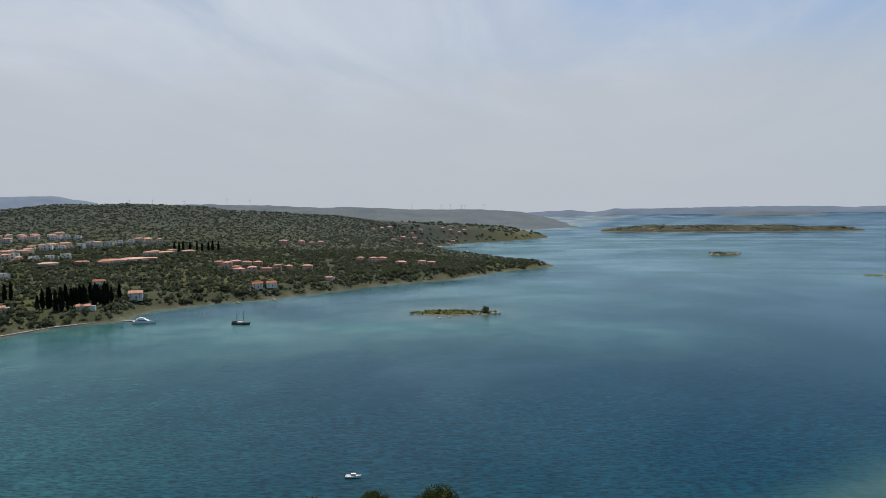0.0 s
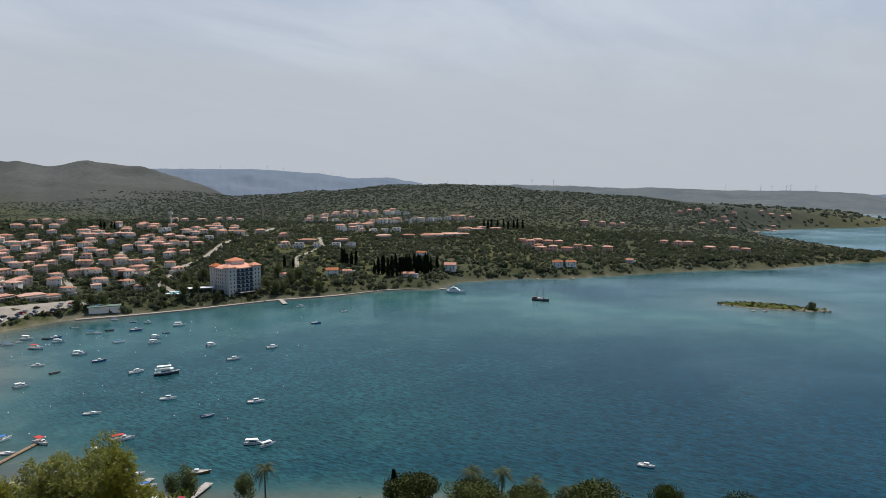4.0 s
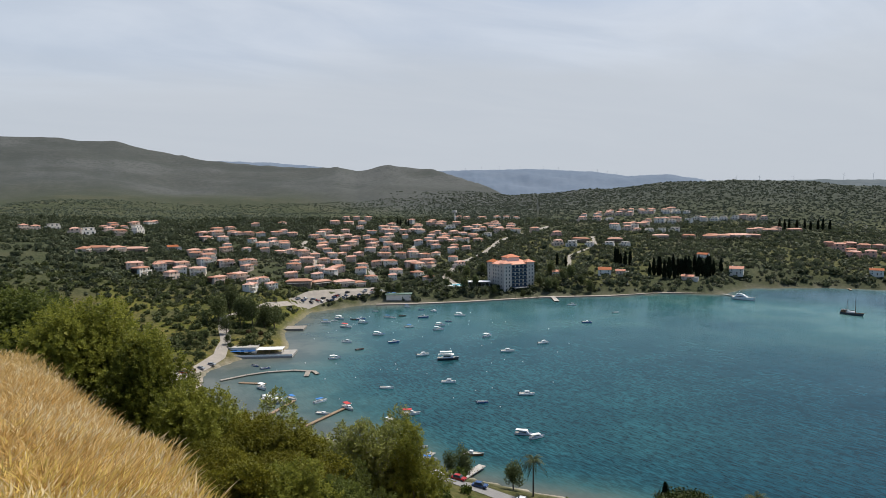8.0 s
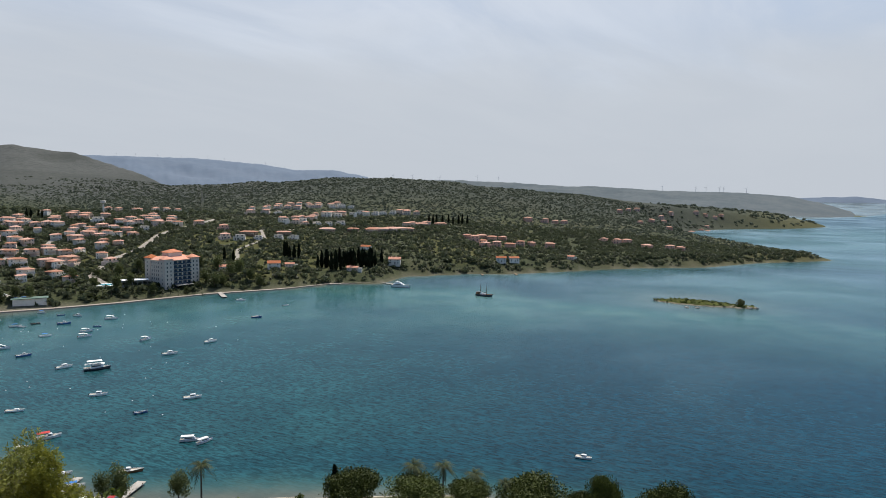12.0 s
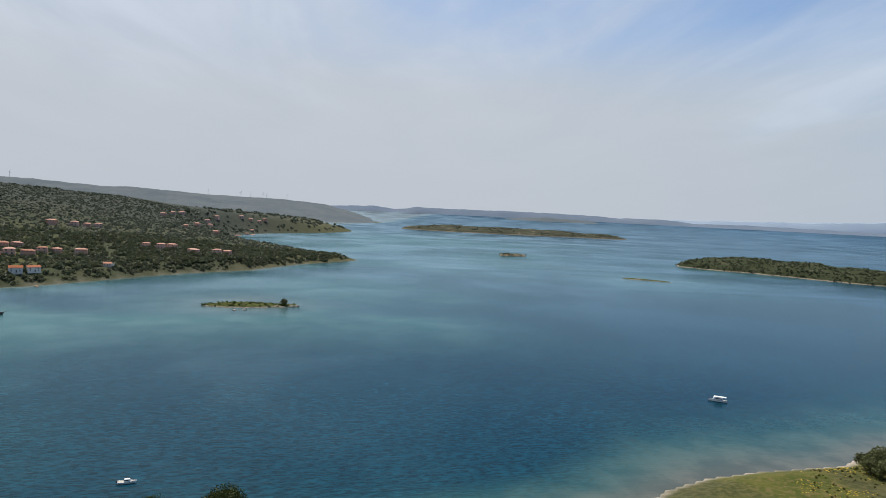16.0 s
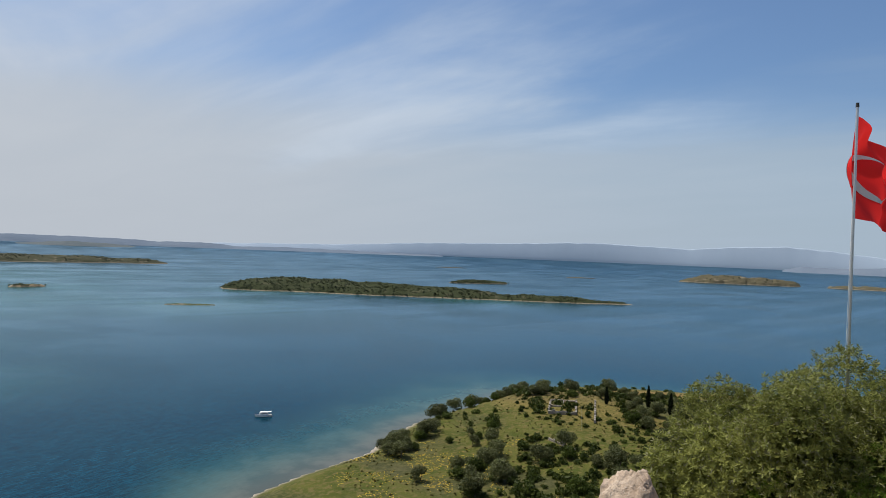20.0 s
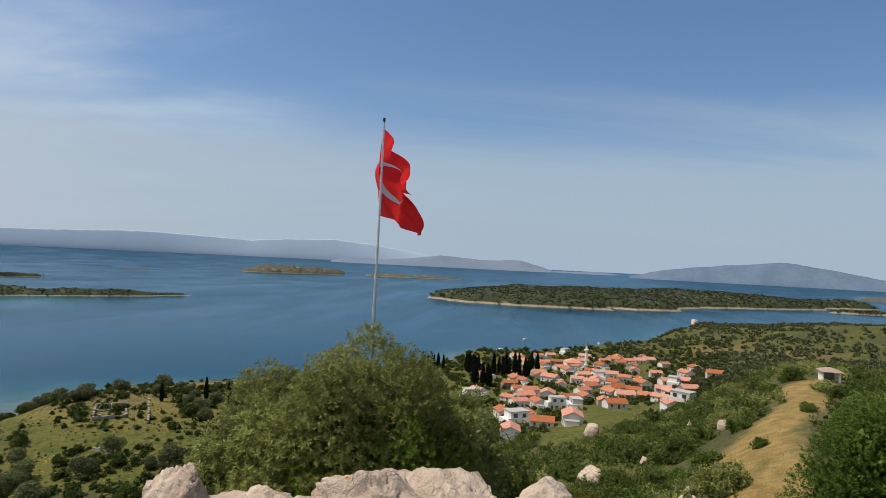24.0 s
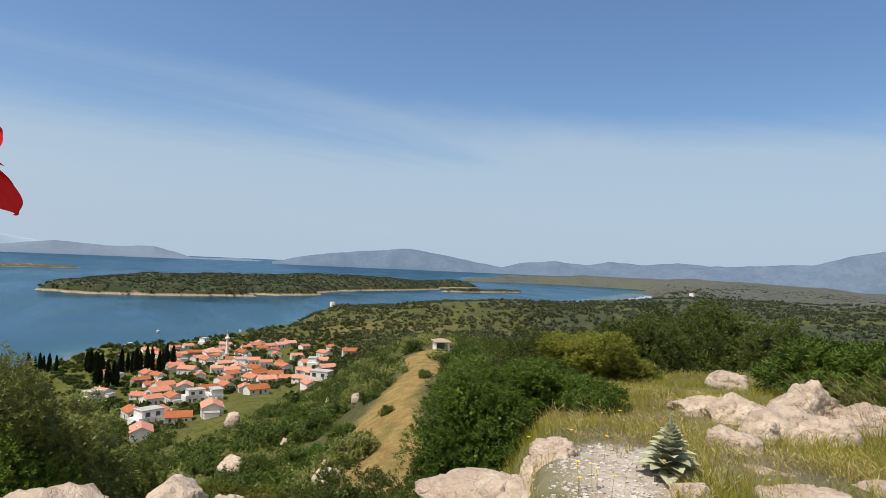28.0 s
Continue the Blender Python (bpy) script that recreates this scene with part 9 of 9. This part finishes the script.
def make_mullein():
    t = thing("mullein", "silvery woolly mullein plant with a leafy spike", "plant")
    x, y = polar(-134.0, 5.55)
    t.matrix_basis = pose(x, y, land_z(x, y))
    rr = random.Random(9)
    for k in range(64):
        f = k / 64
        a, z = k * 2.4, 0.02 + f * 0.38
        L = 0.25 * (1 - f) ** 0.8 + 0.05
        up = 0.25 + f * 0.9 + rr.uniform(-0.12, 0.12)
        o, s = Vector((math.cos(a) * math.cos(up), math.sin(a) * math.cos(up), math.sin(up))), Vector((-math.sin(a), math.cos(a), 0))
        base = Vector((0, 0, z))
        bm = bmesh.new()
        prev = None
        for i in range(5):
            q = i / 4
            w = L * 0.27 * math.sin(math.pi * min(0.98, q * 0.85 + 0.12))
            p = base + o * L * q - Vector((0, 0, L * 0.25 * q * q))
            row = [bm.verts.new(p - s * w + Vector((0, 0, w * 0.35))), bm.verts.new(p), bm.verts.new(p + s * w + Vector((0, 0, w * 0.35)))]
            if prev:
                bm.faces.new((prev[0], row[0], row[1], prev[1])), bm.faces.new((prev[1], row[1], row[2], prev[2]))
            prev = row
        part("leaf", bm, M["mullein"], t)
    bm = bmesh.new()
    tube(bm, (0, 0, -0.05), (0, 0, 0.50), 0.02, 0.008, 7)
    part("stem", bm, M["mullein"], t)


M["mullein"] = leaf_mat("woolly_grey_leaves", (0.44, 0.44, 0.29), (0.66, 0.64, 0.44), 0.9, 0.3)
make_mullein()
M["yellow_petal"] = mat("yellow_petals", (0.75, 0.52, 0.02), (0.68, 0.45, 0.02), 9, 0.6, 0)
M["white_petal"] = mat("white_petals", (0.78, 0.77, 0.70), (0.70, 0.68, 0.62), 9, 0.6, 0)


def make_flower(material, label, group):
    t = thing("wild_flower", label, "flower", group)
    bm = bmesh.new()
    tube(bm, (0, 0, -0.05), (0.03, 0, 0.30), 0.0025, 0.002, 5)
    part("stalk", bm, M["grass"], t)
    bm = bmesh.new()
    for k in range(8):
        a = 6.283 * k / 8
        c, s = math.cos(a), math.sin(a)
        bm.faces.new([bm.verts.new((0.03 + c * r - s * w, s * r + c * w, 0.30 + h)) for r, w, h in ((0.004, 0, 0), (0.018, -0.008, 0.006), (0.027, 0, 0.004), (0.018, 0.008, 0.006))])
    part("petals", bm, material, t)
    bm = bmesh.new()
    bmesh.ops.create_icosphere(bm, subdivisions=1, radius=0.009, matrix=Matrix.Translation((0.03, 0, 0.303)))
    part("centre", bm, M["yellow_petal"], t)
    return t


FL = random.Random(41)
yellow, white = make_flower(M["yellow_petal"], "yellow daisy among the rocks", "yellow flowers"), make_flower(M["white_petal"], "small white daisy in the barley", "white flowers")
for k in range(34):
    az, d = (FL.gauss(-128.8, 1.2), FL.uniform(4.7, 5.1)) if k < 8 else (FL.uniform(-146, -120), FL.uniform(5, 10))
    place(yellow, *polar(az, d), None, None, FL.uniform(0.4, 0.75), FL)
for k in range(40):
    place(white, *polar(FL.uniform(88, 100), FL.uniform(3.4, 5.2)), None, None, FL.uniform(0.55, 0.9), FL)
bury(yellow), bury(white)
x, y, z = meadow(5200, -57, -37, 178, 262, 610, lambda a, r, u: fbm(*(v / 11 for v in polar(a, r)), 79) + (u - 0.5) * 0.16 > 0.55)
merged("wild_flowers", "patches of yellow flowers in the meadow", "flowers", [leaf_cloud(14, 0.3, 700, (1, 1, 0.3), 3)], x, y, z, np.full(len(x), 0.36), M["yellow_petal"], 610, flat=0.5)


# ---- flag ----
def make_flag():
    t = thing("flagpole", "steel flagpole flying a red flag with white crescent and star", "flagpole")
    px, py = polar(-77.9, 8.9)
    base = 81.2
    t.matrix_basis = pose(px, py, base, 0, 0, 0)
    top = EYE + 8.9 * math.tan(radians(11.75)) - base
    bm = bmesh.new()
    tube(bm, (0, 0, -0.3), (0, 0, top * 0.55), 0.019, 0.018, 12)
    tube(bm, (0, 0, top * 0.55), (0, 0, top), 0.016, 0.015, 12)
    part("pole", bm, M["metal"], t)
    bm = bmesh.new()
    tube(bm, (0, 0, top), (0, 0, top + 0.05), 0.020, 0.017, 10)
    part("finial", bm, M["rubber"], t)
    right = Vector((math.cos(radians(-77.9)), math.sin(radians(-77.9)), 0))
    away = Vector((-math.sin(radians(-77.9)), math.cos(radians(-77.9)), 0))
    bm = bmesh.new()
    rope = right * -0.045
    tube(bm, rope + Vector((0, 0, 0.4)), rope * 0.15 + Vector((0, 0, top - 0.1)), 0.0022, 0.0022, 5)
    part("halyard", bm, M["canvas_white"], t)
    hoist, fly, nu, nv = 1.18, 1.70, 90, 60

    def cloth(u, v, lift=0.0):
        """u from the pole along the fly, v down the hoist, 0 to 1: the cloth blows away and sags in deep folds."""
        gap = math.exp(-((v - 0.44) / 0.12) ** 2)
        across = u ** 0.85 * (0.42 + 0.25 * v) - 0.30 * gap * u ** 1.5 - 0.16 * math.sin(math.pi * v) * math.exp(-((u - 0.2) / 0.17) ** 2)
        fold = 0.075 * math.sin(11.0 * u + 6.0 * v) * min(1.0, 2.4 * u) + 0.035 * math.sin(23.0 * u - 9.0 * v + 1.0) * min(1.0, 1.6 * u) + 0.012 * math.sin(41 * u + 20 * v) * u
        deep = 1.15 * u - 0.25 * gap * u + 0.14 * math.sin(8.0 * u + 4.5 * v) * u
        drop = 0.10 + v * hoist + u ** 1.25 * (0.50 * (1 - v) + 0.24 * v) - 0.10 * gap * u
        return right * (across + fold + lift) + away * deep + Vector((0, 0, top - drop + 0.045 * math.sin(9 * u + 11 * v) * u))

    bm = bmesh.new()
    g = [[bm.verts.new(cloth(i / nu, j / nv)) for j in range(nv + 1)] for i in range(nu + 1)]
    for i in range(nu):
        for j in range(nv):
            f = bm.faces.new((g[i][j], g[i + 1][j], g[i + 1][j + 1], g[i][j + 1]))
            f.smooth = True
    part("flag", bm, M["flag_red"], t, "rippling red flag cloth")
    for side in (-0.006, 0.006):
        bm = bmesh.new()
        cu, cv, rr = 0.33, 0.5, 0.25
        for k in range(40):
            a, b = 0.55 + 5.18 * k / 40, 0.55 + 5.18 * (k + 1) / 40
            quad = []
            for ang, out in ((a, 1), (b, 1), (b, 0), (a, 0)):
                ru = rr if out else rr * 0.8
                du = 0.0 if out else 0.0625
                quad.append(bm.verts.new(cloth(cu + (ru * math.cos(ang) + du) * hoist / fly, cv + ru * math.sin(ang), side)))
            bm.faces.new(quad)
        part("crescent", bm, M["canvas_white"], t)
        bm = bmesh.new()
        pts = []
        for k in range(10):
            r = 0.125 if k % 2 == 0 else 0.05
            a = math.pi + 6.283 * k / 10
            pts.append(bm.verts.new(cloth(0.56 + r * math.cos(a) * hoist / fly, 0.5 + r * math.sin(a), side)))
        mid = bm.verts.new(cloth(0.56, 0.5, side))
        for k in range(10):
            bm.faces.new((mid, pts[k], pts[(k + 1) % 10]))
        part("star", bm, M["canvas_white"], t)


M["flag_red"] = leaf_mat("red_flag_cloth", (0.90, 0.03, 0.03), (0.98, 0.04, 0.035), 0.7, 0.35)
make_flag()
